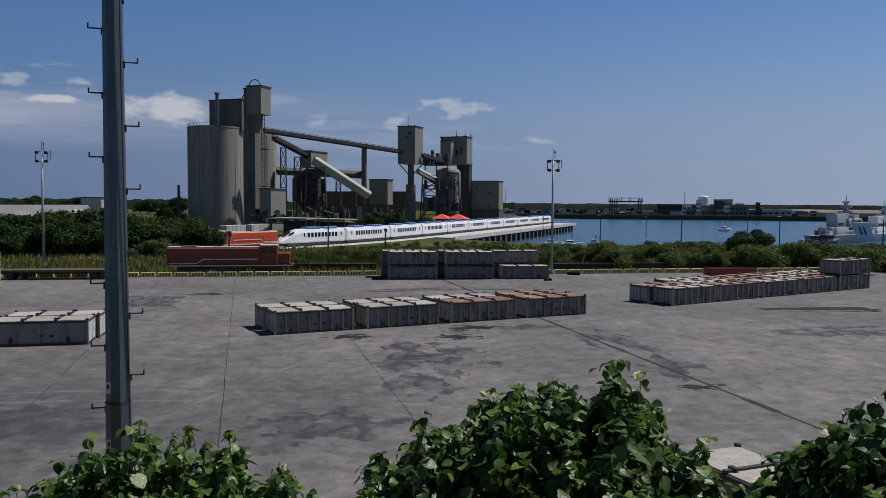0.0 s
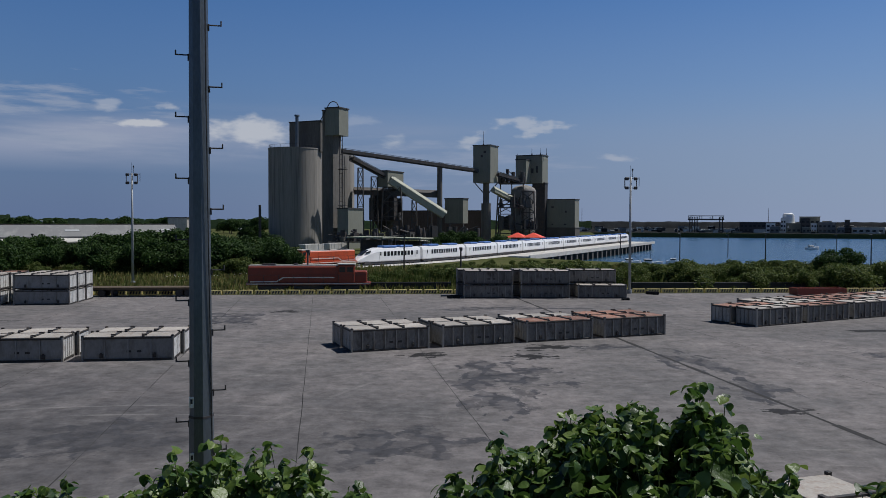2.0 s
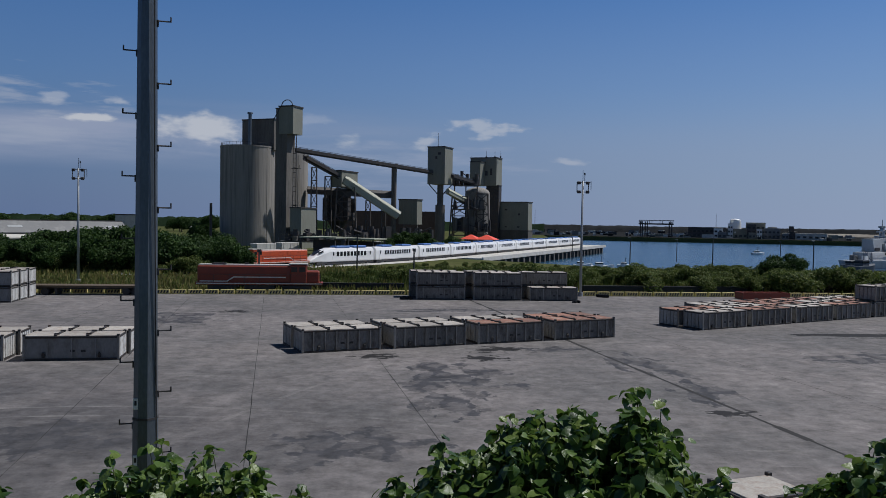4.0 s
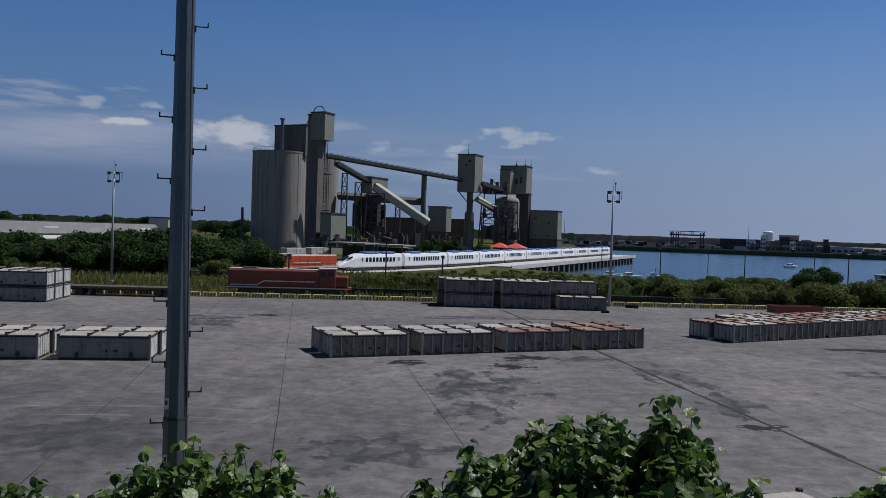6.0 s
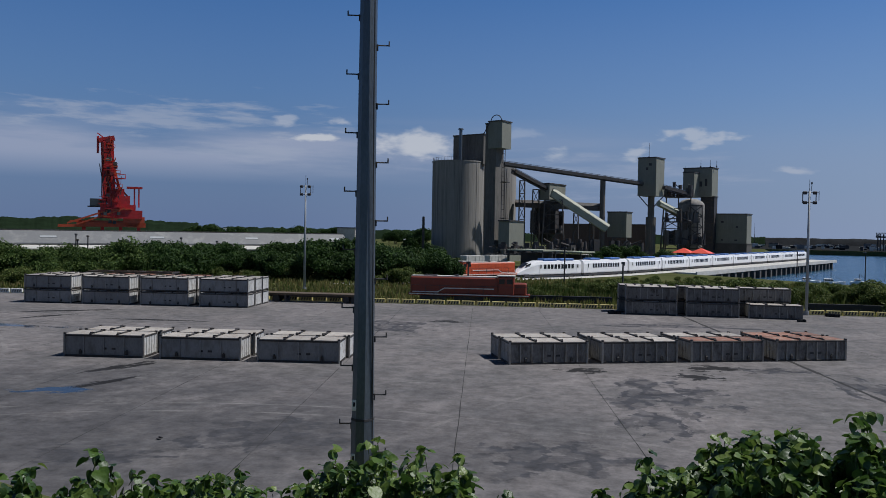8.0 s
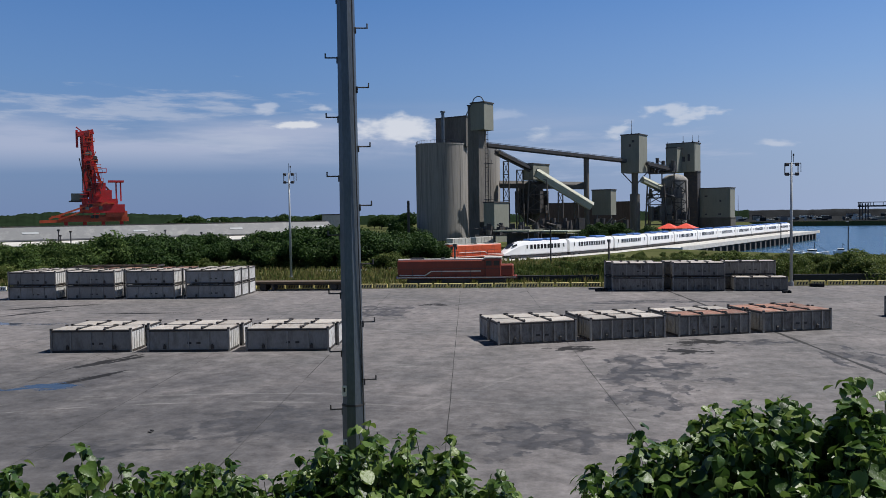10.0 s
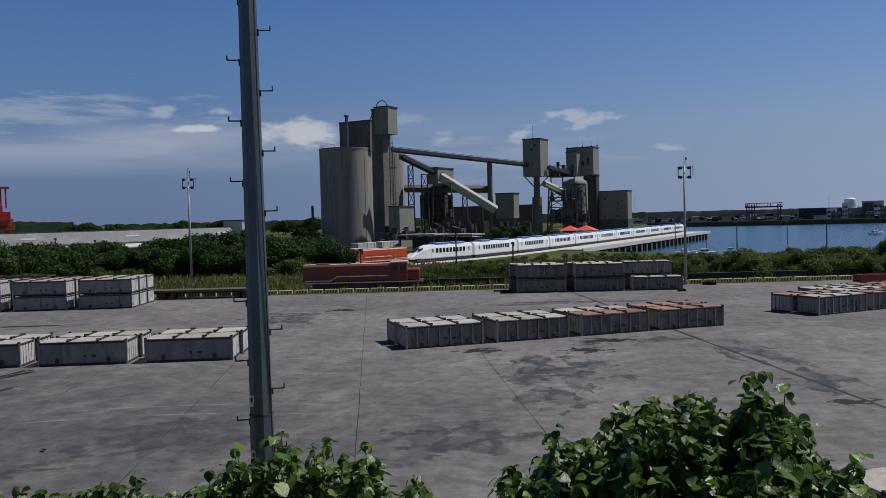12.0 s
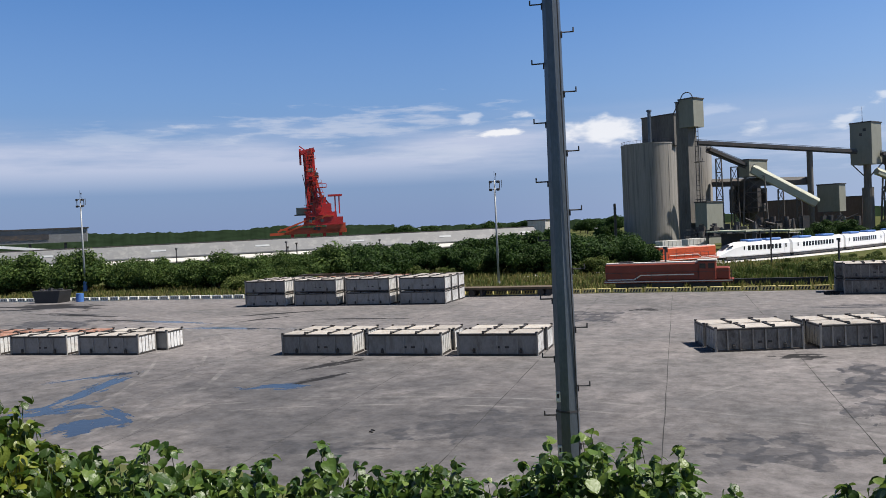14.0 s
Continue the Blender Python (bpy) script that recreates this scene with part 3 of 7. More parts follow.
# ---- ground, water, pier ----
G = 4500
LAND = [(-G, -600), (G, -600), (G, 420), (420, 420), (215, 430), (205, 345), (158, 255), (112, 194), (40, 180), (-12, 226), (44, 386), (44, 394),
        (40, 398), (46, 440), (60, 690), (330, 640), (420, 900), (G, 1000), (G, 1250), (-G, 1250)]
solo("ground", outline(LAND, -0.03, 6.0), M_EARTH, "grassy brown earth round the concrete yard", "ground", kind="structure")
bm = bmesh.new()
box(bm, 0, 2000, -3.5, 9000, 5200, 0.2)
solo("water", bm, M_WATER, "rippled dark blue harbour water beside the pier", "water", kind="structure")
KERB_A, KERB_B = Vector((-190.0, 76.0, 0)), Vector((150.0, 133.5, 0))


def kerb_at(x):
    k = (x - KERB_A.x) / (KERB_B.x - KERB_A.x)
    return KERB_A.lerp(KERB_B, k)


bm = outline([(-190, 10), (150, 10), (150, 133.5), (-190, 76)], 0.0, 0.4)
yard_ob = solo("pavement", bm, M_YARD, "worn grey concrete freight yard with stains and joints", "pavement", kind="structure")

# ---- freight containers ----
CL, CW, CH = 6.06, 2.44, 1.64


def make_container(name, lid_mat, label, m, end_mat, body_mat=None, ribs=6):
    c = thing(name, label, "freight container", m)
    hl, hw = CL / 2, CW / 2
    bm = bmesh.new()
    box(bm, 0, 0, CH / 2, CL - 0.16, CW - 0.2, CH - 0.2)
    part("body", bm, body_mat or M_BODY, c)
    post = bmesh.new()
    box(post, 0, 0, CH / 2, 0.14, 0.14, CH)
    post = mesh_of("corner_post", post, M_STEEL, bevel=0.012)
    for sx in (-1, 1):
        for sy in (-1, 1):
            part("corner_post", post, None, c).location = (sx * (hl - 0.07), sy * (hw - 0.07), 0)
    rail = bmesh.new()
    box(rail, 0, 0, 0, CL - 0.28, 0.09, 0.13)
    rail = mesh_of("side_rail", rail, M_RIM, bevel=0.01)
    erail = bmesh.new()
    box(erail, 0, 0, 0, 0.09, CW - 0.28, 0.13)
    erail = mesh_of("end_rail", erail, M_RIM, bevel=0.01)
    for sy in (-1, 1):
        for z in (0.08, CH - 0.1):
            part("side_rail", rail, None, c).location = (0, sy * (hw - 0.05), z)
    for sx in (-1, 1):
        for z in (0.08, CH - 0.1):
            part("end_rail", erail, None, c).location = (sx * (hl - 0.05), 0, z)
    rib = bmesh.new()
    box(rib, 0, 0, CH / 2, 0.09, 0.12, CH - 0.3)
    rib = mesh_of("side_rib", rib, body_mat or M_STEEL)
    for i in range(ribs):
        for sy in (-1, 1):
            part("side_rib", rib, None, c).location = (-hl + (i + 1) * CL / (ribs + 1), sy * (hw - (0.08 if body_mat else 0.045)), 0)
    panel = bmesh.new()
    for i in range(5):
        box(panel, 0, -hw + 0.32 + i * 0.45, CH / 2, 0.05, 0.36, CH - 0.34)
    panel = mesh_of("end_panel", panel, end_mat)
    for sx in (-1, 1):
        part("end_panel", panel, None, c, "pale ribbed steel end panel").location = (sx * (hl - 0.05), 0, 0)
    lid = bmesh.new()
    box(lid, 0, 0, 0, CL / 3 - 0.16, CW - 0.2, 0.06)
    lid = mesh_of("lid", lid, lid_mat, bevel=0.015)
    bar = bmesh.new()
    box(bar, 0, 0, 0.05, 0.16, CW - 0.1, 0.12)
    for y in (-0.8, 0.8):
        box(bar, 0.0, y, 0.12, 0.34, 0.16, 0.09)
    bar = mesh_of("lid_bar", bar, M_RIM)
    for i in range(3):
        part("lid", lid, None, c, "steel hatch lid").location = (-hl + (i + 0.5) * CL / 3, 0, CH - 0.02)
    for i in range(2):
        part("lid_bar", bar, None, c, "dark locking bar with hinges").location = (-hl + (i + 1) * CL / 3, 0, CH - 0.03)
    lug = bmesh.new()
    box(lug, 0, 0, 0, 0.2, 0.1, 0.26)
    box(lug, 0, 0, 0.17, 0.12, 0.06, 0.1)
    lug = mesh_of("fork_lug", lug, M_RIM, bevel=0.01)
    for sx in (-1, 1):
        for sy in (-1, 1):
            part("fork_lug", lug, None, c).location = (sx * 1.75, sy * (hw - 0.02), 0.33)
    bars = bmesh.new()
    box(bars, 0, 0, 0, 0.3, 0.02, 0.15)
    bars = mesh_of("number_bar", bars, M_RIM)
    for x in (0.05, 0.72):
        part("number_bar", bars, None, c, "dark painted bar").location = (x, -hw + 0.095, 0.62)
    corner = bmesh.new()
    box(corner, 0, 0, 0, 0.18, 0.17, 0.13)
    corner = mesh_of("corner_casting", corner, M_RIM, bevel=0.015)
    for sx in (-1, 1):
        for sy in (-1, 1):
            part("corner_casting", corner, None, c).location = (sx * (hl - 0.09), sy * (hw - 0.085), CH + 0.04)
    return c


LBL_P = "grey steel half-height freight container with pale hatch lids"
LBL_R = "grey steel half-height freight container with rusty red lids"
proto_p = make_container("freight_container", M_LID, LBL_P, Matrix.Identity(4), M_ENDD)
proto_r = make_container("freight_container", M_LIDRED, LBL_R, Matrix.Identity(4), M_ENDD)
proto_w = make_container("freight_container", M_LID, "pale grey smooth-sided half-height freight container with pale lids", Matrix.Identity(4), M_END, M_PALEBODY, 3)
proto_v = make_container("freight_container", M_LIDRED, "pale grey smooth-sided half-height freight container with rusty lids", Matrix.Identity(4), M_END, M_PALEBODY, 3)
PROTOS = {"p": proto_p, "r": proto_r, "w": proto_w, "v": proto_v}
rng = random.Random(5)
first = dict.fromkeys(PROTOS, True)


def put_container(kind, pos, ang, group, z=0.0):
    m = Matrix.Translation((pos[0], pos[1], z)) @ Matrix.Rotation(ang + rng.uniform(-0.006, 0.006), 4, "Z")
    proto = PROTOS[kind]
    if first[kind]:
        first[kind] = False
        proto.matrix_basis = m
        ob = proto
    else:
        ob = copy_thing(proto, m)
    return tagged(ob, group=group)


def row(start, ang, count, pitch, rows, kinds, group, z=0.0, skip=(), shift=0.0, gap=2.62):
    """Containers in rows: start is the near left bottom corner of the first, ang the way along them."""
    d = Vector((math.cos(ang), math.sin(ang), 0))
    n = Vector((-math.sin(ang), math.cos(ang), 0))
    for r in range(rows):
        for i in range(count):
            if (i, r) in skip:
                continue
            p = Vector((*start, 0)) + d * (i * pitch + CL / 2 + shift * r) + n * (CW / 2 + r * gap)
            k = kinds[min(r, len(kinds) - 1)]
            put_container(k[i % len(k)], p, ang, group, z)


row((-12.04, 58.4), radians(26.55), 4, 7.1, 2, ("pprr", "pppr"), "containers in the middle row", shift=-0.15)
row((-43.5, 49.7), radians(12.4), 3, 7.22, 2, ("www",), "containers in the pale row", shift=0.25)
row((-83.4, 40.3), radians(13.4), 4, 7.2, 2, ("vvww", "vvvw"), "containers in the row by the wet patches", shift=1.0)
row((-78.0, 82.4), radians(11.4), 4, 7.42, 3, ("wwww",), "containers stacked two high", shift=0.1)
row((-78.0, 82.4), radians(11.4), 4, 7.42, 3, ("wwww", "wwww", "wvvw"), "containers stacked two high", z=CH + 0.12, shift=0.1)
row((-6.7, 101.2), radians(6.2), 3, 7.1, 2, ("ppp",), "containers stacked before the kerb", shift=-0.8)
row((-6.7, 101.2), radians(6.2), 3, 7.1, 2, ("ppp",), "containers stacked before the kerb", z=CH + 0.12, shift=-0.8, skip=((2, 0),))
row((21.6, 76.7), radians(32.8), 5, 6.75, 3, ("prprp", "rprpr", "pprrp"), "containers in the long block", shift=-0.5, skip=((0, 2),))
row((21.6, 76.7), radians(32.8), 5, 6.75, 1, ("ppppp",), "containers in the long block", z=CH + 0.12, skip=((0, 0), (1, 0), (2, 0), (3, 0)))
put_container("p", (9.84, 23.5), radians(112.8), "containers below the bank", 0.0)

# ---- kerb, joints, stains ----
kerb = thing("kerb", "low concrete kerb blocks painted in yellow and black stripes", "kerb", kind="structure")
along = (KERB_B - KERB_A).normalized()
kang = math.atan2(along.y, along.x)
bm = bmesh.new()
box(bm, 0, 0, 0.3, 1.72, 0.3, 0.6)
kb_y = mesh_of("kerb_block", bm, M_YELLOW, bevel=0.03)
bm = bmesh.new()
box(bm, 0, 0, 0.3, 1.72, 0.3, 0.6)
kb_w = mesh_of("kerb_block", bm, M_KERBW, bevel=0.03)
bm = bmesh.new()
for i in range(4):
    x = -0.55 + i * 0.36
    vs = [bm.verts.new((x + dx, -0.157, z)) for dx, z in ((-0.11, 0.12), (0.07, 0.12), (0.19, 0.48), (0.01, 0.48))]
    bm.faces.new(vs)
stripe = mesh_of("stripe", bm, M_BLACK)
n_blocks = int((KERB_B - KERB_A).length / 1.98)
for i in range(n_blocks):
    p = KERB_A + along * (i * 1.98 + 1)
    b_ob = part("kerb_block", kb_w if p.x < -55 else kb_y, None, kerb)
    b_ob.location, b_ob.rotation_euler = p + Vector((0, 0.2, 0)), (0, 0, kang)
    s_ob = part("stripe", stripe, None, b_ob, "black slanted stripes")

joint = thing("expansion_joint", "dark filled joint between the concrete slabs", "joint", kind="structure")
for u in (-43.2, -34.8, -26.4, -18.1, -9.7, -1.0, 7.3, 24.0, 32.2, 39.8, 50, 60):
    bm = bmesh.new()
    n = 40
    jr = random.Random(int(u * 10))
    w = 0.16 if u == 24.0 else 0.02
    pts = [yard(u + jr.uniform(-0.018, 0.018), 12 + k * 2.6, 0.005) for k in range(n) if yard(u, 12 + k * 2.6).y < kerb_at(yard(u, 12 + k * 2.6).x).y - 3]
    for a, c in zip(pts, pts[1:]):
        ww = w * jr.uniform(0.5, 1.3)
        s = Vector((UX, UY, 0)) * ww
        bm.faces.new([bm.verts.new(q) for q in (a - s, a + s, c + s, c - s)])
    part("joint_strip", bm, M_JOINT, joint)


# ---- lamp posts and the near pole ----
def make_lamp(x, y, h, label):
    t = thing("lamp_post", label, "lamp post", Matrix.Translation((x, y, 0)) @ Matrix.Rotation(0.2, 4, "Z"), "yard lamp posts")
    bm = bmesh.new()
    tube(bm, 0, 0, 0, 0.5, 0.34, 0.32, 12)
    part("base", bm, M_GALVP, t, smooth=False)
    bm = bmesh.new()
    tube(bm, 0, 0, 0.5, h, 0.2, 0.12, 12)
    part("pole", bm, M_GALVP, t, smooth=True)
    bm = bmesh.new()
    for z in (h - 0.15, h - 1.45):
        beam(bm, (-0.85, 0, z), (0.85, 0, z), 0.1)
    for x0 in (-0.8, 0.8):
        beam(bm, (x0, 0, h - 0.1), (x0, 0, h - 1.5), 0.09)
    beam(bm, (1.15, 0, h + 0.0), (1.15, 0, h - 1.2), 0.06)
    beam(bm, (0.8, 0, h - 0.15), (1.15, 0, h - 0.15), 0.05)
    part("frame", bm, M_DARK, t)
    for x0 in (-0.6, 0.6):
        for z in (h - 0.25, h - 1.45):
            bm = bmesh.new()
            box(bm, x0, -0.22, z, 0.46, 0.34, 0.4)
            part("floodlight", bm, M_DARK, t, "dark floodlight housing", bevel=0.06)
    bm = bmesh.new()
    beam(bm, (0, 0, h), (0, 0, h + 1.5), 0.06, seg=8)
    part("lightning_rod", bm, M_GALV, t)
    bm = bmesh.new()
    beam(bm, (0.25, 0, h), (0.25, 0, h + 0.9), 0.05)
    box(bm, 0.25, 0, h + 0.95, 0.16, 0.12, 0.28)
    part("beacon", bm, M_DARK, t)
    return t


make_lamp(-56.4, 115.9, 16.4, "slim galvanised lamp post with a square floodlight frame")
make_lamp(14.7, 110.5, 15.4, "slim galvanised lamp post with a square floodlight frame")
make_lamp(-135.0, 100.4, 17.9, "slim galvanised lamp post with a blue band at its base")


def step_pole():
    px, py = polar(-21.75, 16.8).xy
    t = thing("utility_pole", "tall faceted galvanised steel pole with climbing pegs", "pole", Matrix.Translation((px, py, 0)) @ Matrix.Rotation(radians(20), 4, "Z"))
    bm = bmesh.new()
    tube(bm, 0, 0, 0, 5.75, 0.262, 0.236, 8)
    part("lower_shaft", bm, M_GALV, t).rotation_euler = (0, 0, radians(10.5))
    bm = bmesh.new()
    tube(bm, 0, 0, 5.76, 16.5, 0.224, 0.165, 8)
    part("upper_shaft", bm, M_GALV, t).rotation_euler = (0, 0, radians(10.5))
    bm = bmesh.new()
    tube(bm, 0, 0, 5.72, 5.765, 0.243, 0.242, 8)
    part("joint_collar", bm, M_DARK, t).rotation_euler = (0, 0, radians(10.5))
    for k in range(24):
        z = 4.45 + k * 0.595
        s = 1 if k % 2 else -1
        r = 0.262 - 0.0059 * z
        if z > 14.8:
            break
        bm = bmesh.new()
        beam(bm, (s * (r - 0.03), 0, z), (s * (r + 0.24), 0, z), 0.028, seg=8)
        beam(bm, (s * (r + 0.24), 0, z - 0.012), (s * (r + 0.24), 0, z + 0.09), 0.028, seg=8)
        beam(bm, (s * (r + 0.006), 0, z - 0.11), (s * (r + 0.006), 0, z + 0.02), 0.035, seg=6)
        part("climbing_peg", bm, M_DARK, t)
    for z in (6.05, 4.95):
        bm = bmesh.new()
        box(bm, -0.175, -0.18, z, 0.09, 0.03, 0.22)
        pl = part("name_plate", bm, M_KERBW, t, "small white plate with a dark mark", bevel=0.01)
        bm = bmesh.new()
        box(bm, -0.175, -0.198, z + 0.02, 0.04, 0.006, 0.09)
        part("mark", bm, M_BLACK, pl)
    bm = bmesh.new()
    pts = [(0.12, -0.19, 16.2), (0.135, -0.185, 12), (0.165, -0.17, 9), (0.20, -0.13, 6), (0.215, -0.12, 4), (0.22, -0.12, 0.3)]
    for a, b2 in zip(pts, pts[1:]):
        beam(bm, a, b2, 0.025, seg=6)
    part("cable", bm, M_BLACK, t, "black cable down the shaft")


step_pole()

# ---- cement works ----
HEAD = radians(20.5)
HX, HY = Vector((math.cos(HEAD), -math.sin(HEAD), 0)), Vector((math.sin(HEAD), math.cos(HEAD), 0))
EYE = 9.6


def up(el, dist):
    return EYE + dist * math.tan(radians(el))


def spot(az, el, dist):
    return polar(az, dist, up(el, dist))


def cr2(a, b2):
    return a.x * b2.y - a.y * b2.x


def block(azl, azc, azr, dist):
    """Middle, width and depth of a house whose near upright edge stands at azc, in line with the pier."""
    c = polar(azc, dist)
    rl, rr = polar(azl, 1), polar(azr, 1)
    w = cr2(c, rl) / cr2(HX, rl)
    d = -cr2(c, rr) / cr2(HY, rr)
    return c - HX * w / 2 + HY * d / 2, abs(w), abs(d)


def house(name, label, azl, azc, azr, dist, top, bot, mat, roof=0.5, ground=False, openings=()):
    mid, w, d = block(azl, azc, azr, dist)
    z1 = up(top, dist)
    z0 = 0.0 if ground else up(bot, dist)
    t = thing(name, label, "industrial building", Matrix.Translation(mid) @ Matrix.Rotation(-HEAD, 4, "Z"))
    bm = bmesh.new()
    box(bm, 0, 0, (z0 + z1) / 2, w, d, z1 - z0)
    n = max(2, int(w / 1.6))
    part("wall", bm, mat, t)
    bm = bmesh.new()
    for i in range(n + 1):
        box(bm, -w / 2 + i * w / n, -d / 2 - 0.02, (z0 + z1) / 2, 0.12, 0.06, z1 - z0)
    part("cladding_seams", bm, mat, t)
    bm = bmesh.new()
    box(bm, 0, 0, z1 + 0.2, w + roof, d + roof, 0.4)
    part("roof", bm, M_DARK, t, "dark roof edge")
    for fx, fz, ww, hh in openings:
        bm = bmesh.new()
        box(bm, -w / 2 + fx * w, -d / 2 - 0.04, z0 + fz * (z1 - z0), ww, 0.12, hh)
        part("vent", bm, M_DARK, t)
    return t, mid, w, d, z0, z1


def make_silo(az, dist, r, top, label, seed):
    t = thing("silo", label, "silo", Matrix.Translation(polar(az, dist)), "cement silos")
    bm = bmesh.new()
    h = up(top, dist)
    tube(bm, 0, 0, 0, h, r, r, 120)
    part("shell", bm, M_CONC, t)
    rr = random.Random(seed)
    for k in range(5):
        a = radians(190 + k * 33 + rr.uniform(-14, 14))
        bm = bmesh.new()
        beam(bm, (math.cos(a) * (r - 0.04), math.sin(a) * (r - 0.04), 0.5), (math.cos(a) * (r - 0.04), math.sin(a) * (r - 0.04), h - rr.uniform(0.2, 3)), rr.uniform(0.15, 0.4), 0.1)
        part("pour_seam", bm, M_CONC, t)
    bm = bmesh.new()
    tube(bm, 0, 0, h, h + 0.5, r + 0.12, r + 0.12, 64)
    part("rim", bm, M_CONC, t)
    bm = bmesh.new()
    for k in range(40):
        a = k * math.pi / 20
        x, y = math.cos(a) * (r - 0.3), math.sin(a) * (r - 0.3)
        beam(bm, (x, y, h + 0.5), (x, y, h + 1.6), 0.07)
        a2 = (k + 1) * math.pi / 20
        beam(bm, (x, y, h + 1.6), (math.cos(a2) * (r - 0.3), math.sin(a2) * (r - 0.3), h + 1.6), 0.07)
    part("railing", bm, M_DARK, t)
    return t


SD = 300.0
make_silo(-15.43, SD + 9, 9.7, 4.75, "tall round raw concrete silo with dark streaks", 1)
make_silo(-13.15, SD + 30, 10.1, 4.55, "round raw concrete silo behind the lift tower", 2)
house("silo_house", "dark weathered house on top of the silo", -15.79, -13.71, -13.37, SD + 4, 6.75, 4.7, M_CONCD)
house("lift_tower", "tall narrow concrete lift shaft beside the silos", -13.56, -12.85, -12.30, SD - 18, 7.5, 0, M_CONCD, ground=True)
house("head_house", "olive-grey clad head house with a pipe bow", -13.37, -12.44, -11.80, SD - 20, 7.68, 5.85, M_CLAD)
house("silo_annex", "olive-grey clad annex at the foot of the tower", -12.55, -11.83, -10.81, SD - 24, 0.78, 0, M_CLAD, ground=True)
t = thing("ladder_tower", "caged steel ladder on the lift shaft", "ladder")
bm = bmesh.new()
a, c = spot(-12.3, 5.8, SD - 20), polar(-12.3, SD - 20)
for off in (-0.6, 0.6):
    beam(bm, a + HX * off, c + HX * off, 0.2)
part("rail", bm, M_DARK, t)
for k in range(24):
    bm = bmesh.new()
    p = a.lerp(c, k / 24)
    beam(bm, p - HX * 0.6, p + HX * 0.6, 0.12)
    part("rung", bm, M_DARK, t)
for k in (0.3, 0.62):
    bm = bmesh.new()
    p = a.lerp(c, k)
    box(bm, p.x + 0.6, p.y, p.z, 2.6, 2.0, 0.2, -HEAD)
    beam(bm, p + Vector((1.8, -1, 0)), p + Vector((1.8, -1, 1.2)), 0.1)
    part("platform", bm, M_DARK, t)
# stack and pipe bow on the roofs
t = thing("exhaust_stack", "slim metal exhaust stack on the silo roof", "stack")
bm = bmesh.new()
a = spot(-15.3, 7.05, SD + 3)
tube(bm, a.x, a.y, up(4.75, SD), a.z, 0.65, 0.6, 12)
part("pipe", bm, M_GALV, t)
bm = bmesh.new()
tube(bm, a.x, a.y, a.z, a.z + 0.5, 1.0, 0.9, 12)
part("cap", bm, M_GALV, t)
t = thing("pipe_bow", "bent pipe over the head house roof", "pipe")
bm = bmesh.new()
prev = None
for k in range(13):
    a = math.pi * (1.0 - k / 12)
    p = spot(-12.85, 7.65, SD - 18) + HX * (math.cos(a) * 2.2) + Vector((0, 0, max(0, math.sin(a)) * 2.2))
    if prev:
        beam(bm, prev, p, 0.32, seg=8)
    prev = p
beam(bm, spot(-13.3, 7.6, SD - 18), spot(-13.75, 6.7, SD - 18), 0.32, seg=8)
part("pipe", bm, M_DARK, t)


def gallery(name, label, a, b2, w, h, mat, truss=True, bays=16):
    """A conveyor gallery from a to b."""
    t = thing(name, label, "conveyor")
    bm = bmesh.new()
    beam(bm, a, b2, w, h)
    part("belt_housing", bm, mat, t)
    dirn = (b2 - a).normalized()
    if not truss:
        bm = bmesh.new()
        q = dirn.to_track_quat("Z", "Y").to_matrix().to_4x4()
        off = q.to_3x3() @ Vector((0, h * 0.42, 0))
        off = off if off.z > 0 else -off
        m = Matrix.Translation((a + b2) / 2 + off) @ q @ Matrix.Rotation(math.pi / 4, 4, "Z")
        bmesh.ops.create_cube(bm, size=1.0, matrix=m @ Matrix.Diagonal((w * 0.78, w * 0.78, (b2 - a).length + 0.6, 1)))
        part("roof", bm, mat, t)
    if truss:
        bm = bmesh.new()
        rise = Vector((0, 0, h * 0.75 + 0.45))
        fr = HX.cross(Vector((0, 0, 1))).normalized() * (w / 2)
        for sgn in (-1, 1):
            beam(bm, a + fr * sgn + rise, b2 + fr * sgn + rise, 0.16)
        part("handrail", bm, M_GALV, t, "pale handrail")
        side = HX.cross(Vector((0, 0, 1))).normalized() * (w / 2 + 0.1)
        lo, hi = Vector((0, 0, -h * 0.75)), Vector((0, 0, h * 0.75))
        bm = bmesh.new()
        for sgn in (-1, 1):
            beam(bm, a + side * sgn + hi, b2 + side * sgn + hi, 0.3)
            beam(bm, a + side * sgn + lo, b2 + side * sgn + lo, 0.35)
        part("chord", bm, M_DARK, t)
        for k in range(bays):
            p, q = a.lerp(b2, k / bays), a.lerp(b2, (k + 1) / bays)
            bm = bmesh.new()
            for sgn in (-1, 1):
                beam(bm, p + side * sgn + lo, p + side * sgn + hi, 0.2)
                beam(bm, p + side * sgn + lo, q + side * sgn + hi, 0.16)
            part("truss_bay", bm, M_DARK, t)
    return t


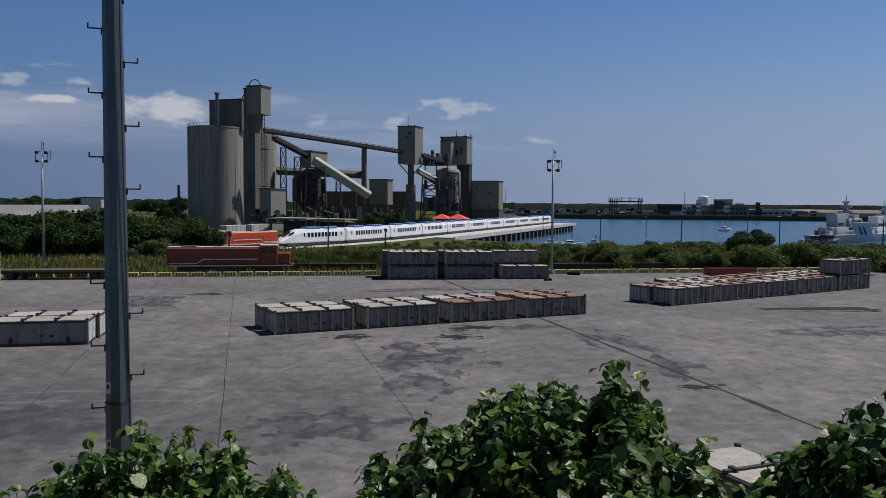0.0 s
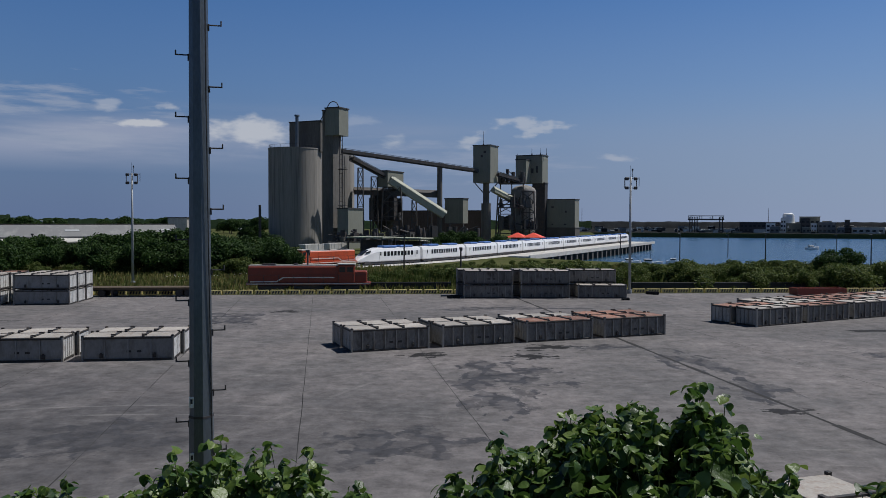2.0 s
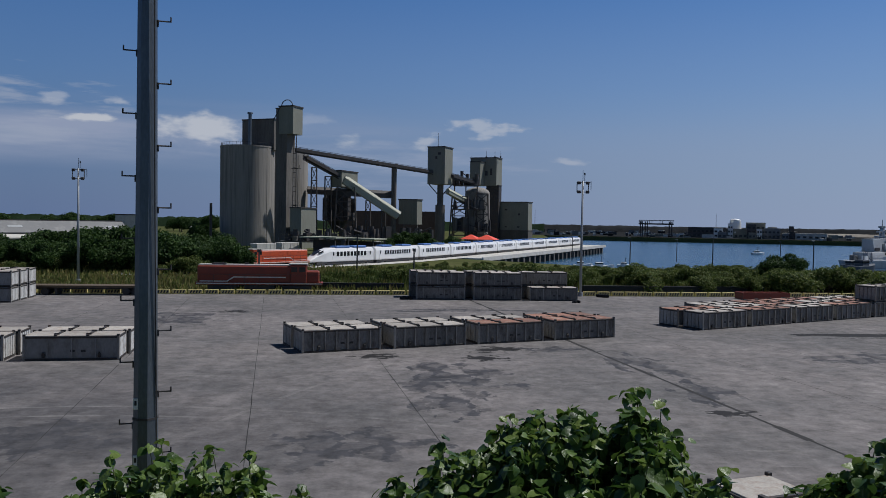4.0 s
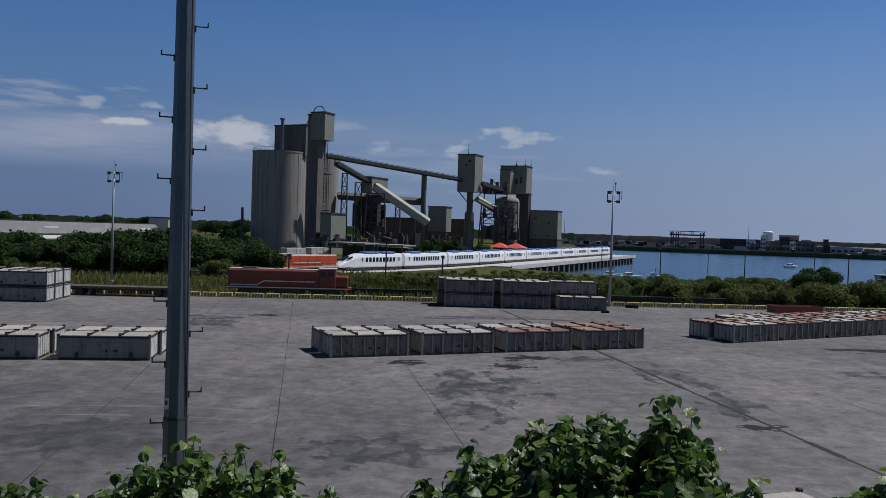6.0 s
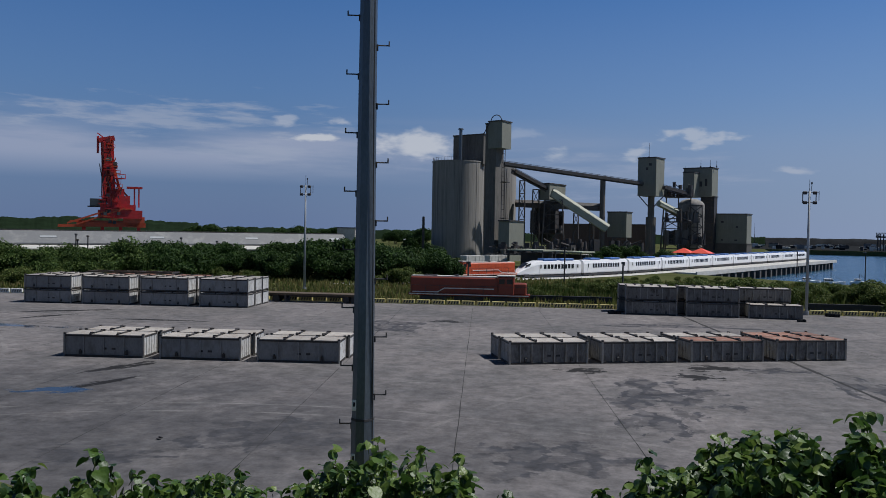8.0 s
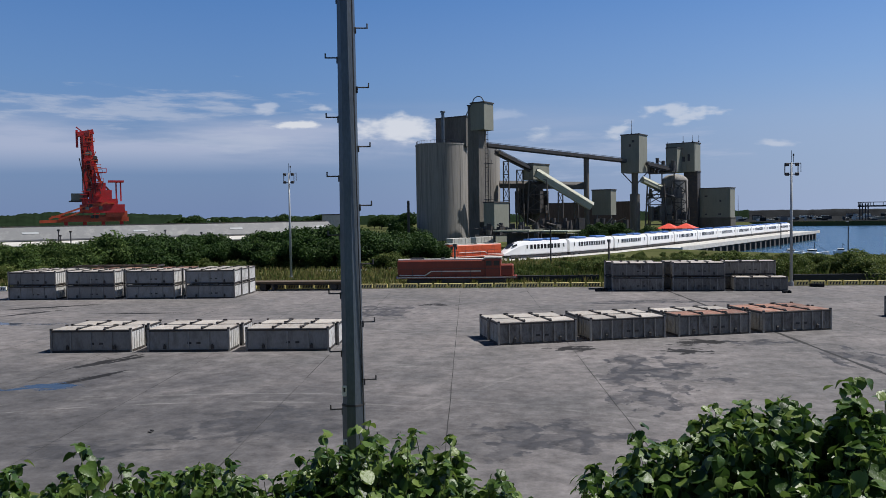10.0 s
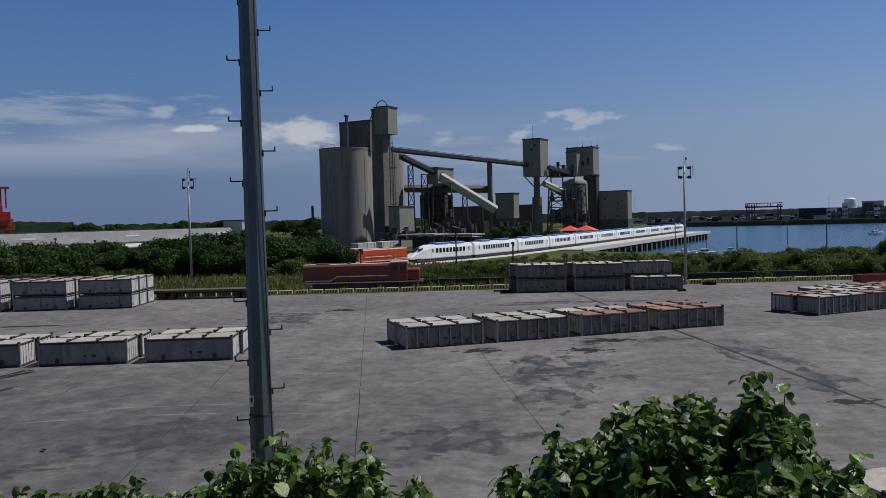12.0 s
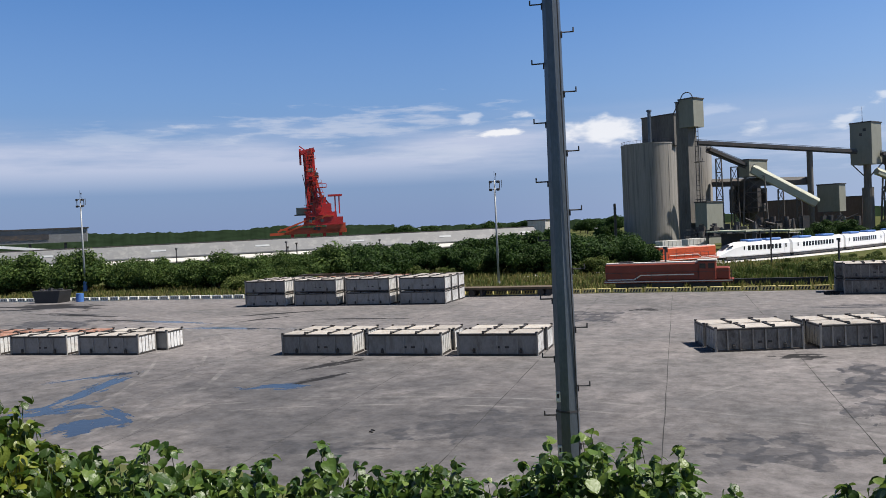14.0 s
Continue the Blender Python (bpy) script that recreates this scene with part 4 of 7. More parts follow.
def lattice(name, label, az0, az1, top, dist, depth=5.0, levels=4, mat=None, taper=0.75, bar=0.35):
    """A braced steel tower between two directions, from the ground up."""
    t = thing(name, label, "steel tower")
    a, b2 = polar(az0, dist), polar(az1, dist)
    mid = (a + b2) / 2
    w = (b2 - a).length
    ax = (b2 - a).normalized()
    ay = Vector((-ax.y, ax.x, 0))
    h = up(top, dist)
    def corner(sx, sy, k):
        f = 1 - (1 - taper) * k
        return mid + ax * (sx * w / 2 * f) + ay * (sy * depth / 2 * f) + Vector((0, 0, h * k))
    for sx in (-1, 1):
        for sy in (-1, 1):
            bm = bmesh.new()
            beam(bm, corner(sx, sy, 0), corner(sx, sy, 1), bar)
            part("leg", bm, mat or M_FRAME, t)
    ring = ((-1, -1), (1, -1), (1, 1), (-1, 1))
    for lv in range(levels):
        k0, k1 = lv / levels, (lv + 1) / levels
        for i in range(4):
            p, q = ring[i], ring[(i + 1) % 4]
            for ea, eb, bw in ((corner(*p, k1), corner(*q, k1), 0.7), (corner(*p, k0), corner(*q, k1), 0.55), (corner(*q, k0), corner(*p, k1), 0.55)):
                bm = bmesh.new()
                beam(bm, ea, eb, bar * bw)
                part("brace", bm, mat or M_FRAME, t)
    return t


gallery("conveyor_bridge", "long dark conveyor bridge from the tower", spot(-12.3, 4.75, SD - 2), spot(-2.9, 3.45, 340), 2.4, 0.95, M_DARK, bays=22)
gallery("conveyor_bridge", "short dark inclined conveyor under the bridge", spot(-11.6, 4.25, SD + 5), spot(-9.0, 2.9, 318), 2.4, 1.0, M_DARK, bays=7)
gallery("conveyor_gallery", "pale green clad inclined conveyor gallery", spot(-8.95, 2.75, 312), spot(-5.2, 0.35, 318), 2.2, 2.4, M_CLADP, truss=False)
gallery("conveyor_gallery", "olive clad level conveyor gallery", spot(-11.4, 1.95, 325), spot(-5.68, 1.75, 330), 2.2, 1.9, M_FRAME, truss=False)
house("transfer_house", "olive-grey transfer house on steel legs", -9.76, -9.10, -8.0, 315, 3.4, 2.3, M_CLAD)
t = thing("support_column", "dark concrete column carrying the conveyor bridge", "column")
bm = bmesh.new()
p = polar(-5.48, 328)
tube(bm, p.x, p.y, 0, up(3.75, 328), 1.05, 1.05, 16)
part("shaft", bm, M_CONCD, t)
bm = bmesh.new()
tube(bm, p.x, p.y, up(3.75, 328), up(3.95, 328), 1.4, 1.6, 16)
part("cap", bm, M_CONCD, t)
lattice("steel_tower", "dark braced steel tower under the conveyor", -11.2, -10.75, 3.6, 316, 3, 6)
lattice("steel_tower", "dark braced steel tower under the conveyor", -10.3, -9.75, 3.0, 318, 3, 5)
lattice("loading_gantry", "dark braced steel frame under the transfer house", -9.6, -8.0, 2.3, 314, 6, 4)
lattice("steel_tower", "slim braced steel tower under the gallery", -7.45, -7.05, 1.4, 322, 3, 4)
lattice("steel_tower", "slim braced steel tower under the gallery", -6.35, -6.0, 0.8, 324, 3, 3)
house("hopper_house", "olive-grey clad hopper house", -5.11, -3.86, -3.5, 325, 1.5, -0.2, M_CLAD)
lattice("loading_gantry", "steel legs under the hopper house", -4.9, -3.7, -0.2, 328, 5, 2)
t = thing("hopper", "dark round steel hopper behind the frame", "hopper")
bm = bmesh.new()
p = polar(-9.35, 330)
tube(bm, p.x, p.y, up(0.2, 330), up(2.0, 330), 5.0, 5.4, 24)
part("drum", bm, M_DARK, t)
bm = bmesh.new()
tube(bm, p.x, p.y, up(-0.8, 330), up(0.2, 330), 1.5, 5.0, 24)
part("cone", bm, M_DARK, t)
house("transfer_tower", "tall olive-grey transfer tower with a lit side", -3.15, -1.97, -1.43, 340, 5.2, 2.65, M_CLAD, openings=((0.68, 0.83, 1.1, 1.0), (0.5, 0.72, 0.9, 1.0)))
t = thing("support_column", "dark concrete column under the transfer tower", "column")
p = polar(-2.25, 346)
bm = bmesh.new()
tube(bm, p.x, p.y, 0, up(2.7, 346), 1.35, 1.3, 16)
part("shaft", bm, M_CONCD, t)
bm = bmesh.new()
tube(bm, p.x, p.y, 0, up(1.2, 346), 2.1, 2.0, 16)
part("sleeve", bm, M_CONCD, t)
bm = bmesh.new()
for dx in (-5, 5):
    beam(bm, p + Vector((dx, 0, up(2.65, 346))), p + Vector((dx * 0.2, 0, up(1.9, 346))), 0.4)
part("strut", bm, M_DARK, t)
gallery("conveyor_gallery", "pale clad short conveyor to the loading frame", spot(-1.75, 2.1, 342), spot(-0.1, 1.25, 352), 2.2, 1.4, M_CLADP, truss=False)
gallery("conveyor_bridge", "small dark inclined conveyor at the roof", spot(-1.45, 3.2, 345), spot(0.3, 2.7, 358), 1.6, 1.0, M_DARK, bays=6)
lattice("loading_gantry", "rusty braced loading frame", -1.6, -0.15, 1.8, 350, 8, 5, bar=0.4)
lattice("loading_gantry", "rusty braced loading frame", 0.05, 1.2, 2.0, 352, 8, 5, bar=0.4)
house("dark_shaft", "dark open shaft below the clad block", 0.95, 1.80, 2.0, 373, 2.58, 0, M_DARK, ground=True)
t = thing("dust_tank", "pale round storage tank with a domed top", "tank")
p = polar(0.35, 362)
bm = bmesh.new()
tube(bm, p.x, p.y, 0, up(2.0, 362), 5.4, 5.4, 28)
part("shell", bm, M_CONC, t, smooth=False)
bm = bmesh.new()
bmesh.ops.create_uvsphere(bm, u_segments=28, v_segments=12, radius=5.4, matrix=Matrix.Translation((p.x, p.y, up(2.0, 362))) @ Matrix.Diagonal((1, 1, 0.55, 1)))
part("dome", bm, M_CONC, t, smooth=True)
house("clad_block", "olive-grey clad upper block of the works", -0.18, 1.62, 2.0, 372, 4.5, 2.6, M_CLAD, openings=((0.62, 0.45, 1.2, 2.2), (0.8, 0.5, 1.0, 3.0)))
house("clad_block", "low olive-grey extension with railed roof", -0.2, 0.5, 0.9, 368, 4.2, 2.6, M_CLAD)
house("clad_hall", "low olive-grey clad hall with concrete foot", 1.70, 3.86, 4.15, 372, 1.45, 0, M_CLAD, ground=True, openings=((0.3, 0.83, 1.2, 0.7), (0.72, 0.72, 0.8, 0.9), (0.3, 0.42, 0.8, 0.6), (0.7, 0.42, 1.2, 0.6)))
house("store_hall", "long rust-brown store hall behind the frames", -9.2, -2.6, -2.2, 400, 0.66, 0, M_RUSTHALL, ground=True)
for az, d, w, h, lab in ((-10.2, 232, 9, 4.0, "open loading shed with a pale flat roof"), (-8.0, 240, 12, 3.6, "low dark machinery shed by the track")):
    t = thing("loading_shed", lab, "shed", Matrix.Translation(polar(az, d)) @ Matrix.Rotation(-HEAD, 4, "Z"))
    bm = bmesh.new()
    box(bm, 0, 0, h + 0.8, w * 1.3, 8, 0.35)
    part("roof", bm, M_CLADP, t)
    for sx in (-1, 1):
        for sy in (-1, 1):
            bm = bmesh.new()
            beam(bm, (sx * w * 0.6, sy * 3.6, 0), (sx * w * 0.6, sy * 3.6, h + 0.7), 0.3)
            part("post", bm, M_DARK, t)
    bm = bmesh.new()
    box(bm, 0, 2.5, h / 2, w, 2.5, h)
    part("machinery", bm, M_DARK, t)
bm = bmesh.new()
box(bm, 0, 0, 1.95, 7.0, 2.6, 2.5)
for k in range(5):
    box(bm, -2.8 + k * 1.4, -1.33, 1.95, 0.12, 0.1, 2.5)
wag_body = mesh_of("body", bm, M_PIER, bevel=0.05)
bm = bmesh.new()
for x in (-2.2, 2.2):
    box(bm, x, 0, 0.45, 1.6, 2.0, 0.8)
wag_bogie = mesh_of("bogie", bm, M_DARK, bevel=0.1)
for k, (az, d) in enumerate(((-14.35, 222), (-12.75, 232), (-6.3, 262), (-5.3, 270))):
    t = thing("hopper_wagon", "small pale grey hopper wagon on the siding", "wagon", Matrix.Translation(polar(az, d)) @ Matrix.Rotation(radians(60), 4, "Z"), "hopper wagons")
    part("body", wag_body, None, t)
    part("bogie", wag_bogie, None, t)
for az, w in ((-0.05, 6.5), (1.05, 7)):
    t = thing("canopy_tent", "red fabric tent roof behind the train", "tent", Matrix.Translation(polar(az, 300)), "red tents")
    bm = bmesh.new()
    bmesh.ops.create_cone(bm, cap_ends=False, segments=4, radius1=w * 0.75, radius2=0.3, depth=1.7, matrix=Matrix.Translation((0, 0, 4.4)) @ Matrix.Rotation(0.5, 4, "Z"))
    part("roof", bm, M_RED, t)
    for k in range(4):
        bm = bmesh.new()
        a = k * math.pi / 2 + 0.5
        beam(bm, (math.cos(a) * w * 0.7, math.sin(a) * w * 0.7, 0), (math.cos(a) * w * 0.7, math.sin(a) * w * 0.7, 3.6), 0.12)
        part("post", bm, M_GALV, t)

wk = random.Random(31)


def machinery(name, label, az0, az1, el0, el1, dist, count, mats):
    """A packed group of ducts, drums and boxes on a deck, with its own legs."""
    t = thing(name, label, "machinery")
    a, c = polar(az0, dist), polar(az1, dist)
    z0, z1 = up(el0, dist), up(el1, dist)
    bm = bmesh.new()
    beam(bm, a + Vector((0, 0, z0)), c + Vector((0, 0, z0)), 5.0, 0.4)
    part("deck", bm, M_FRAME, t)
    for k in (0.05, 0.5, 0.95):
        p = a.lerp(c, k)
        bm = bmesh.new()
        beam(bm, p, p + Vector((0, 0, z0)), 0.5)
        part("leg", bm, M_FRAME, t)
    for k in range(count):
        p = a.lerp(c, wk.random()) + Vector((0, wk.uniform(-2, 2), 0))
        h = wk.uniform(0.25, 1.0) * (z1 - z0)
        bm = bmesh.new()
        kind = wk.random()
        if kind < 0.35:
            tube(bm, p.x, p.y, z0 + 0.2, z0 + h, wk.uniform(0.3, 1.2), wk.uniform(0.3, 1.0), 12)
            nm = "drum"
        elif kind < 0.7:
            box(bm, p.x, p.y, z0 + h / 2, wk.uniform(0.8, 2.6), wk.uniform(0.8, 2.4), h, wk.uniform(0, 1.5))
            nm = "casing"
        else:
            q = a.lerp(c, wk.random())
            beam(bm, Vector((p.x, p.y, z0 + 0.3)), Vector((q.x, q.y, z0 + h)), wk.uniform(0.25, 0.7), seg=8)
            nm = "duct"
        part(nm, bm, wk.choice(mats), t)
    bm = bmesh.new()
    beam(bm, a + Vector((0, -2.4, z0 + 1.2)), c + Vector((0, -2.4, z0 + 1.2)), 0.1)
    for k in range(7):
        p = a.lerp(c, k / 6)
        beam(bm, p + Vector((0, -2.4, z0)), p + Vector((0, -2.4, z0 + 1.2)), 0.1)
    part("railing", bm, M_FRAME, t)
    return t


MACH = (M_DARK, M_FRAME, M_DARK, M_CONCD)
machinery("dust_filter", "dark filter plant and ducts between the towers", -1.35, 0.4, 2.55, 3.6, 356, 22, MACH)
machinery("crusher_deck", "rusty machinery on the loading gantry", -1.5, 0.9, 0.9, 1.7, 349, 18, MACH)
machinery("crusher_deck", "rusty machinery low on the loading gantry", -1.4, 1.3, -0.6, 0.5, 348, 18, MACH)
machinery("pump_deck", "dark drums and casings at the foot of the silos", -13.2, -8.6, -1.5, -0.6, 262, 26, MACH)
machinery("pump_deck", "dark drums and casings under the conveyors", -9.6, -5.8, -1.3, -0.3, 290, 24, MACH)
machinery("pump_deck", "dark plant beside the hopper house", -5.9, -2.3, -1.4, -0.4, 300, 16, MACH)
machinery("mill_deck", "dark mill plant inside the steel frame", -10.2, -8.2, 0.0, 2.0, 326, 26, MACH)
for az, el, d, h in ((-2.45, 5.25, 342, 5.5), (0.9, 4.6, 374, 2.6), (1.5, 4.6, 374, 2.6), (1.9, 4.6, 374, 2.6), (-0.1, 4.25, 370, 2.4)):
    t = thing("roof_rod", "thin rod on a works roof", "rod", group="roof rods")
    bm = bmesh.new()
    p = spot(az, el, d)
    tube(bm, p.x, p.y, p.z - 0.4, p.z + h, 0.12, 0.06, 6)
    part("rod", bm, M_DARK, t)
    bm = bmesh.new()
    tube(bm, p.x, p.y, p.z - 0.5, p.z + 0.2, 0.3, 0.25, 8)
    part("socket", bm, M_DARK, t)
mid, w, d = block(1.70, 3.86, 4.15, 371.5)
t = thing("hall_plinth", "pale stained concrete foot of the hall", "wall", Matrix.Translation(mid) @ Matrix.Rotation(-HEAD, 4, "Z"))
bm = bmesh.new()
box(bm, 0, 0, 3.2, w + 0.5, d + 0.5, 6.4)
part("base", bm, M_PIERD, t, bevel=0.05)
bm = bmesh.new()
box(bm, 0, 0, 6.5, w + 0.9, d + 0.9, 0.25)
part("ledge", bm, M_CONCD, t)

# ---- railway ----
TRACK = [Vector(p) for p in ((-60, 134, 0), (-37.0, 165.0, 0), (-26.0, 180.5, 0), (-17.0, 198.0, 0), (-9.5, 217.0, 0), (51.5, 388.0, 0))]


def on_track(s):
    """A place and heading s metres along the track from the white train's nose."""
    i = 1
    while True:
        seg = (TRACK[i + 1] - TRACK[i]) if s >= 0 else (TRACK[1] - TRACK[0])
        if s < 0:
            return TRACK[1] + seg.normalized() * s, math.atan2(seg.y, seg.x)
        if s <= seg.length or i == len(TRACK) - 2:
            return TRACK[i] + seg.normalized() * s, math.atan2(seg.y, seg.x)
        s -= seg.length
        i += 1


def car_profile(bm, length, nose):
    """A coach body as a loft of rounded sections along x; a nose slopes at x = 0."""
    secs = [(0, 1.0)] if not nose else [(0.0, 0.16), (0.7, 0.30), (1.8, 0.50), (3.0, 0.70), (4.4, 0.88), (6.0, 1.0)]
    secs.append((length, 1.0))
    rings = []
    for x, k in secs:
        top = 0.75 + 2.95 * k
        hw = 1.42 * (0.6 + 0.4 * min(1, k * 1.15)) if k < 1 else 1.42
        ring = [(-hw * 0.93, 0.78), (-hw, 1.0), (-hw, 0.75 + (top - 0.75) * 0.72), (-hw * 0.82, 0.75 + (top - 0.75) * 0.92), (-hw * 0.45, top), (hw * 0.45, top),
                (hw * 0.82, 0.75 + (top - 0.75) * 0.92), (hw, 0.75 + (top - 0.75) * 0.72), (hw, 1.0), (hw * 0.93, 0.78)]
        rings.append([bm.verts.new((x, y, z)) for y, z in ring])
    for a, b2 in zip(rings, rings[1:]):
        for i in range(len(a)):
            j = (i + 1) % len(a)
            bm.faces.new((a[i], a[j], b2[j], b2[i]))
    bm.faces.new(rings[0])
    bm.faces.new(list(reversed(rings[-1])))
    bmesh.ops.recalc_face_normals(bm, faces=bm.faces[:])


def make_coach(length, nose, m, windows):
    t = thing("train_coach", "white train nose car with a dark windscreen" if nose else "white passenger coach with dark windows and blue roof units", "train coach", m, "white train")
    bm = bmesh.new()
    car_profile(bm, length - 0.75, nose)
    part("body", bm, M_WHITE, t, smooth=False)
    win = bmesh.new()
    box(win, 0, 0, 2.4, 0.78, 0.05, 0.98)
    win = mesh_of("window", win, M_GLASS, bevel=0.02)
    x0 = 8.0 if nose else 4.2
    for k in range(windows):
        for sy in (-1, 1):
            part("window", win, None, t).location = (x0 + k * 1.12, sy * 1.425, 0)
    door = bmesh.new()
    box(door, 0, 0, 1.95, 0.8, 0.05, 1.95)
    door = mesh_of("door", door, M_WHITE)
    dwin = bmesh.new()
    box(dwin, 0, 0, 2.45, 0.36, 0.07, 0.8)
    dwin = mesh_of("window", dwin, M_GLASS)
    for x in ((6.6, length - 2.0) if nose else (1.9, length - 2.4)):
        for sy in (-1, 1):
            d = part("door", door, None, t)
            d.location = (x, sy * 1.43, 0)
            part("window", dwin, None, d).location = (0, sy * 0.012, 0)
    for x in ((9.0, 14.5) if nose else (4.5, 13.5)):
        bm = bmesh.new()
        box(bm, x + 1.2, 0, 3.88, 4.4, 2.0, 0.42)
        part("roof_unit", bm, M_BLUE, t, "blue roof unit", bevel=0.12)
    for x in (4.0, length - 3.6):
        bm = bmesh.new()
        box(bm, x, 0, 0.52, 3.2, 2.1, 0.5)
        for dx in (-1.05, 1.05):
            for sy in (-1, 1):
                bmesh.ops.create_cone(bm, cap_ends=True, segments=14, radius1=0.43, radius2=0.43, depth=0.14, matrix=Matrix.Translation((x + dx, sy * 0.75, 0.45)) @ Matrix.Rotation(math.pi / 2, 4, "X"))
        part("bogie", bm, M_DARK, t)
    bm = bmesh.new()
    box(bm, length / 2 + (0.6 if nose else 0.0), 0, 0.56, length - (2.4 if nose else 1.2), 2.5, 0.56)
    part("underframe", bm, M_DARK, t)
    if nose:
        bm = bmesh.new()
        for sy in (-1, 1):
            vs = [bm.verts.new(q) for q in ((2.2, sy * 1.17, 2.45), (3.6, sy * 1.36, 2.75), (3.75, sy * 1.2, 3.15), (2.5, sy * 0.9, 2.72))]
            bm.faces.new(vs)
        vs = [bm.verts.new(q) for q in ((1.75, -0.6, 2.32), (1.75, 0.6, 2.32), (3.6, 0.66, 3.22), (3.6, -0.66, 3.22))]
        bm.faces.new(vs)
        ws = part("windscreen", bm, M_GLASS, t, "dark sloping windscreen")
        ws.location = (-0.03, 0, 0.05)
    return t


def coach_pose(s0, s1):
    a, _ = on_track(s0)
    c, _ = on_track(s1)
    d = c - a
    return Matrix.Translation(a) @ Matrix.Rotation(math.atan2(d.y, d.x), 4, "Z")


CARL = 20.7
NOSE = 5.0
make_coach(CARL, True, coach_pose(NOSE, NOSE + CARL), 9)
mid_coach = make_coach(CARL, False, coach_pose(NOSE + CARL, NOSE + 2 * CARL), 11)
for k in range(2, 11):
    copy_thing(mid_coach, coach_pose(NOSE + k * CARL, NOSE + (k + 1) * CARL))


def make_loco(m, mat, label):
    t = thing("locomotive", label, "locomotive", m)
    bm = bmesh.new()
    box(bm, 9.75, 0, 2.3, 12.9, 2.2, 2.3)
    part("hood", bm, mat, t, bevel=0.15)
    bm = bmesh.new()
    box(bm, 1.55, 0, 2.0, 2.2, 2.0, 1.6)
    part("short_hood", bm, mat, t, bevel=0.15)
    bm = bmesh.new()
    box(bm, 3.2, 0, 2.4, 2.2, 2.6, 2.5)
    cab = part("cab", bm, mat, t, bevel=0.12)
    bm = bmesh.new()
    box(bm, 3.2, 0, 3.72, 2.4, 2.7, 0.14)
    part("cab_roof", bm, M_PIER, cab, "pale cab roof")
    bm = bmesh.new()
    box(bm, 9.9, 0, 3.5, 12.4, 1.7, 0.16)
    part("hood_roof", bm, M_PIER, t, "pale grey hood roof")
    for x in (2.7, 3.75):
        for sy in (-1, 1):
            bm = bmesh.new()
            box(bm, x, sy * 1.31, 3.0, 0.75, 0.05, 0.65)
            part("window", bm, M_GLASS, cab)
    bm = bmesh.new()
    box(bm, 8.2, 0, 1.1, 16.4, 2.7, 0.32)
    part("running_board", bm, mat, t)
    for sy in (-1, 1):
        bm = bmesh.new()
        box(bm, 8.2, sy * 1.115, 1.95, 6.8, 0.03, 0.13)
        beam(bm, (11.5, sy * 1.115, 1.97), (12.4, sy * 1.115, 1.42), 0.03, 0.15)
        box(bm, 14.1, sy * 1.115, 1.4, 3.6, 0.03, 0.13)
        box(bm, 8.2, sy * 1.36, 1.12, 16.2, 0.03, 0.12)
        part("stripe", bm, M_KERBW, t, "white side stripe")
        for x in (7, 9.2, 11.4, 13.6):
            bm = bmesh.new()
            box(bm, x, sy * 1.105, 2.8, 1.3, 0.04, 0.7)
            part("grille", bm, mat, t)
        bm = bmesh.new()
        beam(bm, (0.3, sy * 1.3, 2.3), (16.1, sy * 1.3, 2.3), 0.05)
        for k in range(9):
            beam(bm, (0.3 + k * 1.97, sy * 1.3, 1.2), (0.3 + k * 1.97, sy * 1.3, 2.3), 0.05)
        part("handrail", bm, M_DARK, t)
    for x in (3.4, 13.0):
        bm = bmesh.new()
        box(bm, x, 0, 0.6, 3.8, 2.1, 0.5)
        for dx in (-1.4, 0, 1.4):
            for sy in (-1, 1):
                bmesh.ops.create_cone(bm, cap_ends=True, segments=14, radius1=0.46, radius2=0.46, depth=0.14, matrix=Matrix.Translation((x + dx, sy * 0.8, 0.46)) @ Matrix.Rotation(math.pi / 2, 4, "X"))
        part("bogie", bm, M_DARK, t)
    bm = bmesh.new()
    tube(bm, 10.0, 0, 3.5, 3.78, 0.3, 0.3, 10)
    box(bm, 13.5, 0, 3.62, 1.8, 1.3, 0.2)
    part("roof_fan", bm, M_DARK, t)
    bm = bmesh.new()
    box(bm, 8.2, 0, 0.65, 4.0, 2.2, 0.7)
    part("fuel_tank", bm, M_DARK, t, bevel=0.1)
    return t


pa, ha = on_track(-12.0)
make_loco(Matrix.Translation(pa) @ Matrix.Rotation(ha, 4, "Z"), M_ORANGE, "bright orange diesel locomotive with a white stripe")
pn = Vector((-19.9, 109.6, 0))
make_loco(Matrix.Translation(pn) @ Matrix.Rotation(kang + math.pi, 4, "Z"), M_REDLOCO, "dark orange diesel locomotive behind the kerb")
rails = thing("railway_track", "steel rails on grey ballast behind the yard", "track", kind="structure")
n_k = Vector((-along.y, along.x, 0))
t0 = pn - along * 130
t1 = pn + along * 120
for off in (-0.53, 0.53):
    bm = bmesh.new()
    beam(bm, t0 + n_k * off + Vector((0, 0, 0.07)), t1 + n_k * off + Vector((0, 0, 0.07)), 0.14, 0.07)
    part("rail", bm, M_BARK, rails)
bm = bmesh.new()
for a, c in zip(TRACK, TRACK[1:]):
    d = (c - a).normalized()
    nn = Vector((-d.y, d.x, 0))
    vs = [bm.verts.new(q + Vector((0, 0, 0.03))) for q in (a - nn * 5.2, c - nn * 5.2, c + nn * 3, a + nn * 3)]
    bm.faces.new(vs)
solo("track_bed", bm, M_PIER, "pale concrete track bed beneath the trains", "track bed", kind="structure")

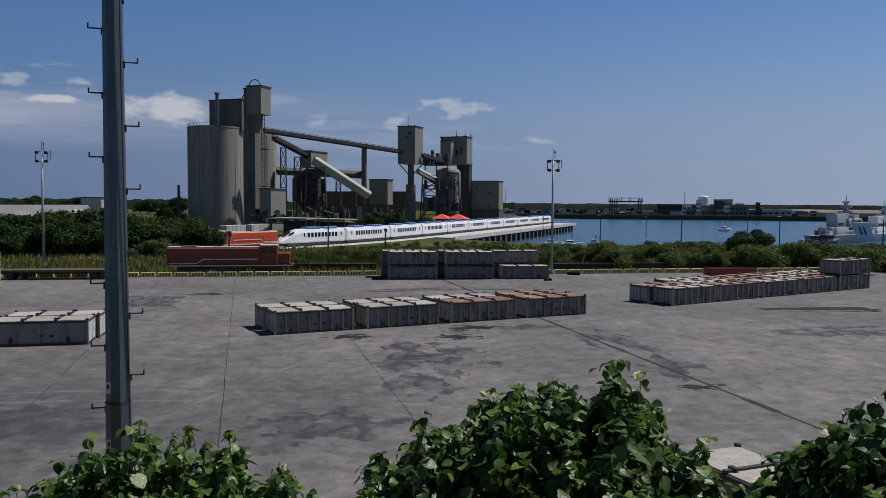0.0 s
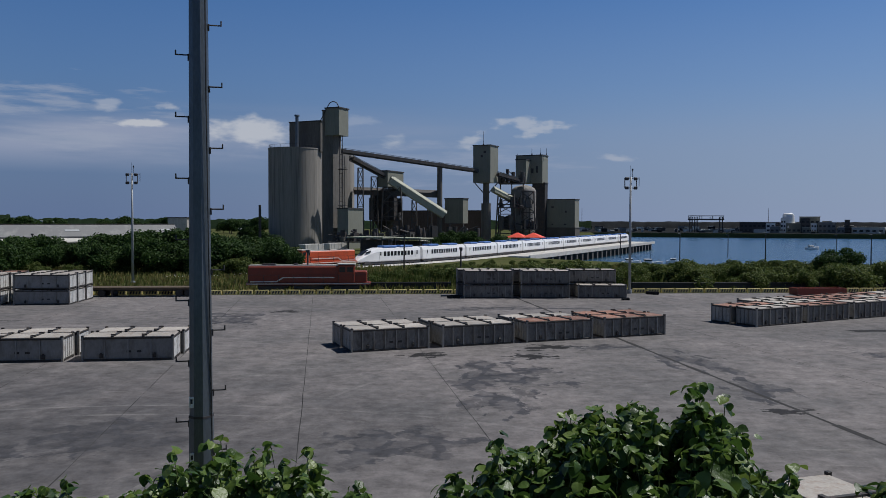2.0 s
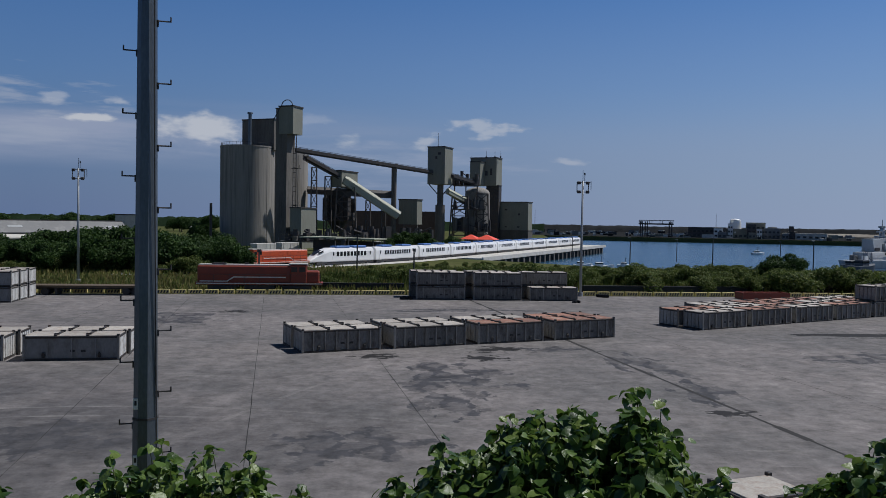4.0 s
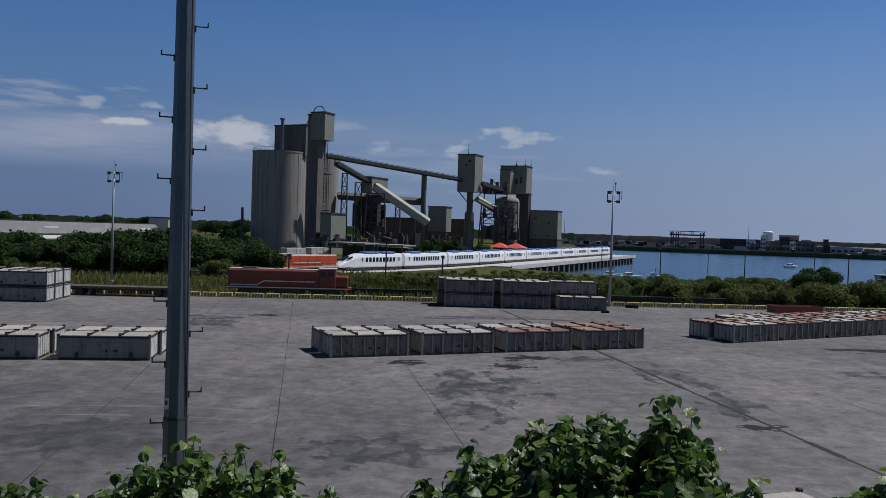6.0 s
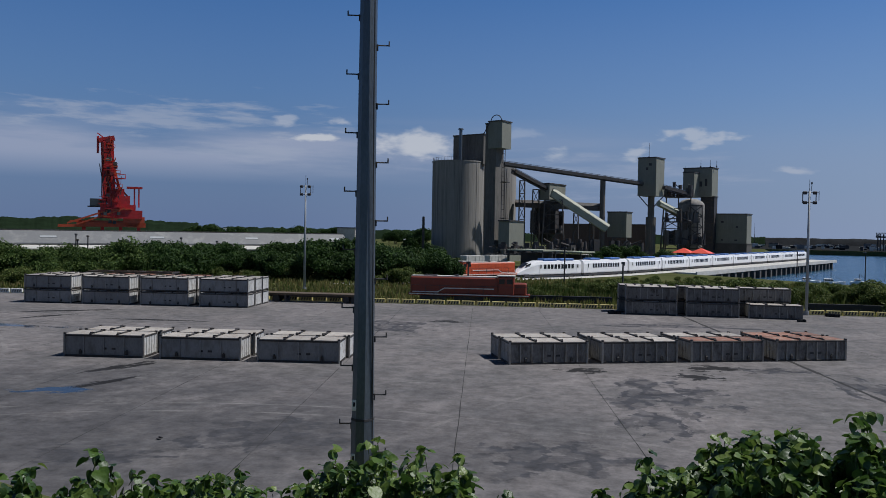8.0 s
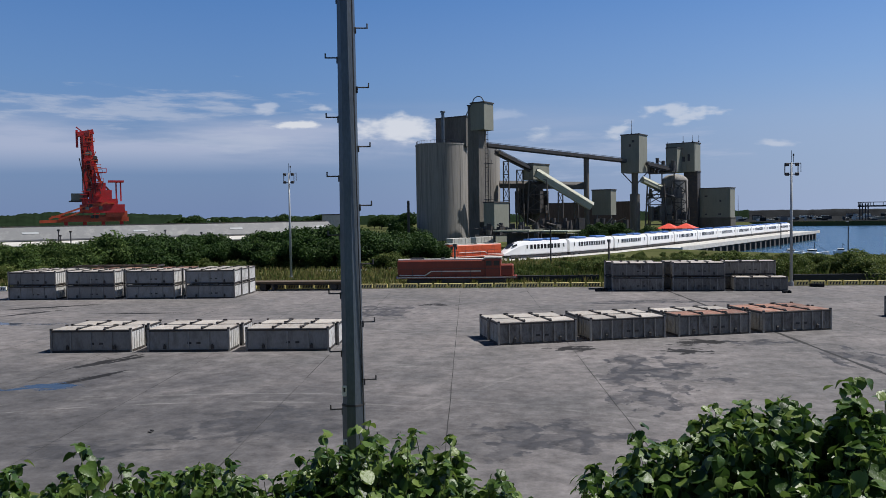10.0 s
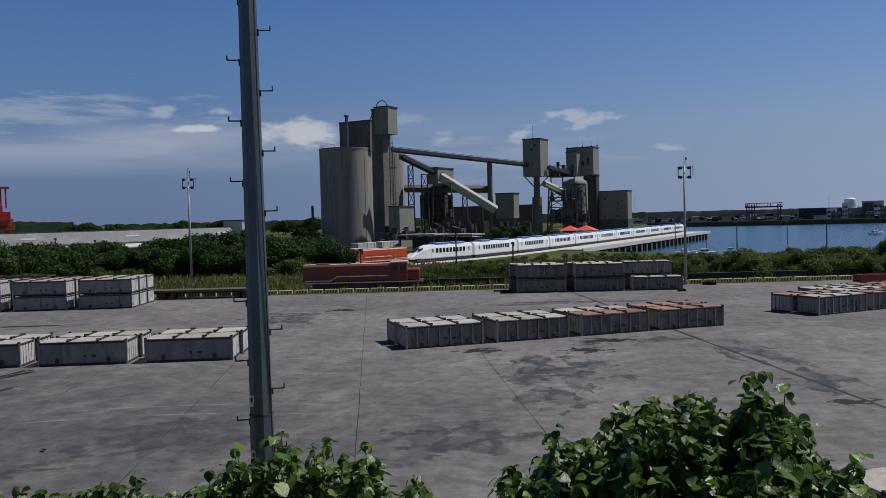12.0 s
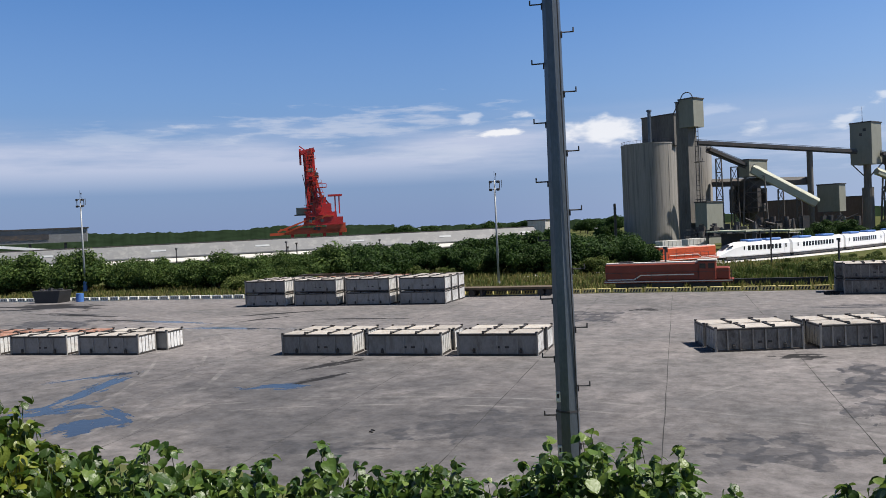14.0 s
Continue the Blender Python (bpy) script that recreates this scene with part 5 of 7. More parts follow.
# ---- pier ----
pier = thing("pier", "concrete pier on dark piles with a pale deck", "pier", kind="structure")
pa, pb = Vector((1.0, 222, 0)), Vector((60.5, 387, 0))
pd = (pb - pa).normalized()
pn2 = Vector((pd.y, -pd.x, 0))
bm = bmesh.new()
vs = [bm.verts.new(q) for q in (pa - pn2 * 14, pa + pn2 * 2.4, pb + pn2 * 2.4, pb - pn2 * 14)]
f = bm.faces.new(vs)
r = bmesh.ops.extrude_face_region(bm, geom=[f])
bmesh.ops.translate(bm, verts=[v for v in r["geom"] if isinstance(v, bmesh.types.BMVert)], vec=(0, 0, -0.85))
bmesh.ops.translate(bm, verts=bm.verts[:], vec=(0, 0, 0.02))
bmesh.ops.recalc_face_normals(bm, faces=bm.faces[:])
part("deck", bm, M_PIER, pier)
pile = bmesh.new()
box(pile, 0, 0, -2.3, 1.8, 1.4, 3.1, math.atan2(pd.y, pd.x))
pile = mesh_of("pile", pile, M_PIERD, bevel=0.08)
for k in range(26):
    part("pile", pile, None, pier).location = pa + pd * (8 + k * 6.4) + pn2 * 1.5
edge = bmesh.new()
beam(edge, pa + pn2 * 2.2 + Vector((0, 0, 0.15)), pb + pn2 * 2.2 + Vector((0, 0, 0.15)), 0.35, 0.3)
part("edge_beam", edge, M_PIER, pier)
# black wall added under the deck, standing in for shade between the piles
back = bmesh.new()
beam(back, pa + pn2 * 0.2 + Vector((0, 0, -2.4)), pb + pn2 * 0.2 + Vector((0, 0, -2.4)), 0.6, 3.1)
part("rear_wall", back, M_BLACK, pier, "added black wall standing in for the shade behind the piles")

# ---- long sheds and the red crane ----
sa, sb = polar(-66, 285), polar(-23.7, 312)
sdir = (sb - sa).normalized()
sang = math.atan2(sdir.y, sdir.x)
shed = thing("long_shed", "very long low shed with a pale grey sheet roof", "shed", Matrix.Translation((sa + sb) / 2) @ Matrix.Rotation(sang, 4, "Z"))
SL = (sb - sa).length
bm = bmesh.new()
box(bm, 0, 3, 1.5, SL, 20, 3.0)
part("wall", bm, M_PIER, shed)
bm = bmesh.new()
v8 = [bm.verts.new(q) for q in ((-SL / 2, -9, 4.2), (SL / 2, -9, 4.2), (SL / 2, -4, 7.9), (-SL / 2, -4, 7.9), (-SL / 2, 12, 7.6), (SL / 2, 12, 7.6), (-SL / 2, -9, 3.8), (SL / 2, -9, 3.8), (-SL / 2, 12, 3), (SL / 2, 12, 3))]
for idx in ((0, 1, 2, 3), (3, 2, 5, 4), (6, 7, 1, 0), (4, 5, 9, 8), (0, 3, 4, 8, 6), (1, 7, 9, 5, 2)):
    bm.faces.new([v8[i] for i in idx])
bmesh.ops.recalc_face_normals(bm, faces=bm.faces[:])
part("roof", bm, M_ROOF, shed)
bm = bmesh.new()
v8 = [bm.verts.new((x, y, z)) for x in (-SL * 0.32, SL * 0.36) for y, z in ((-9.5, 3.6), (-15.5, 2.7), (-15.5, 2.4), (-9.5, 3.3))]
for idx in ((0, 1, 5, 4), (1, 2, 6, 5), (2, 3, 7, 6), (3, 0, 4, 7), (0, 1, 2, 3), (4, 5, 6, 7)):
    bm.faces.new([v8[i] for i in idx])
bmesh.ops.recalc_face_normals(bm, faces=bm.faces[:])
part("lean_to_roof", bm, M_PIER, shed, "white lean-to roof along the foot")
bm = bmesh.new()
box(bm, 0, -3.8, 7.95, SL, 0.7, 0.4)
part("ridge", bm, M_DARK, shed)
for k in range(9):
    bm = bmesh.new()
    box(bm, -SL / 2 + 20 + k * 32, -6.6, 6.05, 4.5, 0.9, 0.12, tilt=Matrix.Rotation(radians(36.5), 4, "X"))
    part("skylight", bm, M_GALVP, shed)
house("end_house", "small pale gabled house at the shed's end", -23.75, -22.55, -22.1, 330, 0.1, 0, M_PIER, ground=True)
t = thing("shed_annex", "grey open conveyor house over the long shed", "industrial building", Matrix.Translation(polar(-57.2, 318)) @ Matrix.Rotation(sang, 4, "Z"))
bm = bmesh.new()
box(bm, 0, 0, 12.4, 46, 10, 4.6)
part("wall", bm, M_ROOF, t)
bm = bmesh.new()
box(bm, 0, 0, 14.9, 47, 11, 0.4)
part("roof", bm, M_DARK, t)
bm = bmesh.new()
box(bm, -3, -5.1, 12.2, 28, 0.3, 1.8)
part("opening", bm, M_DARK, t)
for x in (-16, -6, 5, 16):
    bm = bmesh.new()
    beam(bm, (x, -4, 0), (x, -4, 10), 0.8)
    part("leg", bm, M_DARK, t)
bm = bmesh.new()
beam(bm, (-17, -8, 11), (14, -8, 7.2), 0.9, 0.9)
part("chute", bm, M_SHIPW, t)


def red_crane():
    cd = 325.0
    base = polar(-38.4, cd)
    t = thing("ship_loader", "red steel ship loader crane with a raised boom", "crane", Matrix.Translation(base) @ Matrix.Rotation(radians(38.4), 4, "Z"))
    k = 1.75 * cd * math.tan(radians(1.0)) / 25.6
    z0 = up(-0.15, cd)
    def P(x, z, y=0):
        """Metres from a drawing whose unit is a quarter of the foot's height."""
        return Vector((x * k, y, z0 + z * k))
    def piece(name, parts_list, mat, label=""):
        bm = bmesh.new()
        for a, b2, w, h in parts_list:
            beam(bm, a, b2, w, h)
        return part(name, bm, mat, t, label)
    piece("undercarriage", [(P(-30, 3), P(30, 3), 5, 1.6), (P(-46, 1.5), P(-10, 2.5), 3, 1.0), (P(10, 7), P(29, 6), 5, 3.6), (P(-36, 6), P(10, 6), 3, 0.7)], M_CRANEO)
    for x in (-24, -8, 8, 24):
        piece("portal_leg", [(P(x, -20), P(x, 3), 1.2, 1.2)], M_CRANE)
    piece("ring_girder", [(P(-12, 13), P(27, 13), 6, 3.0), (P(-10, 19), P(21, 19), 5.5, 2.4)], M_CRANE)
    piece("stair_run", [(P(-38, 4, -3), P(-2, 17, -3), 0.8, 0.6), (P(-30, 3, -3.2), P(12, 19, -3.2), 0.5, 0.5), (P(-2, 17, -3), P(18, 18, -3), 0.8, 0.5)], M_CRANEO)
    piece("machine_house", [(P(-4, 25), P(16, 25), 5, 4.2), (P(-2, 32), P(11, 32), 4.5, 4.0)], M_CRANE)
    piece("cabin", [(P(-19, 24), P(-8, 24), 3.5, 2.6)], M_CLAD, "grey operator cabin")
    piece("cabin_deck", [(P(-21, 20), P(-6, 20), 4, 0.4)], M_DARK)
    piece("boom", [(P(-6, 18), P(-8.5, 84), 1.3, 1.3), (P(2, 22), P(-0.5, 84), 1.3, 1.3), (P(-4, 56), P(-5, 82), 3.0, 2.6)], M_CRANE)
    piece("boom_shaft", [(P(-2, 24, 1.2), P(-4, 58, 1.2), 1.6, 2.2), (P(-7.5, 60, -1.7), P(-8, 80, -1.7), 0.5, 0.6)], M_CRANED)
    piece("boom_head", [(P(-12, 82), P(2, 85), 3, 1.6), (P(-12.5, 86), P(-12.5, 70), 0.8, 0.8), (P(-13, 89), P(-8, 85), 0.4, 0.4)], M_CRANE)
    piece("stay", [(P(10, 24), P(1, 60), 0.8, 0.8), (P(14, 30), P(2, 44), 0.6, 0.6), (P(-8, 30), P(2, 52), 0.5, 0.5)], M_CRANEO)
    for z in (30, 38, 46, 54, 62, 70, 78):
        piece("boom_brace", [(P(-7, z), P(0, z + 6), 0.5, 0.5), (P(0, z), P(-7, z + 6), 0.5, 0.5)], M_CRANEO if z < 56 else M_CRANE)
    piece("walkway", [(P(2, 47), P(12, 47), 2.4, 0.3), (P(12, 47), P(12, 51), 0.2, 0.2), (P(3, 51), P(12, 51), 0.2, 0.2)], M_CRANE)
    piece("gantry_roof", [(P(13, 38.5), P(27, 38.5), 4, 0.7), (P(20, 20), P(20, 38), 0.5, 0.5), (P(24, 20), P(24, 38), 0.5, 0.5)], M_CRANE)
    cr = random.Random(6)
    for _ in range(85):
        z = 5 + 78 * cr.random() ** 1.3
        x = -4 * z / 80 + cr.uniform(-10, 14) * (1 - z / 105)
        y = -3.2 + cr.uniform(-0.3, 0.3)
        kind = cr.random()
        if kind < 0.5:
            piece("ladder_run", [(P(x, z, y), P(x + cr.uniform(-3, 3), z + cr.uniform(4, 9), y), 0.3, 0.3)], cr.choice((M_CRANEO, M_CRANED, M_DARK)))
        elif kind < 0.8:
            piece("platform", [(P(x - 3, z, y), P(x + 3, z, y), 1.4, 0.25), (P(x - 3, z + 3, y), P(x + 3, z + 3, y), 0.12, 0.12), (P(x + 3, z, y), P(x + 3, z + 3, y), 0.12, 0.12)], cr.choice((M_CRANE, M_CRANEO, M_CRANED)))
        else:
            piece("motor_box", [(P(x - 1.5, z, y), P(x + 1.5, z, y), 1.0, 1.2)], cr.choice((M_DARK, M_CRANED, M_CLAD)))
    piece("rope", [(P(-9, 82, 1), P(-9, 30, 1), 0.25, 0.25), (P(-4, 18, -1.5), P(-11, 60, -1.5), 0.3, 0.3)], M_DARK)


red_crane()

# ---- far shore, breakwater, ships ----
def mound(name, label, az0, az1, dist, heights, mat, depth=60, seed=1, step=0.25, category="backdrop", rough=1.0):
    """A long ragged ridge seen from afar: a strip with an uneven crest and some depth."""
    r = random.Random(seed)
    bm = bmesh.new()
    n = int((az1 - az0) / step)
    prev = None
    for i in range(n + 1):
        k = i / n
        az = az0 + (az1 - az0) * k
        j = k * (len(heights) - 1)
        a = int(min(j, len(heights) - 2))
        h = heights[a] + (heights[a + 1] - heights[a]) * (j - a)
        q1, q2, q3 = (noise.noise((az * f0, seed * 9.1, 0)) for f0 in (0.6, 2.2, 6.0))
        h = h * (1 + 0.10 * q1) + rough * (0.9 * q2 + 0.7 * q3)
        cur = [bm.verts.new(polar(az, dist, -3)), bm.verts.new(polar(az, dist + depth * 0.3, h * 0.75)), bm.verts.new(polar(az, dist + depth * 0.5, h)), bm.verts.new(polar(az, dist + depth, -3))]
        if prev:
            for q in range(3):
                bm.faces.new((prev[q], cur[q], cur[q + 1], prev[q + 1]))
        prev = cur
    bmesh.ops.recalc_face_normals(bm, faces=bm.faces[:])
    return solo(name, bm, mat, label, category, kind="structure", smooth=True)


mound("backdrop", "dark stone breakwater across the harbour mouth", 3, 45, 1150, [8.5, 8.8, 9, 9, 9.2, 8.8, 8.5], M_ROCK, 40, 3, 0.05, rough=0.5)
mound("backdrop", "pale sand flat before the breakwater", 21, 45, 1080, [3.4, 3.8, 3.2, 3.6, 3.4], M_SAND, 30, 6, 0.1, rough=0.3)
mound("backdrop", "low wooded hills beyond the long shed", -75, -33, 1250, [9, 14, 17, 20, 24, 20, 20, 23, 16], M_HILL, 300, 4, 0.08, rough=2.2)
mound("backdrop", "dark far line of trees beyond the works", -34, 5, 900, [10, 11, 10.5, 10, 10, 9.5, 9.5, 9.5], M_HILL, 80, 5, 0.06, rough=1.3)
far = random.Random(8)
quay = solo("quay", outline([(45, 690), (62, 693), (330, 643), (420, 760), (520, 1150), (45, 1150)], 0.15, 3), M_ROCK, "dark stone quay on the far side of the harbour", "quay", kind="structure")
for k in range(170):
    az = far.uniform(4.2, 24.5)
    d = far.uniform(712, 1000)
    w, h = far.uniform(2, 9), far.uniform(0.8, 2.4)
    if far.random() < 0.2:
        h = far.uniform(2.5, 4.2)
    t = thing("quay_store", far.choice(("pale goods stacked on the far quay", "grey sheds and goods on the far quay")), "goods", Matrix.Translation(polar(az, d, 0.15)) @ Matrix.Rotation(far.uniform(-0.3, 0.3), 4, "Z"), "goods on the far quay")
    mat = far.choice((M_KERBW, M_ROOF, M_DARK, M_CLAD, M_ROCK, M_PIER, M_DARK))
    bm = bmesh.new()
    box(bm, 0, 0, h / 2, w, 4, h)
    part("wall", bm, mat, t)
    bm = bmesh.new()
    box(bm, 0, 0, h + 0.1, w + 0.4, 4.4, 0.25)
    part("roof", bm, far.choice((M_ROOF, M_DARK, M_KERBW)), t)
t = thing("boat_hoist", "open steel travelling boat hoist on the far quay", "gantry")
g0, g1 = polar(11.5, 720), polar(13.65, 720)
gx = (g1 - g0).normalized()
for y in (0, 9):
    for p in (g0 + gx * 1.5, g1 - gx * 1.5, g0 + gx * 5.5):
        bm = bmesh.new()
        beam(bm, p + Vector((0, y, -0.5)), p + Vector((0, y, up(0.3, 720))), 0.8)
        part("leg", bm, M_DARK, t)
    bm = bmesh.new()
    beam(bm, g0 + Vector((0, y, up(0.12, 720))), g1 + Vector((0, y, up(0.12, 720))), 1.2)
    beam(bm, g0 + Vector((0, y, up(0.36, 720))), g1 + Vector((0, y, up(0.36, 720))), 0.5)
    for q in range(4):
        p = g0.lerp(g1, 0.02 + q * 0.32)
        beam(bm, p + Vector((0, y, up(0.12, 720))), p + Vector((0, y, up(0.36, 720))), 0.4)
    part("girder", bm, M_DARK, t)


def far_building(az0, az1, el, dist, mat, label, name="harbour_building", windows=4, z0=0.15):
    a, c = polar(az0, dist), polar(az1, dist)
    w = (c - a).length
    h = up(el, dist) - z0
    t = thing(name, label, "building", Matrix.Translation(((a + c) / 2).to_tuple()[:2] + (z0,)) @ Matrix.Rotation(-radians((az0 + az1) / 2), 4, "Z"))
    bm = bmesh.new()
    box(bm, 0, 6, h / 2, w, 12, h)
    part("wall", bm, mat, t)
    bm = bmesh.new()
    box(bm, 0, 6, h + 0.15, w + 0.6, 12.6, 0.3)
    part("roof", bm, M_PIER, t)
    for r_ in range(max(1, int(h / 4))):
        for q in range(windows):
            bm = bmesh.new()
            box(bm, -w / 2 + (q + 0.5) * w / windows, -0.05, 2.0 + r_ * 3.6, w / windows * 0.6, 0.15, 1.6)
            part("window", bm, M_GLASS, t)
    return t


far_building(14.6, 17.0, -0.05, 735, M_DARK, "long low dark harbour building", windows=9)
far_building(16.9, 18.6, -0.12, 745, M_CLAD, "grey harbour terminal below a white roof drum", windows=6)
far_building(18.2, 19.4, 0.3, 750, M_CLAD, "pale terminal block with terraces", windows=4)
far_building(19.3, 20.3, -0.05, 742, M_ROOF, "grey terminal wing with pale frames", windows=4)
for k in range(16):
    a0 = far.uniform(14.8, 21.0)
    far_building(a0, a0 + far.uniform(0.2, 0.7), far.uniform(-0.45, 0.22 if 17 < a0 < 20 else -0.1), far.uniform(728, 760), far.choice((M_PIER, M_SHIPW, M_CLAD, M_DARK, M_ROOF)), "small harbour house among the quay buildings", windows=2)
for k in range(9):
    a0 = -33.2 + k * 0.36 + far.uniform(-0.08, 0.08)
    far_building(a0, a0 + far.uniform(0.15, 0.4), far.uniform(-0.16, 0.0), 640 + far.uniform(0, 30), M_SHIPW, "small white house beyond the long shed", windows=2)
far_building(20.8, 21.1, 0.1, 740, M_DARK, "dark narrow stair tower", windows=1)
far_building(21.2, 23.0, -0.35, 740, M_PIER, "low pale landing hall", windows=5)
t = thing("roof_drum", "white rounded drum on the terminal roof", "roof structure")
p = polar(17.55, 750)
bm = bmesh.new()
tube(bm, p.x, p.y, up(-0.4, 750), up(0.42, 750), 5.2, 4.6, 20)
part("drum", bm, M_SHIPW, t)
bm = bmesh.new()
bmesh.ops.create_uvsphere(bm, u_segments=20, v_segments=10, radius=4.2, matrix=Matrix.Translation((p.x, p.y, up(0.45, 750))) @ Matrix.Diagonal((1, 1, 0.3, 1)))
part("dome", bm, M_SHIPW, t, smooth=True)
for az, top, d in ((4.35, 0.95, 900), (16.35, 0.85, 900)):
    t = thing("radio_mast", "thin steel radio mast on the far shore", "mast")
    p = polar(az, d)
    bm = bmesh.new()
    tube(bm, p.x, p.y, 0, up(top, d), 0.35, 0.12, 6)
    part("mast", bm, M_DARK, t)


def hull(bm, l, w, h):
    """A boat's hull, pointed at +x, with a raised bow."""
    rings = []
    for i in range(9):
        k = i / 8
        ww = w / 2 * (1 - max(0, (k - 0.55) / 0.45) ** 2)
        ww = max(ww, 0.04)
        sh = h * (1 + 0.35 * max(0, k - 0.5) * 2)
        x = -l / 2 + l * k
        rings.append([bm.verts.new(q) for q in ((x, -ww, sh), (x, -ww * 0.75, 0), (x, ww * 0.75, 0), (x, ww, sh))])
    for a, b2 in zip(rings, rings[1:]):
        for i in range(4):
            bm.faces.new((a[i], a[(i + 1) % 4], b2[(i + 1) % 4], b2[i]))
    bm.faces.new(rings[0])
    bm.faces.new(list(reversed(rings[-1])))
    bmesh.ops.recalc_face_normals(bm, faces=bm.faces[:])


def patrol_ship(m, label, s=1.0, grey=True):
    t = thing("patrol_ship", label, "ship", m)
    hm = M_SHIPG if grey else M_SHIPW
    bm = bmesh.new()
    hull(bm, 52 * s, 9.5 * s, 3.4 * s)
    part("hull", bm, hm, t)
    def blk(name, x, z, lx, wy, hz, mat, rake=0.0):
        bm = bmesh.new()
        vs = box(bm, x * s, 0, z * s, lx * s, wy * s, hz * s)
        for v in vs:
            if v.co.z > z * s:
                v.co.x -= rake * s
                v.co.y *= 0.85
        return part(name, bm, mat, t, bevel=0.06)
    blk("deckhouse", -2, 5.0, 26, 8.4, 3.6, M_SHIPG if grey else hm)
    br = blk("bridge", 3, 8.6, 12, 7.8, 3.6, M_SHIPG if grey else hm, 1.2)
    bm = bmesh.new()
    box(bm, 7.4 * s, 0, 8.7 * s, 0.3 * s, 6.2 * s, 0.8 * s)
    part("window", bm, M_GLASS, br)
    blk("funnel", -8, 9.6, 7, 5.4, 5.4, M_SHIPG if grey else hm, 0.8)
    bm = bmesh.new()
    for dx, dy in ((-1, -1), (1, -1), (1, 1), (-1, 1)):
        beam(bm, (dx * s, dy * s, 9.4 * s), (dx * 0.3 * s, dy * 0.3 * s, 17.5 * s), 0.6 * s)
    tube(bm, 0, 0, 9.4 * s, 20.5 * s, 0.7 * s, 0.1 * s, 6)
    part("mast", bm, M_SHIPG, t)
    for z in (11, 13.2, 15.4, 17.4):
        bm = bmesh.new()
        box(bm, 0, 0, z * s, 1.0 * s, (21 - z) * 0.8 * s, 0.7 * s)
        box(bm, 0, 0, z * s, (21 - z) * 0.8 * s, 1.0 * s, 0.5 * s)
        part("yardarm", bm, M_SHIPG, t)
    bm = bmesh.new()
    tube(bm, 0, 0, 15.6 * s, 16.6 * s, 0.9 * s, 0.7 * s, 12)
    part("radar", bm, M_SHIPW, t)
    bm = bmesh.new()
    tube(bm, 15 * s, 0, 4.2 * s, 6.0 * s, 1.3 * s, 1.0 * s, 14)
    beam(bm, (15.5 * s, 0, 5.6 * s), (19 * s, 0, 6.0 * s), 0.3 * s)
    part("deck_gun", bm, hm, t)
    for x, y, z, lx, wy, hz, nm, mat in ((-15, 0, 5.0, 5, 6, 3.4, "winch_house", M_SHIPG), (-20, 1.5, 4.4, 3, 2, 2.2, "locker", M_NAVY), (-18.5, -2.4, 4.4, 2.4, 1.6, 2.0, "life_raft", M_SHIPW), (-2, -4.3, 6.0, 7, 0.3, 0.9, "window_band", M_GLASS),
                                         (2, -3.9, 9.2, 8, 0.3, 0.8, "window_band", M_GLASS), (-9.5, -2.9, 8.0, 4, 0.4, 1.4, "air_intake", M_DARK), (5, 0, 11.2, 4, 5, 1.6, "upper_bridge", M_SHIPG), (-3, 0, 11.4, 5, 4, 2.4, "sensor_house", M_SHIPG)):
        bm = bmesh.new()
        box(bm, x * s, y * s, z * s, lx * s, wy * s, hz * s)
        part(nm, bm, mat, t, bevel=0.05)
    bm = bmesh.new()
    beam(bm, (-24 * s, 4.2 * s, 5.4 * s), (24 * s, 4.2 * s, 5.9 * s), 0.12 * s)
    beam(bm, (-24 * s, -4.2 * s, 5.4 * s), (24 * s, -4.2 * s, 5.9 * s), 0.12 * s)
    part("railing", bm, hm, t)
    return t


patrol_ship(Matrix.Translation(polar(26.1, 318, -3.4)) @ Matrix.Rotation(radians(38), 4, "Z"), "grey patrol ship with a stepped mast at the quay", 0.8)
patrol_ship(Matrix.Translation(polar(28.2, 352, -3.4)) @ Matrix.Rotation(radians(38), 4, "Z"), "white patrol ship behind the grey one", 0.72, False)
t = thing("boarding_shed", "white sloping ship side structure with dark marks", "ship part", Matrix.Translation(polar(27.1, 300, -3.2)) @ Matrix.Rotation(radians(-27), 4, "Z"))
bm = bmesh.new()
vs = box(bm, 1.2, 0, 4.1, 5.2, 5, 6.2)
for v in vs:
    if v.co.z > 3:
        v.co.x -= 2.2
part("hull_side", bm, M_SHIPW, t)
for x in (-0.7, 0.5):
    bm = bmesh.new()
    box(bm, x, -2.55, 4.4, 0.45, 0.12, 2.8, tilt=Matrix.Rotation(radians(-20), 4, "Y"))
    part("mark", bm, M_DARK, t)


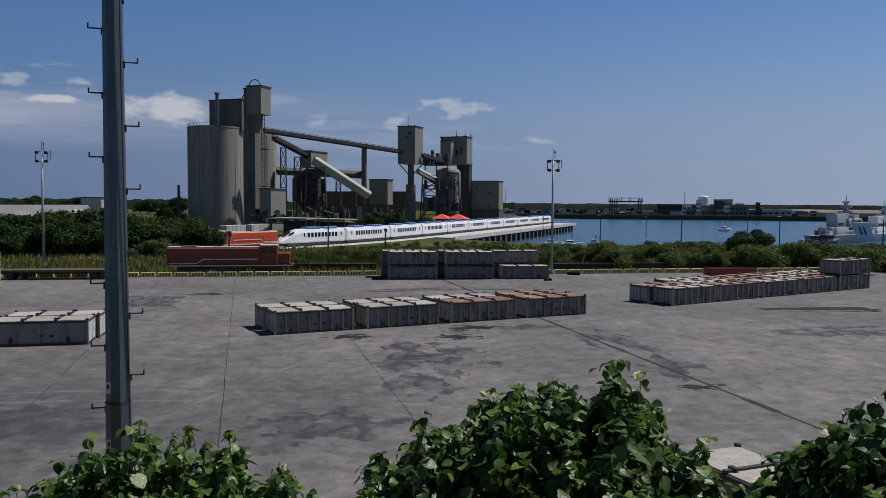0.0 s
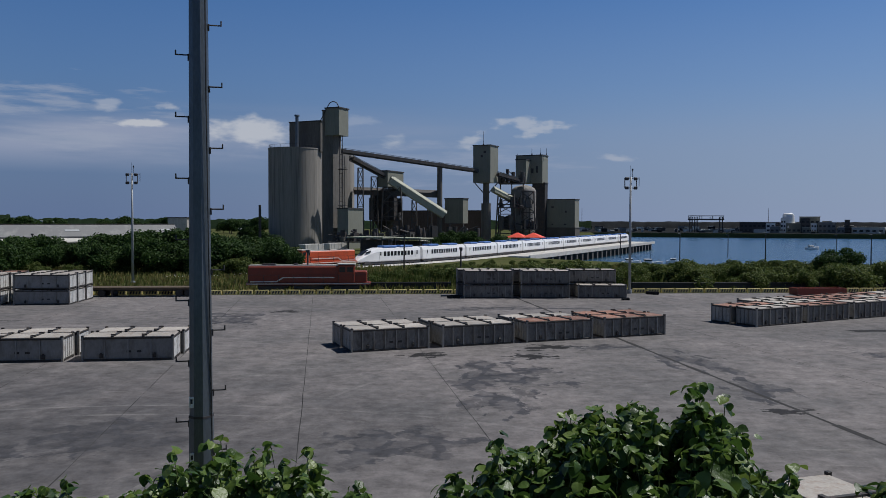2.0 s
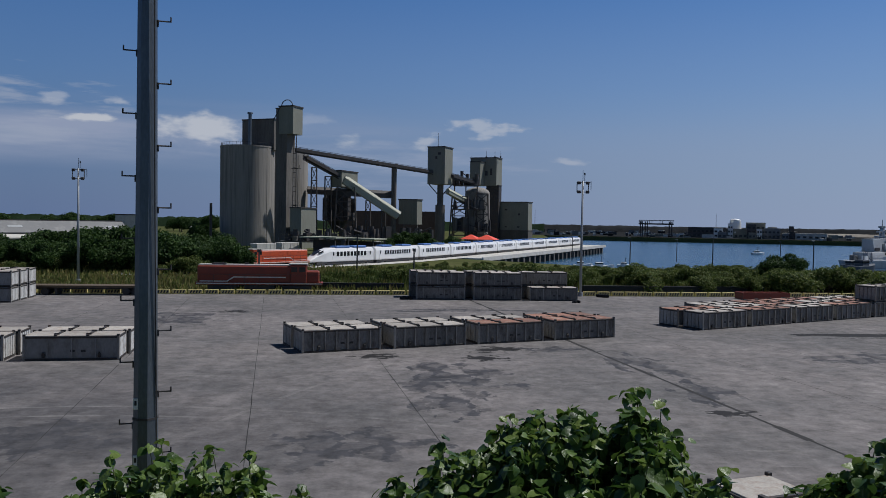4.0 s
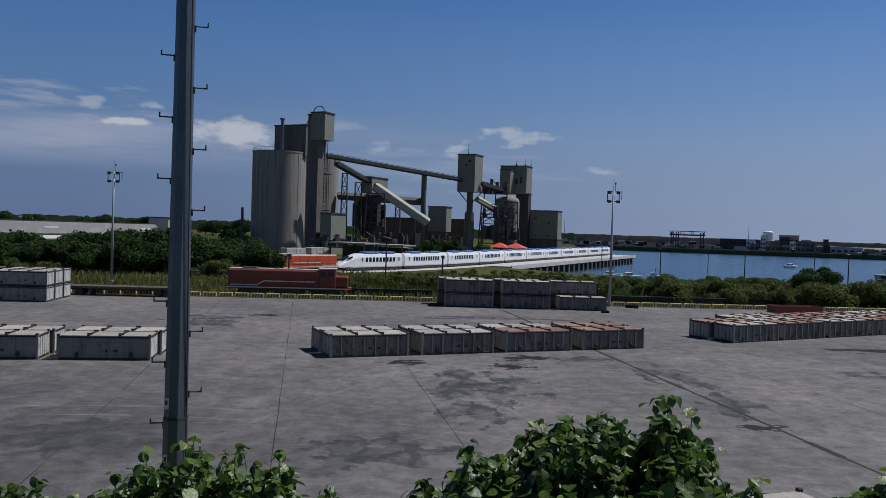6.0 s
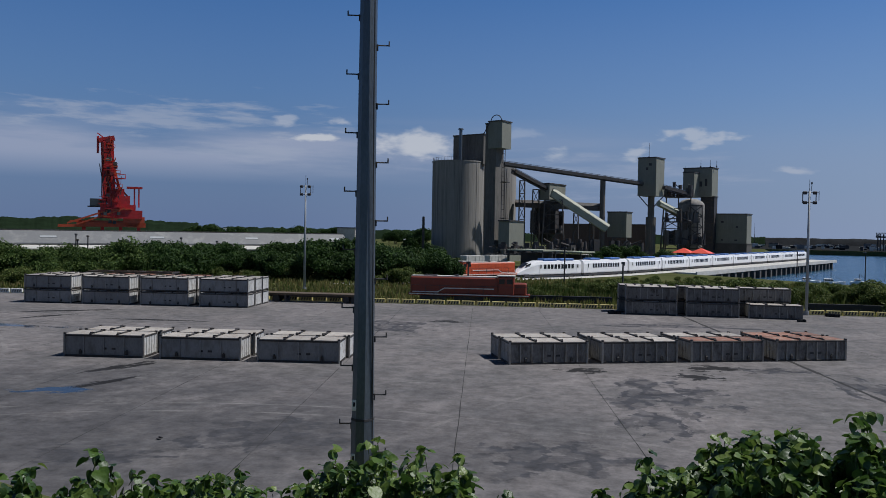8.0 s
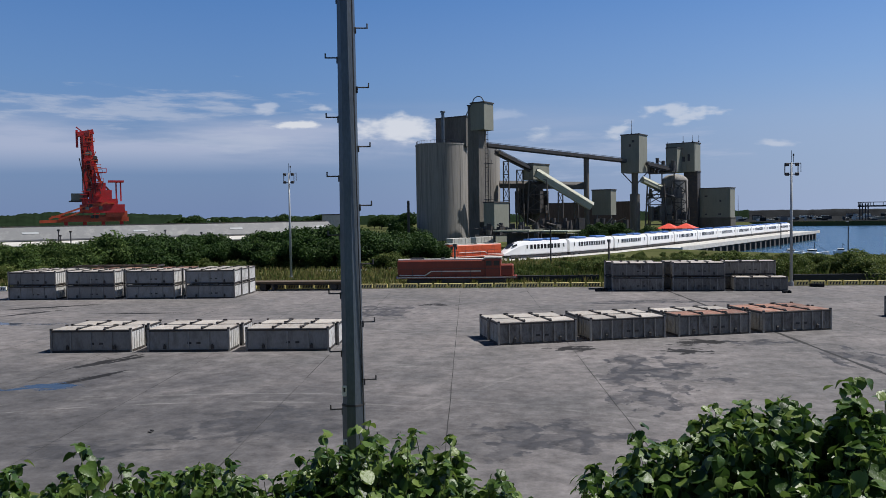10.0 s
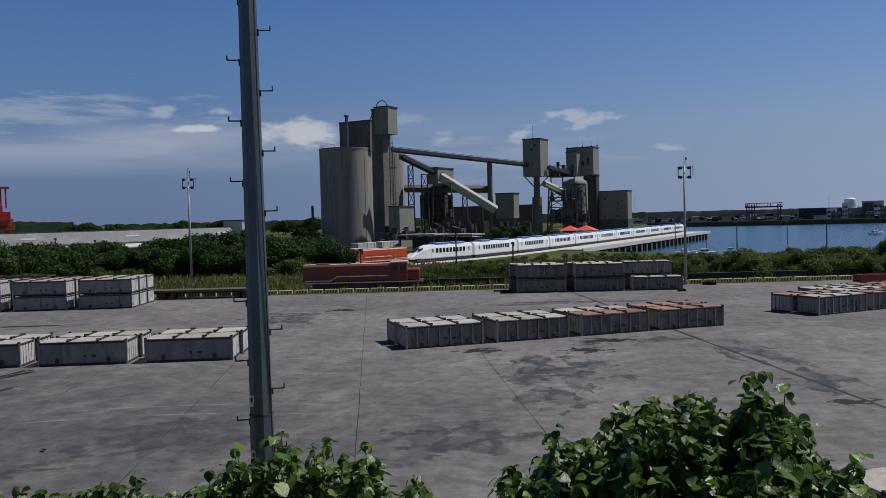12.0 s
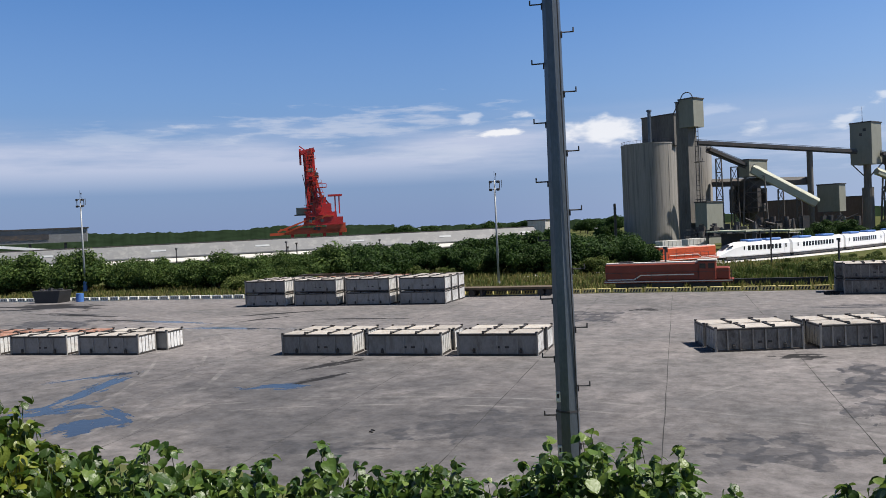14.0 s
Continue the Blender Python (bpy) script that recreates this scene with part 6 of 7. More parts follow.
def fishing_boat(az, dist, s, label, ang, paint=None):
    paint = paint or M_SHIPW
    t = thing("fishing_boat", label, "boat", Matrix.Translation(polar(az, dist, -3.4)) @ Matrix.Rotation(ang, 4, "Z"), "moored boats")
    bm = bmesh.new()
    hull(bm, 11 * s, 3.2 * s, 1.5 * s)
    part("hull", bm, paint, t)
    bm = bmesh.new()
    box(bm, -1.5 * s, 0, 2.2 * s, 3.4 * s, 2.2 * s, 1.7 * s)
    cab = part("cabin", bm, paint, t, bevel=0.1)
    bm = bmesh.new()
    box(bm, -1.5 * s, 0, 2.45 * s, 3.5 * s, 2.3 * s, 0.55 * s)
    part("window", bm, M_GLASS, cab)
    bm = bmesh.new()
    beam(bm, (-0.5 * s, 0, 3 * s), (-0.5 * s, 0, 6 * s), 0.14)
    beam(bm, (-0.5 * s, 0, 5.5 * s), (4.6 * s, 0, 2.0 * s), 0.06)
    part("mast", bm, M_DARK, t)


fishing_boat(25.2, 284, 1.2, "dark grey work boat moored before the patrol ship", 0.7, M_NAVY)
fishing_boat(24.6, 300, 0.9, "dark grey launch beside the patrol ship", 0.5, M_NAVY)
fishing_boat(7.7, 255, 0.55, "small white fishing boat moored by the pier", 0.2)
fishing_boat(9.0, 248, 0.63, "dark and white fishing boat moored by the pier", 0.1)
fishing_boat(10.6, 262, 0.50, "small white fishing boat moored by the pier", -0.1)
fishing_boat(19.0, 420, 0.66, "white fishing boat out on the harbour", 0.4)
# slim posts along the shore and behind the kerb
for az, d, top in ((10.85, 190, -0.85), (16.2, 186, -0.75), (22.3, 182, -0.80), (13.9, 230, -0.9), (20.35, 230, -0.85), (6.95, 215, -0.9), (28.2, 180, -0.9)):
    t = thing("shore_post", "slim dark lamp post on the shore", "post", Matrix.Translation(polar(az, d)), "shore posts")
    bm = bmesh.new()
    h = up(top, d)
    tube(bm, 0, 0, 0, h, 0.13 if d < 200 else 0.1, 0.1, 8)
    part("pole", bm, M_DARK, t)
    bm = bmesh.new()
    box(bm, -0.2, 0, h, 0.6, 0.2, 0.16)
    part("lamp_head", bm, M_GALV, t, bevel=0.03)
for az, d, top in ((-7.95, 158, -0.95), (-14.6, 112, -2.1), (-4.0, 128, -1.9), (-17.8, 280, 1.0), (-40.4, 195, -0.91), (-34.1, 195, -0.72), (-31.8, 195, -0.92), (-47.7, 195, -0.65), (-40.5, 195, -0.56), (-39.8, 195, -0.67)):
    t = thing("utility_post", "slim dark post beside the track", "post", Matrix.Translation(polar(az, d)), "track posts")
    bm = bmesh.new()
    tube(bm, 0, 0, 0, up(top, d), 0.15 if d < 200 else 0.5, 0.12 if d < 200 else 0.45, 8)
    part("pole", bm, M_DARK, t)
    bm = bmesh.new()
    box(bm, 0, 0, up(top, d) - 0.1, 0.5, 0.3, 0.35)
    part("head", bm, M_DARK, t)
# low things at the kerb
t = thing("flat_trailer", "low rusty flat trailer parked before the kerb", "trailer", Matrix.Translation((-47.0, 99.0, 0)) @ Matrix.Rotation(kang, 4, "Z"))
bm = bmesh.new()
box(bm, 0, 0, 1.05, 13.0, 2.4, 0.28)
part("bed", bm, M_BARK, t, bevel=0.03)
for x in (-4.6, 4.8, 5.9):
    for sy in (-1, 1):
        bm = bmesh.new()
        bmesh.ops.create_cone(bm, cap_ends=True, segments=16, radius1=0.45, radius2=0.45, depth=0.35, matrix=Matrix.Translation((x, sy * 0.95, 0.45)) @ Matrix.Rotation(math.pi / 2, 4, "X"))
        part("wheel", bm, M_BLACK, t)
bm = bmesh.new()
box(bm, 0, 0, 0.8, 12, 0.5, 0.3)
part("chassis", bm, M_DARK, t)
bm = bmesh.new()
box(bm, -3.4, 0, 0.5, 0.3, 1.8, 1.0)
part("landing_leg", bm, M_DARK, t)
t = thing("steel_tray", "open dark red steel tray beside the kerb", "tray", Matrix.Translation((39.3, 112.0, 0)) @ Matrix.Rotation(kang, 4, "Z"))
for x, y, lx, ly, nm in ((0, -1.1, 6.6, 0.1, "side"), (0, 1.1, 6.6, 0.1, "side"), (-3.25, 0, 0.1, 2.1, "end"), (3.25, 0, 0.1, 2.1, "end")):
    bm = bmesh.new()
    box(bm, x, y, 0.45, lx, ly, 0.9)
    part(nm, bm, M_REDLOCO, t)
bm = bmesh.new()
box(bm, 0, 0, 0.62, 6.3, 2.0, 0.1)
part("load", bm, M_PIER, t)
t = thing("cargo_grating", "flat dark steel grating lying on the stacked containers", "grating", Matrix.Translation((-68.5, 90.9, 3.66)) @ Matrix.Rotation(radians(11.4), 4, "Z"))
for y in (-1.05, 1.05):
    bm = bmesh.new()
    beam(bm, (-5.6, y, 0), (5.6, y, 0), 0.2, 0.24)
    part("side_beam", bm, M_BARK, t)
for k in range(6):
    bm = bmesh.new()
    beam(bm, (-5.5 + k * 2.2, -1.0, 0), (-5.5 + k * 2.2, 1.0, 0), 0.18, 0.2)
    part("cross_beam", bm, M_DARK, t)
for x, y in ((-22.6, 32.0), (-48.4, 39.9), (-22.5, 31.7), (7.8, 40.6)):
    t = thing("debris", "small dark scrap of debris on the concrete", "debris", Matrix.Translation((x, y, 0)) @ Matrix.Rotation(x, 4, "Z"), "scraps on the yard")
    bm = bmesh.new()
    box(bm, 0, 0, 0.03, 0.2, 0.08, 0.05)
    part("board", bm, M_BLACK, t, bevel=0.008)
    bm = bmesh.new()
    box(bm, 0.06, 0.05, 0.045, 0.1, 0.06, 0.05, 0.6)
    part("lump", bm, M_DARK, t, bevel=0.008)
t = thing("scrap_skip", "black scrap skip beside the kerb", "skip", Matrix.Translation((-123.5, 85.5, 0)) @ Matrix.Rotation(kang, 4, "Z"))
bm = bmesh.new()
vs = box(bm, 0, 0, 1.0, 6.0, 2.6, 2.0)
for v in vs:
    if v.co.z < 0.5:
        v.co.x *= 0.8
part("bin", bm, M_BLACK, t, bevel=0.05)
bm = bmesh.new()
for k in range(9):
    box(bm, -2.2 + k * 0.55, far.uniform(-0.6, 0.6), 2.0, 0.5, 0.6, far.uniform(0.2, 0.8), far.uniform(0, 1))
part("scrap", bm, M_DARK, t)
t = thing("blue_drum", "blue plastic drum beside the skip", "drum", Matrix.Translation((-118.5, 87.0, 0)))
bm = bmesh.new()
tube(bm, 0, 0, 0, 1.3, 0.6, 0.6, 16)
part("body", bm, M_BLUE, t)
bm = bmesh.new()
tube(bm, 0, 0, 1.3, 1.36, 0.62, 0.62, 16)
part("lid", bm, M_BLUE, t)
bm = bmesh.new()
tube(bm, -135.0, 100.4, 0.5, 2.4, 0.36, 0.36, 14)
solo("pole_band", bm, M_BLUE, "blue painted sleeve round the lamp post", "sleeve")
for x, y, s in ((17.5, 109.5, 0.7), (13.0, 101.2, 0.5), (-8.0, 101.2, 0.6)):
    t = thing("rubble_heap", "small heap of broken grey rubble", "rubble", Matrix.Translation((x, y, 0)))
    for k in range(9):
        bm = bmesh.new()
        box(bm, far.uniform(-1, 1) * s, far.uniform(-0.6, 0.6) * s, 0.28 * s, far.uniform(0.4, 1.0) * s, far.uniform(0.4, 0.8) * s, 0.55 * s, far.uniform(0, 3))
        part("lump", bm, M_ROCK, t, bevel=0.05)

# ---- plants behind the kerb ----
def crown_mesh(name, rx, ry, rz, leaves, size, seed, mat, lumps=9, zc=None):
    """Leaves in many small clumps over an uneven crown, open in places."""
    r = random.Random(seed)
    verts, faces = [], []
    zc = rz if zc is None else zc
    centres = []
    for _ in range(lumps):
        a, b2 = r.uniform(0, 6.283), r.uniform(-0.35, 1.0)
        k = r.uniform(0.35, 0.85)
        h = math.sqrt(max(0, 1 - b2 * b2))
        centres.append((math.cos(a) * h * rx * k, math.sin(a) * h * ry * k, zc + b2 * rz * k, r.uniform(0.28, 0.5)))
    for _ in range(leaves):
        cx, cy, cz, cr_ = r.choice(centres)
        u = Vector((r.gauss(0, 1), r.gauss(0, 1), r.gauss(0, 1))).normalized() * cr_ * r.uniform(0.55, 1.08)
        p = Vector((cx + u.x * rx, cy + u.y * ry, max(0.05, cz + u.z * rz)))
        n = (u.normalized() * 0.7 + Vector((r.uniform(-1, 1), r.uniform(-1, 1), r.uniform(-0.3, 1)))).normalized()
        a = n.orthogonal().normalized()
        a.rotate(Matrix.Rotation(r.uniform(0, 6.28), 3, n))
        b2 = n.cross(a)
        s = size * r.uniform(0.6, 1.3)
        i = len(verts)
        verts += [p - a * s, p + b2 * s * 0.55 + n * s * 0.15, p + a * s, p - b2 * s * 0.55 + n * s * 0.15]
        faces += [(i, i + 1, i + 2), (i, i + 2, i + 3)]
    me = bpy.data.meshes.new(name)
    me.from_pydata([v.to_tuple() for v in verts], [], faces)
    me.materials.append(mat)
    return me


def trunk_mesh(h, r, seed):
    q = random.Random(seed)
    bm = bmesh.new()
    tube(bm, 0, 0, 0, h, r, r * 0.6, 7)
    for k in range(4):
        a = q.uniform(0, 6.28)
        beam(bm, (0, 0, h * 0.7), (math.cos(a) * h * 0.55, math.sin(a) * h * 0.55, h * 1.35), r * 0.7)
    return mesh_of("trunk", bm, M_BARK)


TREES = []
for k in range(5):
    TREES.append((crown_mesh("crown", 3.7, 3.4, 2.7, 7000, 0.21, 20 + k, M_TREE, 16, 2.35), trunk_mesh(2.2, 0.2, k)))
PALE_TREES = []
for k in range(4):
    PALE_TREES.append((crown_mesh("crown", 3.3, 3.1, 2.7, 7000, 0.19, 60 + k, M_BANK, 22, 2.3), trunk_mesh(1.5, 0.18, k)))
SHRUBS = []
for k in range(5):
    SHRUBS.append((crown_mesh("foliage", 2.4, 2.0, 1.5, 4200, 0.125, 40 + k, M_SHRUB, 13, 1.0), trunk_mesh(0.7, 0.07, k + 9)))
pl = random.Random(77)


def plant(kind, x, y, s, group, z=0.0):
    crown, trunk = pl.choice((TREES if kind == "tree" else SHRUBS) if group != "trees on the bank" else PALE_TREES)
    lab = "dense dark green broadleaf tree behind the yard" if kind == "tree" else "bushy green wild shrub behind the kerb"
    t = thing("tree" if kind == "tree" else "shrub", lab, kind, Matrix.Translation((x, y, z)) @ Matrix.Rotation(pl.uniform(0, 6.28), 4, "Z") @ Matrix.Diagonal((s * pl.uniform(0.9, 1.15), s * pl.uniform(0.9, 1.15), s, 1)), group)
    part("crown" if kind == "tree" else "foliage", crown, None, t)
    part("trunk" if kind == "tree" else "stem", trunk, None, t)


def top_at(az, table):
    for (a0, v0), (a1, v1) in zip(table, table[1:]):
        if a0 <= az <= a1:
            return v0 + (v1 - v0) * (az - a0) / (a1 - a0)
    return table[0][1] if az < table[0][0] else table[-1][1]


def kerb_dist(az):
    """How far the kerb is in a direction."""
    r = polar(az, 1)
    d = KERB_B - KERB_A
    return cr2(KERB_A, d) / cr2(r, d)


TREETOP = [(-70, -0.6), (-58, -0.6), (-53.3, -0.55), (-51.2, -0.95), (-44, -1.05), (-40, -1.0), (-37, -0.85), (-33, -0.9), (-30, -1.1), (-27.9, -0.8), (-25, -0.4), (-20.4, -0.45), (-17.4, -0.85), (-16.2, -1.4), (-15.2, -2.0)]
az = -70.0
while az < -15.3:
    for rrow, dd in ((0, 150), (1, 160), (2, 170)):
        a2 = az + pl.uniform(-0.4, 0.4)
        near = min(1.0, max(0.0, (-33 - az) / 7))
        d = kerb_dist(az) + (rrow * 9) + 46 - 20 * near + pl.uniform(-3, 3)
        h = up(top_at(a2, TREETOP), d) * pl.uniform(0.78, 1.08)
        if rrow == 0 and az > -36:
            h *= 0.9
        p = polar(a2, d)
        plant("tree", p.x, p.y, max(0.5, h / 5.6), "trees behind the yard" if az > -36 else "trees on the bank")
    az += 1.55
az = -62.0
while az < -36:
    for back in ((17, 21) if az > -44 else (25, 29)):
        if abs(az + 53.4) < 1.4:
            continue
        kd = kerb_dist(az) + back + pl.uniform(0, 5)
        p = polar(az + pl.uniform(-0.5, 0.5), kd)
        plant("shrub", p.x, p.y, pl.uniform(0.8, 1.3), "shrubs behind the kerb")
    az += 1.3
az = -36.0
while az < -15.6:
    p = polar(az + pl.uniform(-0.5, 0.5), kerb_dist(az) + 38 + pl.uniform(0, 7))
    plant("shrub", p.x, p.y, pl.uniform(0.7, 1.25), "shrubs before the trees")
    az += 1.0
RTOP = [(-13, -3.9), (-11, -3.5), (-9.5, -3.3), (-7, -3.15), (-5, -2.85), (0, -2.65), (5, -2.6), (8, -2.68), (12, -2.6), (16, -2.38), (19, -2.35), (22, -2.4), (30, -2.25)]
az = -13.0
while az < 34:
    for rrow, dd in ((0, 126), (1, 136), (2, 148), (3, 160), (4, 174), (5, 186)):
        if rrow == 5 and not -3 < az < 5:
            continue
        if az < 0 and rrow > (1 if az < -9 else 3 if az < -3 else 5):
            continue
        a2 = az + pl.uniform(-0.5, 0.5)
        d = dd + pl.uniform(-5, 5) + max(0, az) * 0.25
        h = up(top_at(a2, RTOP), d) * pl.uniform(0.55, 1.12)
        p = polar(a2, d)
        plant("shrub", p.x, p.y, max(0.35, h / 2.7), "shrubs behind the kerb")
    az += 1.25
p = polar(20.8, 165)
plant("tree", p.x, p.y, 0.95, "trees behind the yard")
p = polar(19.9, 160)
plant("tree", p.x, p.y, 0.75, "trees behind the yard")
for az, d, s in ((-4.6, 262, 1.25), (-3.2, 264, 1.2), (-1.4, 272, 1.0), (-5.8, 260, 0.9), (-18.3, 300, 1.6)):
    p = polar(az, d)
    plant("tree", p.x, p.y, s, "trees by the works")
# trees on the skyline behind the long shed
for k in range(26):
    az = pl.uniform(-34, -17.6) if k < 20 else pl.uniform(-22, -17.6)
    d = pl.uniform(560, 640)
    p = polar(az, d)
    plant("tree", p.x, p.y, up(pl.uniform(-0.1, 0.25), d) / 5.4, "trees on the skyline")
# grass between kerb and tracks
gr = random.Random(12)
verts, faces = [], []
for _ in range(26000):
    x = gr.uniform(-150, 110)
    y0 = kerb_at(x).y
    y = y0 + 1.2 + 62 * gr.random() ** 1.6
    if abs((Vector((x, y, 0)) - pn).dot(n_k)) < 1.6:
        continue
    h = gr.uniform(0.25, 0.95) * (1.0 if y - y0 > 3 else 0.6)
    for _ in range(3):
        a = gr.uniform(0, 6.28)
        w = gr.uniform(0.08, 0.2)
        i = len(verts)
        bx, by = x + gr.uniform(-0.4, 0.4), y + gr.uniform(-0.4, 0.4)
        verts += [(bx - math.cos(a) * w, by - math.sin(a) * w, -0.03), (bx + math.cos(a) * w, by + math.sin(a) * w, -0.03), (bx + gr.uniform(-0.3, 0.3), by + gr.uniform(-0.3, 0.3), h)]
        faces.append((i, i + 1, i + 2))
me = bpy.data.meshes.new("wild_grass")
me.from_pydata(verts, [], faces)
me.materials.append(M_GRASS)
tagged(new("wild_grass", me), "dry and green wild grass behind the kerb", "grass", kind="stuff")

t = thing("low_wall", "low dark stone wall behind the kerb", "wall", kind="structure")
for x0, x1 in ((17, 44), (48, 62), (66, 95), (-32, -8)):
    bm = bmesh.new()
    a, c = kerb_at(x0), kerb_at(x1)
    off = n_k * (6.5 if x0 > 0 else 8.5)
    beam(bm, a + off + Vector((0, 0, 0.45)), c + off + Vector((0, 0, 0.45)), 0.6, 0.95)
    part("wall_run", bm, M_BLACK, t)
verts, faces = [], []
for _ in range(900):
    x = gr.uniform(12, 110) if gr.random() < 0.8 else gr.uniform(-34, -6)
    p = kerb_at(x) + n_k * (9 + 30 * gr.random() ** 1.5)
    h = gr.uniform(1.0, 2.6)
    for _ in range(4):
        w = gr.uniform(0.05, 0.12)
        i = len(verts)
        bx, by = p.x + gr.uniform(-0.5, 0.5), p.y + gr.uniform(-0.5, 0.5)
        verts += [(bx - w, by, -0.03), (bx + w, by, -0.03), (bx + gr.uniform(-0.6, 0.6), by + gr.uniform(-0.5, 0.5), h)]
        faces.append((i, i + 1, i + 2))
me = bpy.data.meshes.new("tall_reeds")
me.from_pydata(verts, [], faces)
me.materials.append(M_SHRUB)
tagged(new("tall_reeds", me), "tall green reeds among the shrubs", "reeds", kind="stuff")

# ---- bank and leafy shrubs before the camera ----
bank = bmesh.new()
prof = [(-40, 8.0), (2.6, 8.0), (6.0, 7.0), (9.0, 3.5), (13.0, -0.02)]
rings = [[bank.verts.new((x, y, z + (0.25 * math.sin(x * 0.7 + y) if 2 < y < 12 else 0))) for y, z in prof] for x in range(-60, 61, 3)]
for a, c in zip(rings, rings[1:]):
    for i in range(len(a) - 1):
        bank.faces.new((a[i], c[i], c[i + 1], a[i + 1]))
bmesh.ops.recalc_face_normals(bank, faces=bank.faces[:])
solo("bank", bank, M_EARTH, "overgrown earth bank below the viewpoint", "bank", kind="structure")


def leaf_shape(seed, round_leaf=False):
    """A heart-shaped leaf with a folded midrib and a drooping tip, one metre long."""
    r = random.Random(seed)
    bm = bmesh.new()
    prof = [(0.0, 0.14), (0.10, 0.40), (0.30, 0.52), (0.55, 0.49), (0.80, 0.29), (1.0, 0.0)] if not round_leaf else [(0, 0.08), (0.12, 0.3), (0.35, 0.42), (0.6, 0.42), (0.85, 0.28), (1.0, 0.0)]
    fold, droop = r.uniform(0.1, 0.35), r.uniform(0.1, 0.45)
    mid, left, right = [], [], []
    for x, w in prof:
        z = -droop * x * x
        mid.append(bm.verts.new((x, 0, z)))
        if w > 0:
            zz = z + w * fold + r.uniform(-0.03, 0.03)
            off = -0.09 if x == 0 else 0
            left.append(bm.verts.new((x + off, w * 0.95, zz)))
            right.append(bm.verts.new((x + off, -w * 0.95, zz)))
    for side in (left, right):
        for i in range(len(side) - 1):
            bm.faces.new((mid[i], mid[i + 1], side[i + 1], side[i]))
        bm.faces.new((mid[-2], mid[-1], side[-1]))
    bmesh.ops.recalc_face_normals(bm, faces=bm.faces[:])
    return bm


# the outline of each bush against the yard: bearing and dip in degrees
TOP_ROUND = [(-70.0, -8.6), (-62.0, -9.2), (-58.5, -9.5), (-57.9, -9.6), (-56.9, -10.6), (-56.3, -11.1), (-55.4, -12.4), (-55.0, -12.8), (-54.1, -11.8)]
TOP_LOW = [(-56.9, -10.6), (-56.3, -11.1), (-55.4, -12.4), (-55.0, -12.8), (-54.1, -11.8), (-53.2, -13.3), (-52.0, -13.0), (-50.9, -13.2), (-49.1, -13.2), (-48.1, -13.4), (-46.9, -14.4), (-45.9, -14.5), (-45.1, -14.8), (-44.6, -15.4), (-43.5, -13.6), (-42.8, -16.0), (-41.9, -16.8), (-40.6, -15.2), (-39.3, -14.2), (-38.2, -14.1), (-37.6, -16.2), (-36.9, -15.1), (-35.6, -15.8), (-34.8, -15.0), (-32.5, -14.6), (-31.7, -15.6), (-29.6, -14.9), (-28.2, -16.8), (-27.3, -18.0), (-26.2, -17.9)]
TOP_POLE = [(-28.0, -17.6), (-25.7, -16.5), (-24.9, -16.3), (-23.9, -14.7), (-22.6, -15.0), (-20.7, -14.0), (-19.5, -15.6), (-18.0, -14.4), (-16.9, -15.4), (-16.3, -16.0), (-14.7, -14.9), (-13.9, -16.6), (-13.2, -17.9), (-12.1, -17.8), (-11.1, -16.7), (-10.3, -18.6), (-9.3, -18.9)]
TOP_LARGE = [(-6.0, -19.5), (-5.0, -17.7), (-4.1, -17.6), (-3.2, -16.9), (-2.6, -16.0), (-1.5, -14.5), (-0.8, -15.8), (-0.1, -15.2), (1.5, -13.8), (2.2, -14.3), (3.2, -12.7), (4.0, -12.5), (4.9, -11.5), (5.8, -12.5), (6.8, -12.4), (7.7, -11.0), (8.9, -12.1), (10.0, -12.5), (10.7, -11.5), (11.5, -10.8), (12.6, -11.7), (13.5, -11.7), (14.0, -13.0), (14.6, -14.2), (15.7, -15.3), (16.3, -16.2), (17.2, -15.8), (18.1, -16.7), (18.6, -18.0), (19.5, -20.0)]
TOP_EDGE = [(19.5, -18.5), (22, -16.0), (23.4, -14.4), (25.5, -13.0), (27.8, -11.8), (31, -11.0), (36, -10.6)]


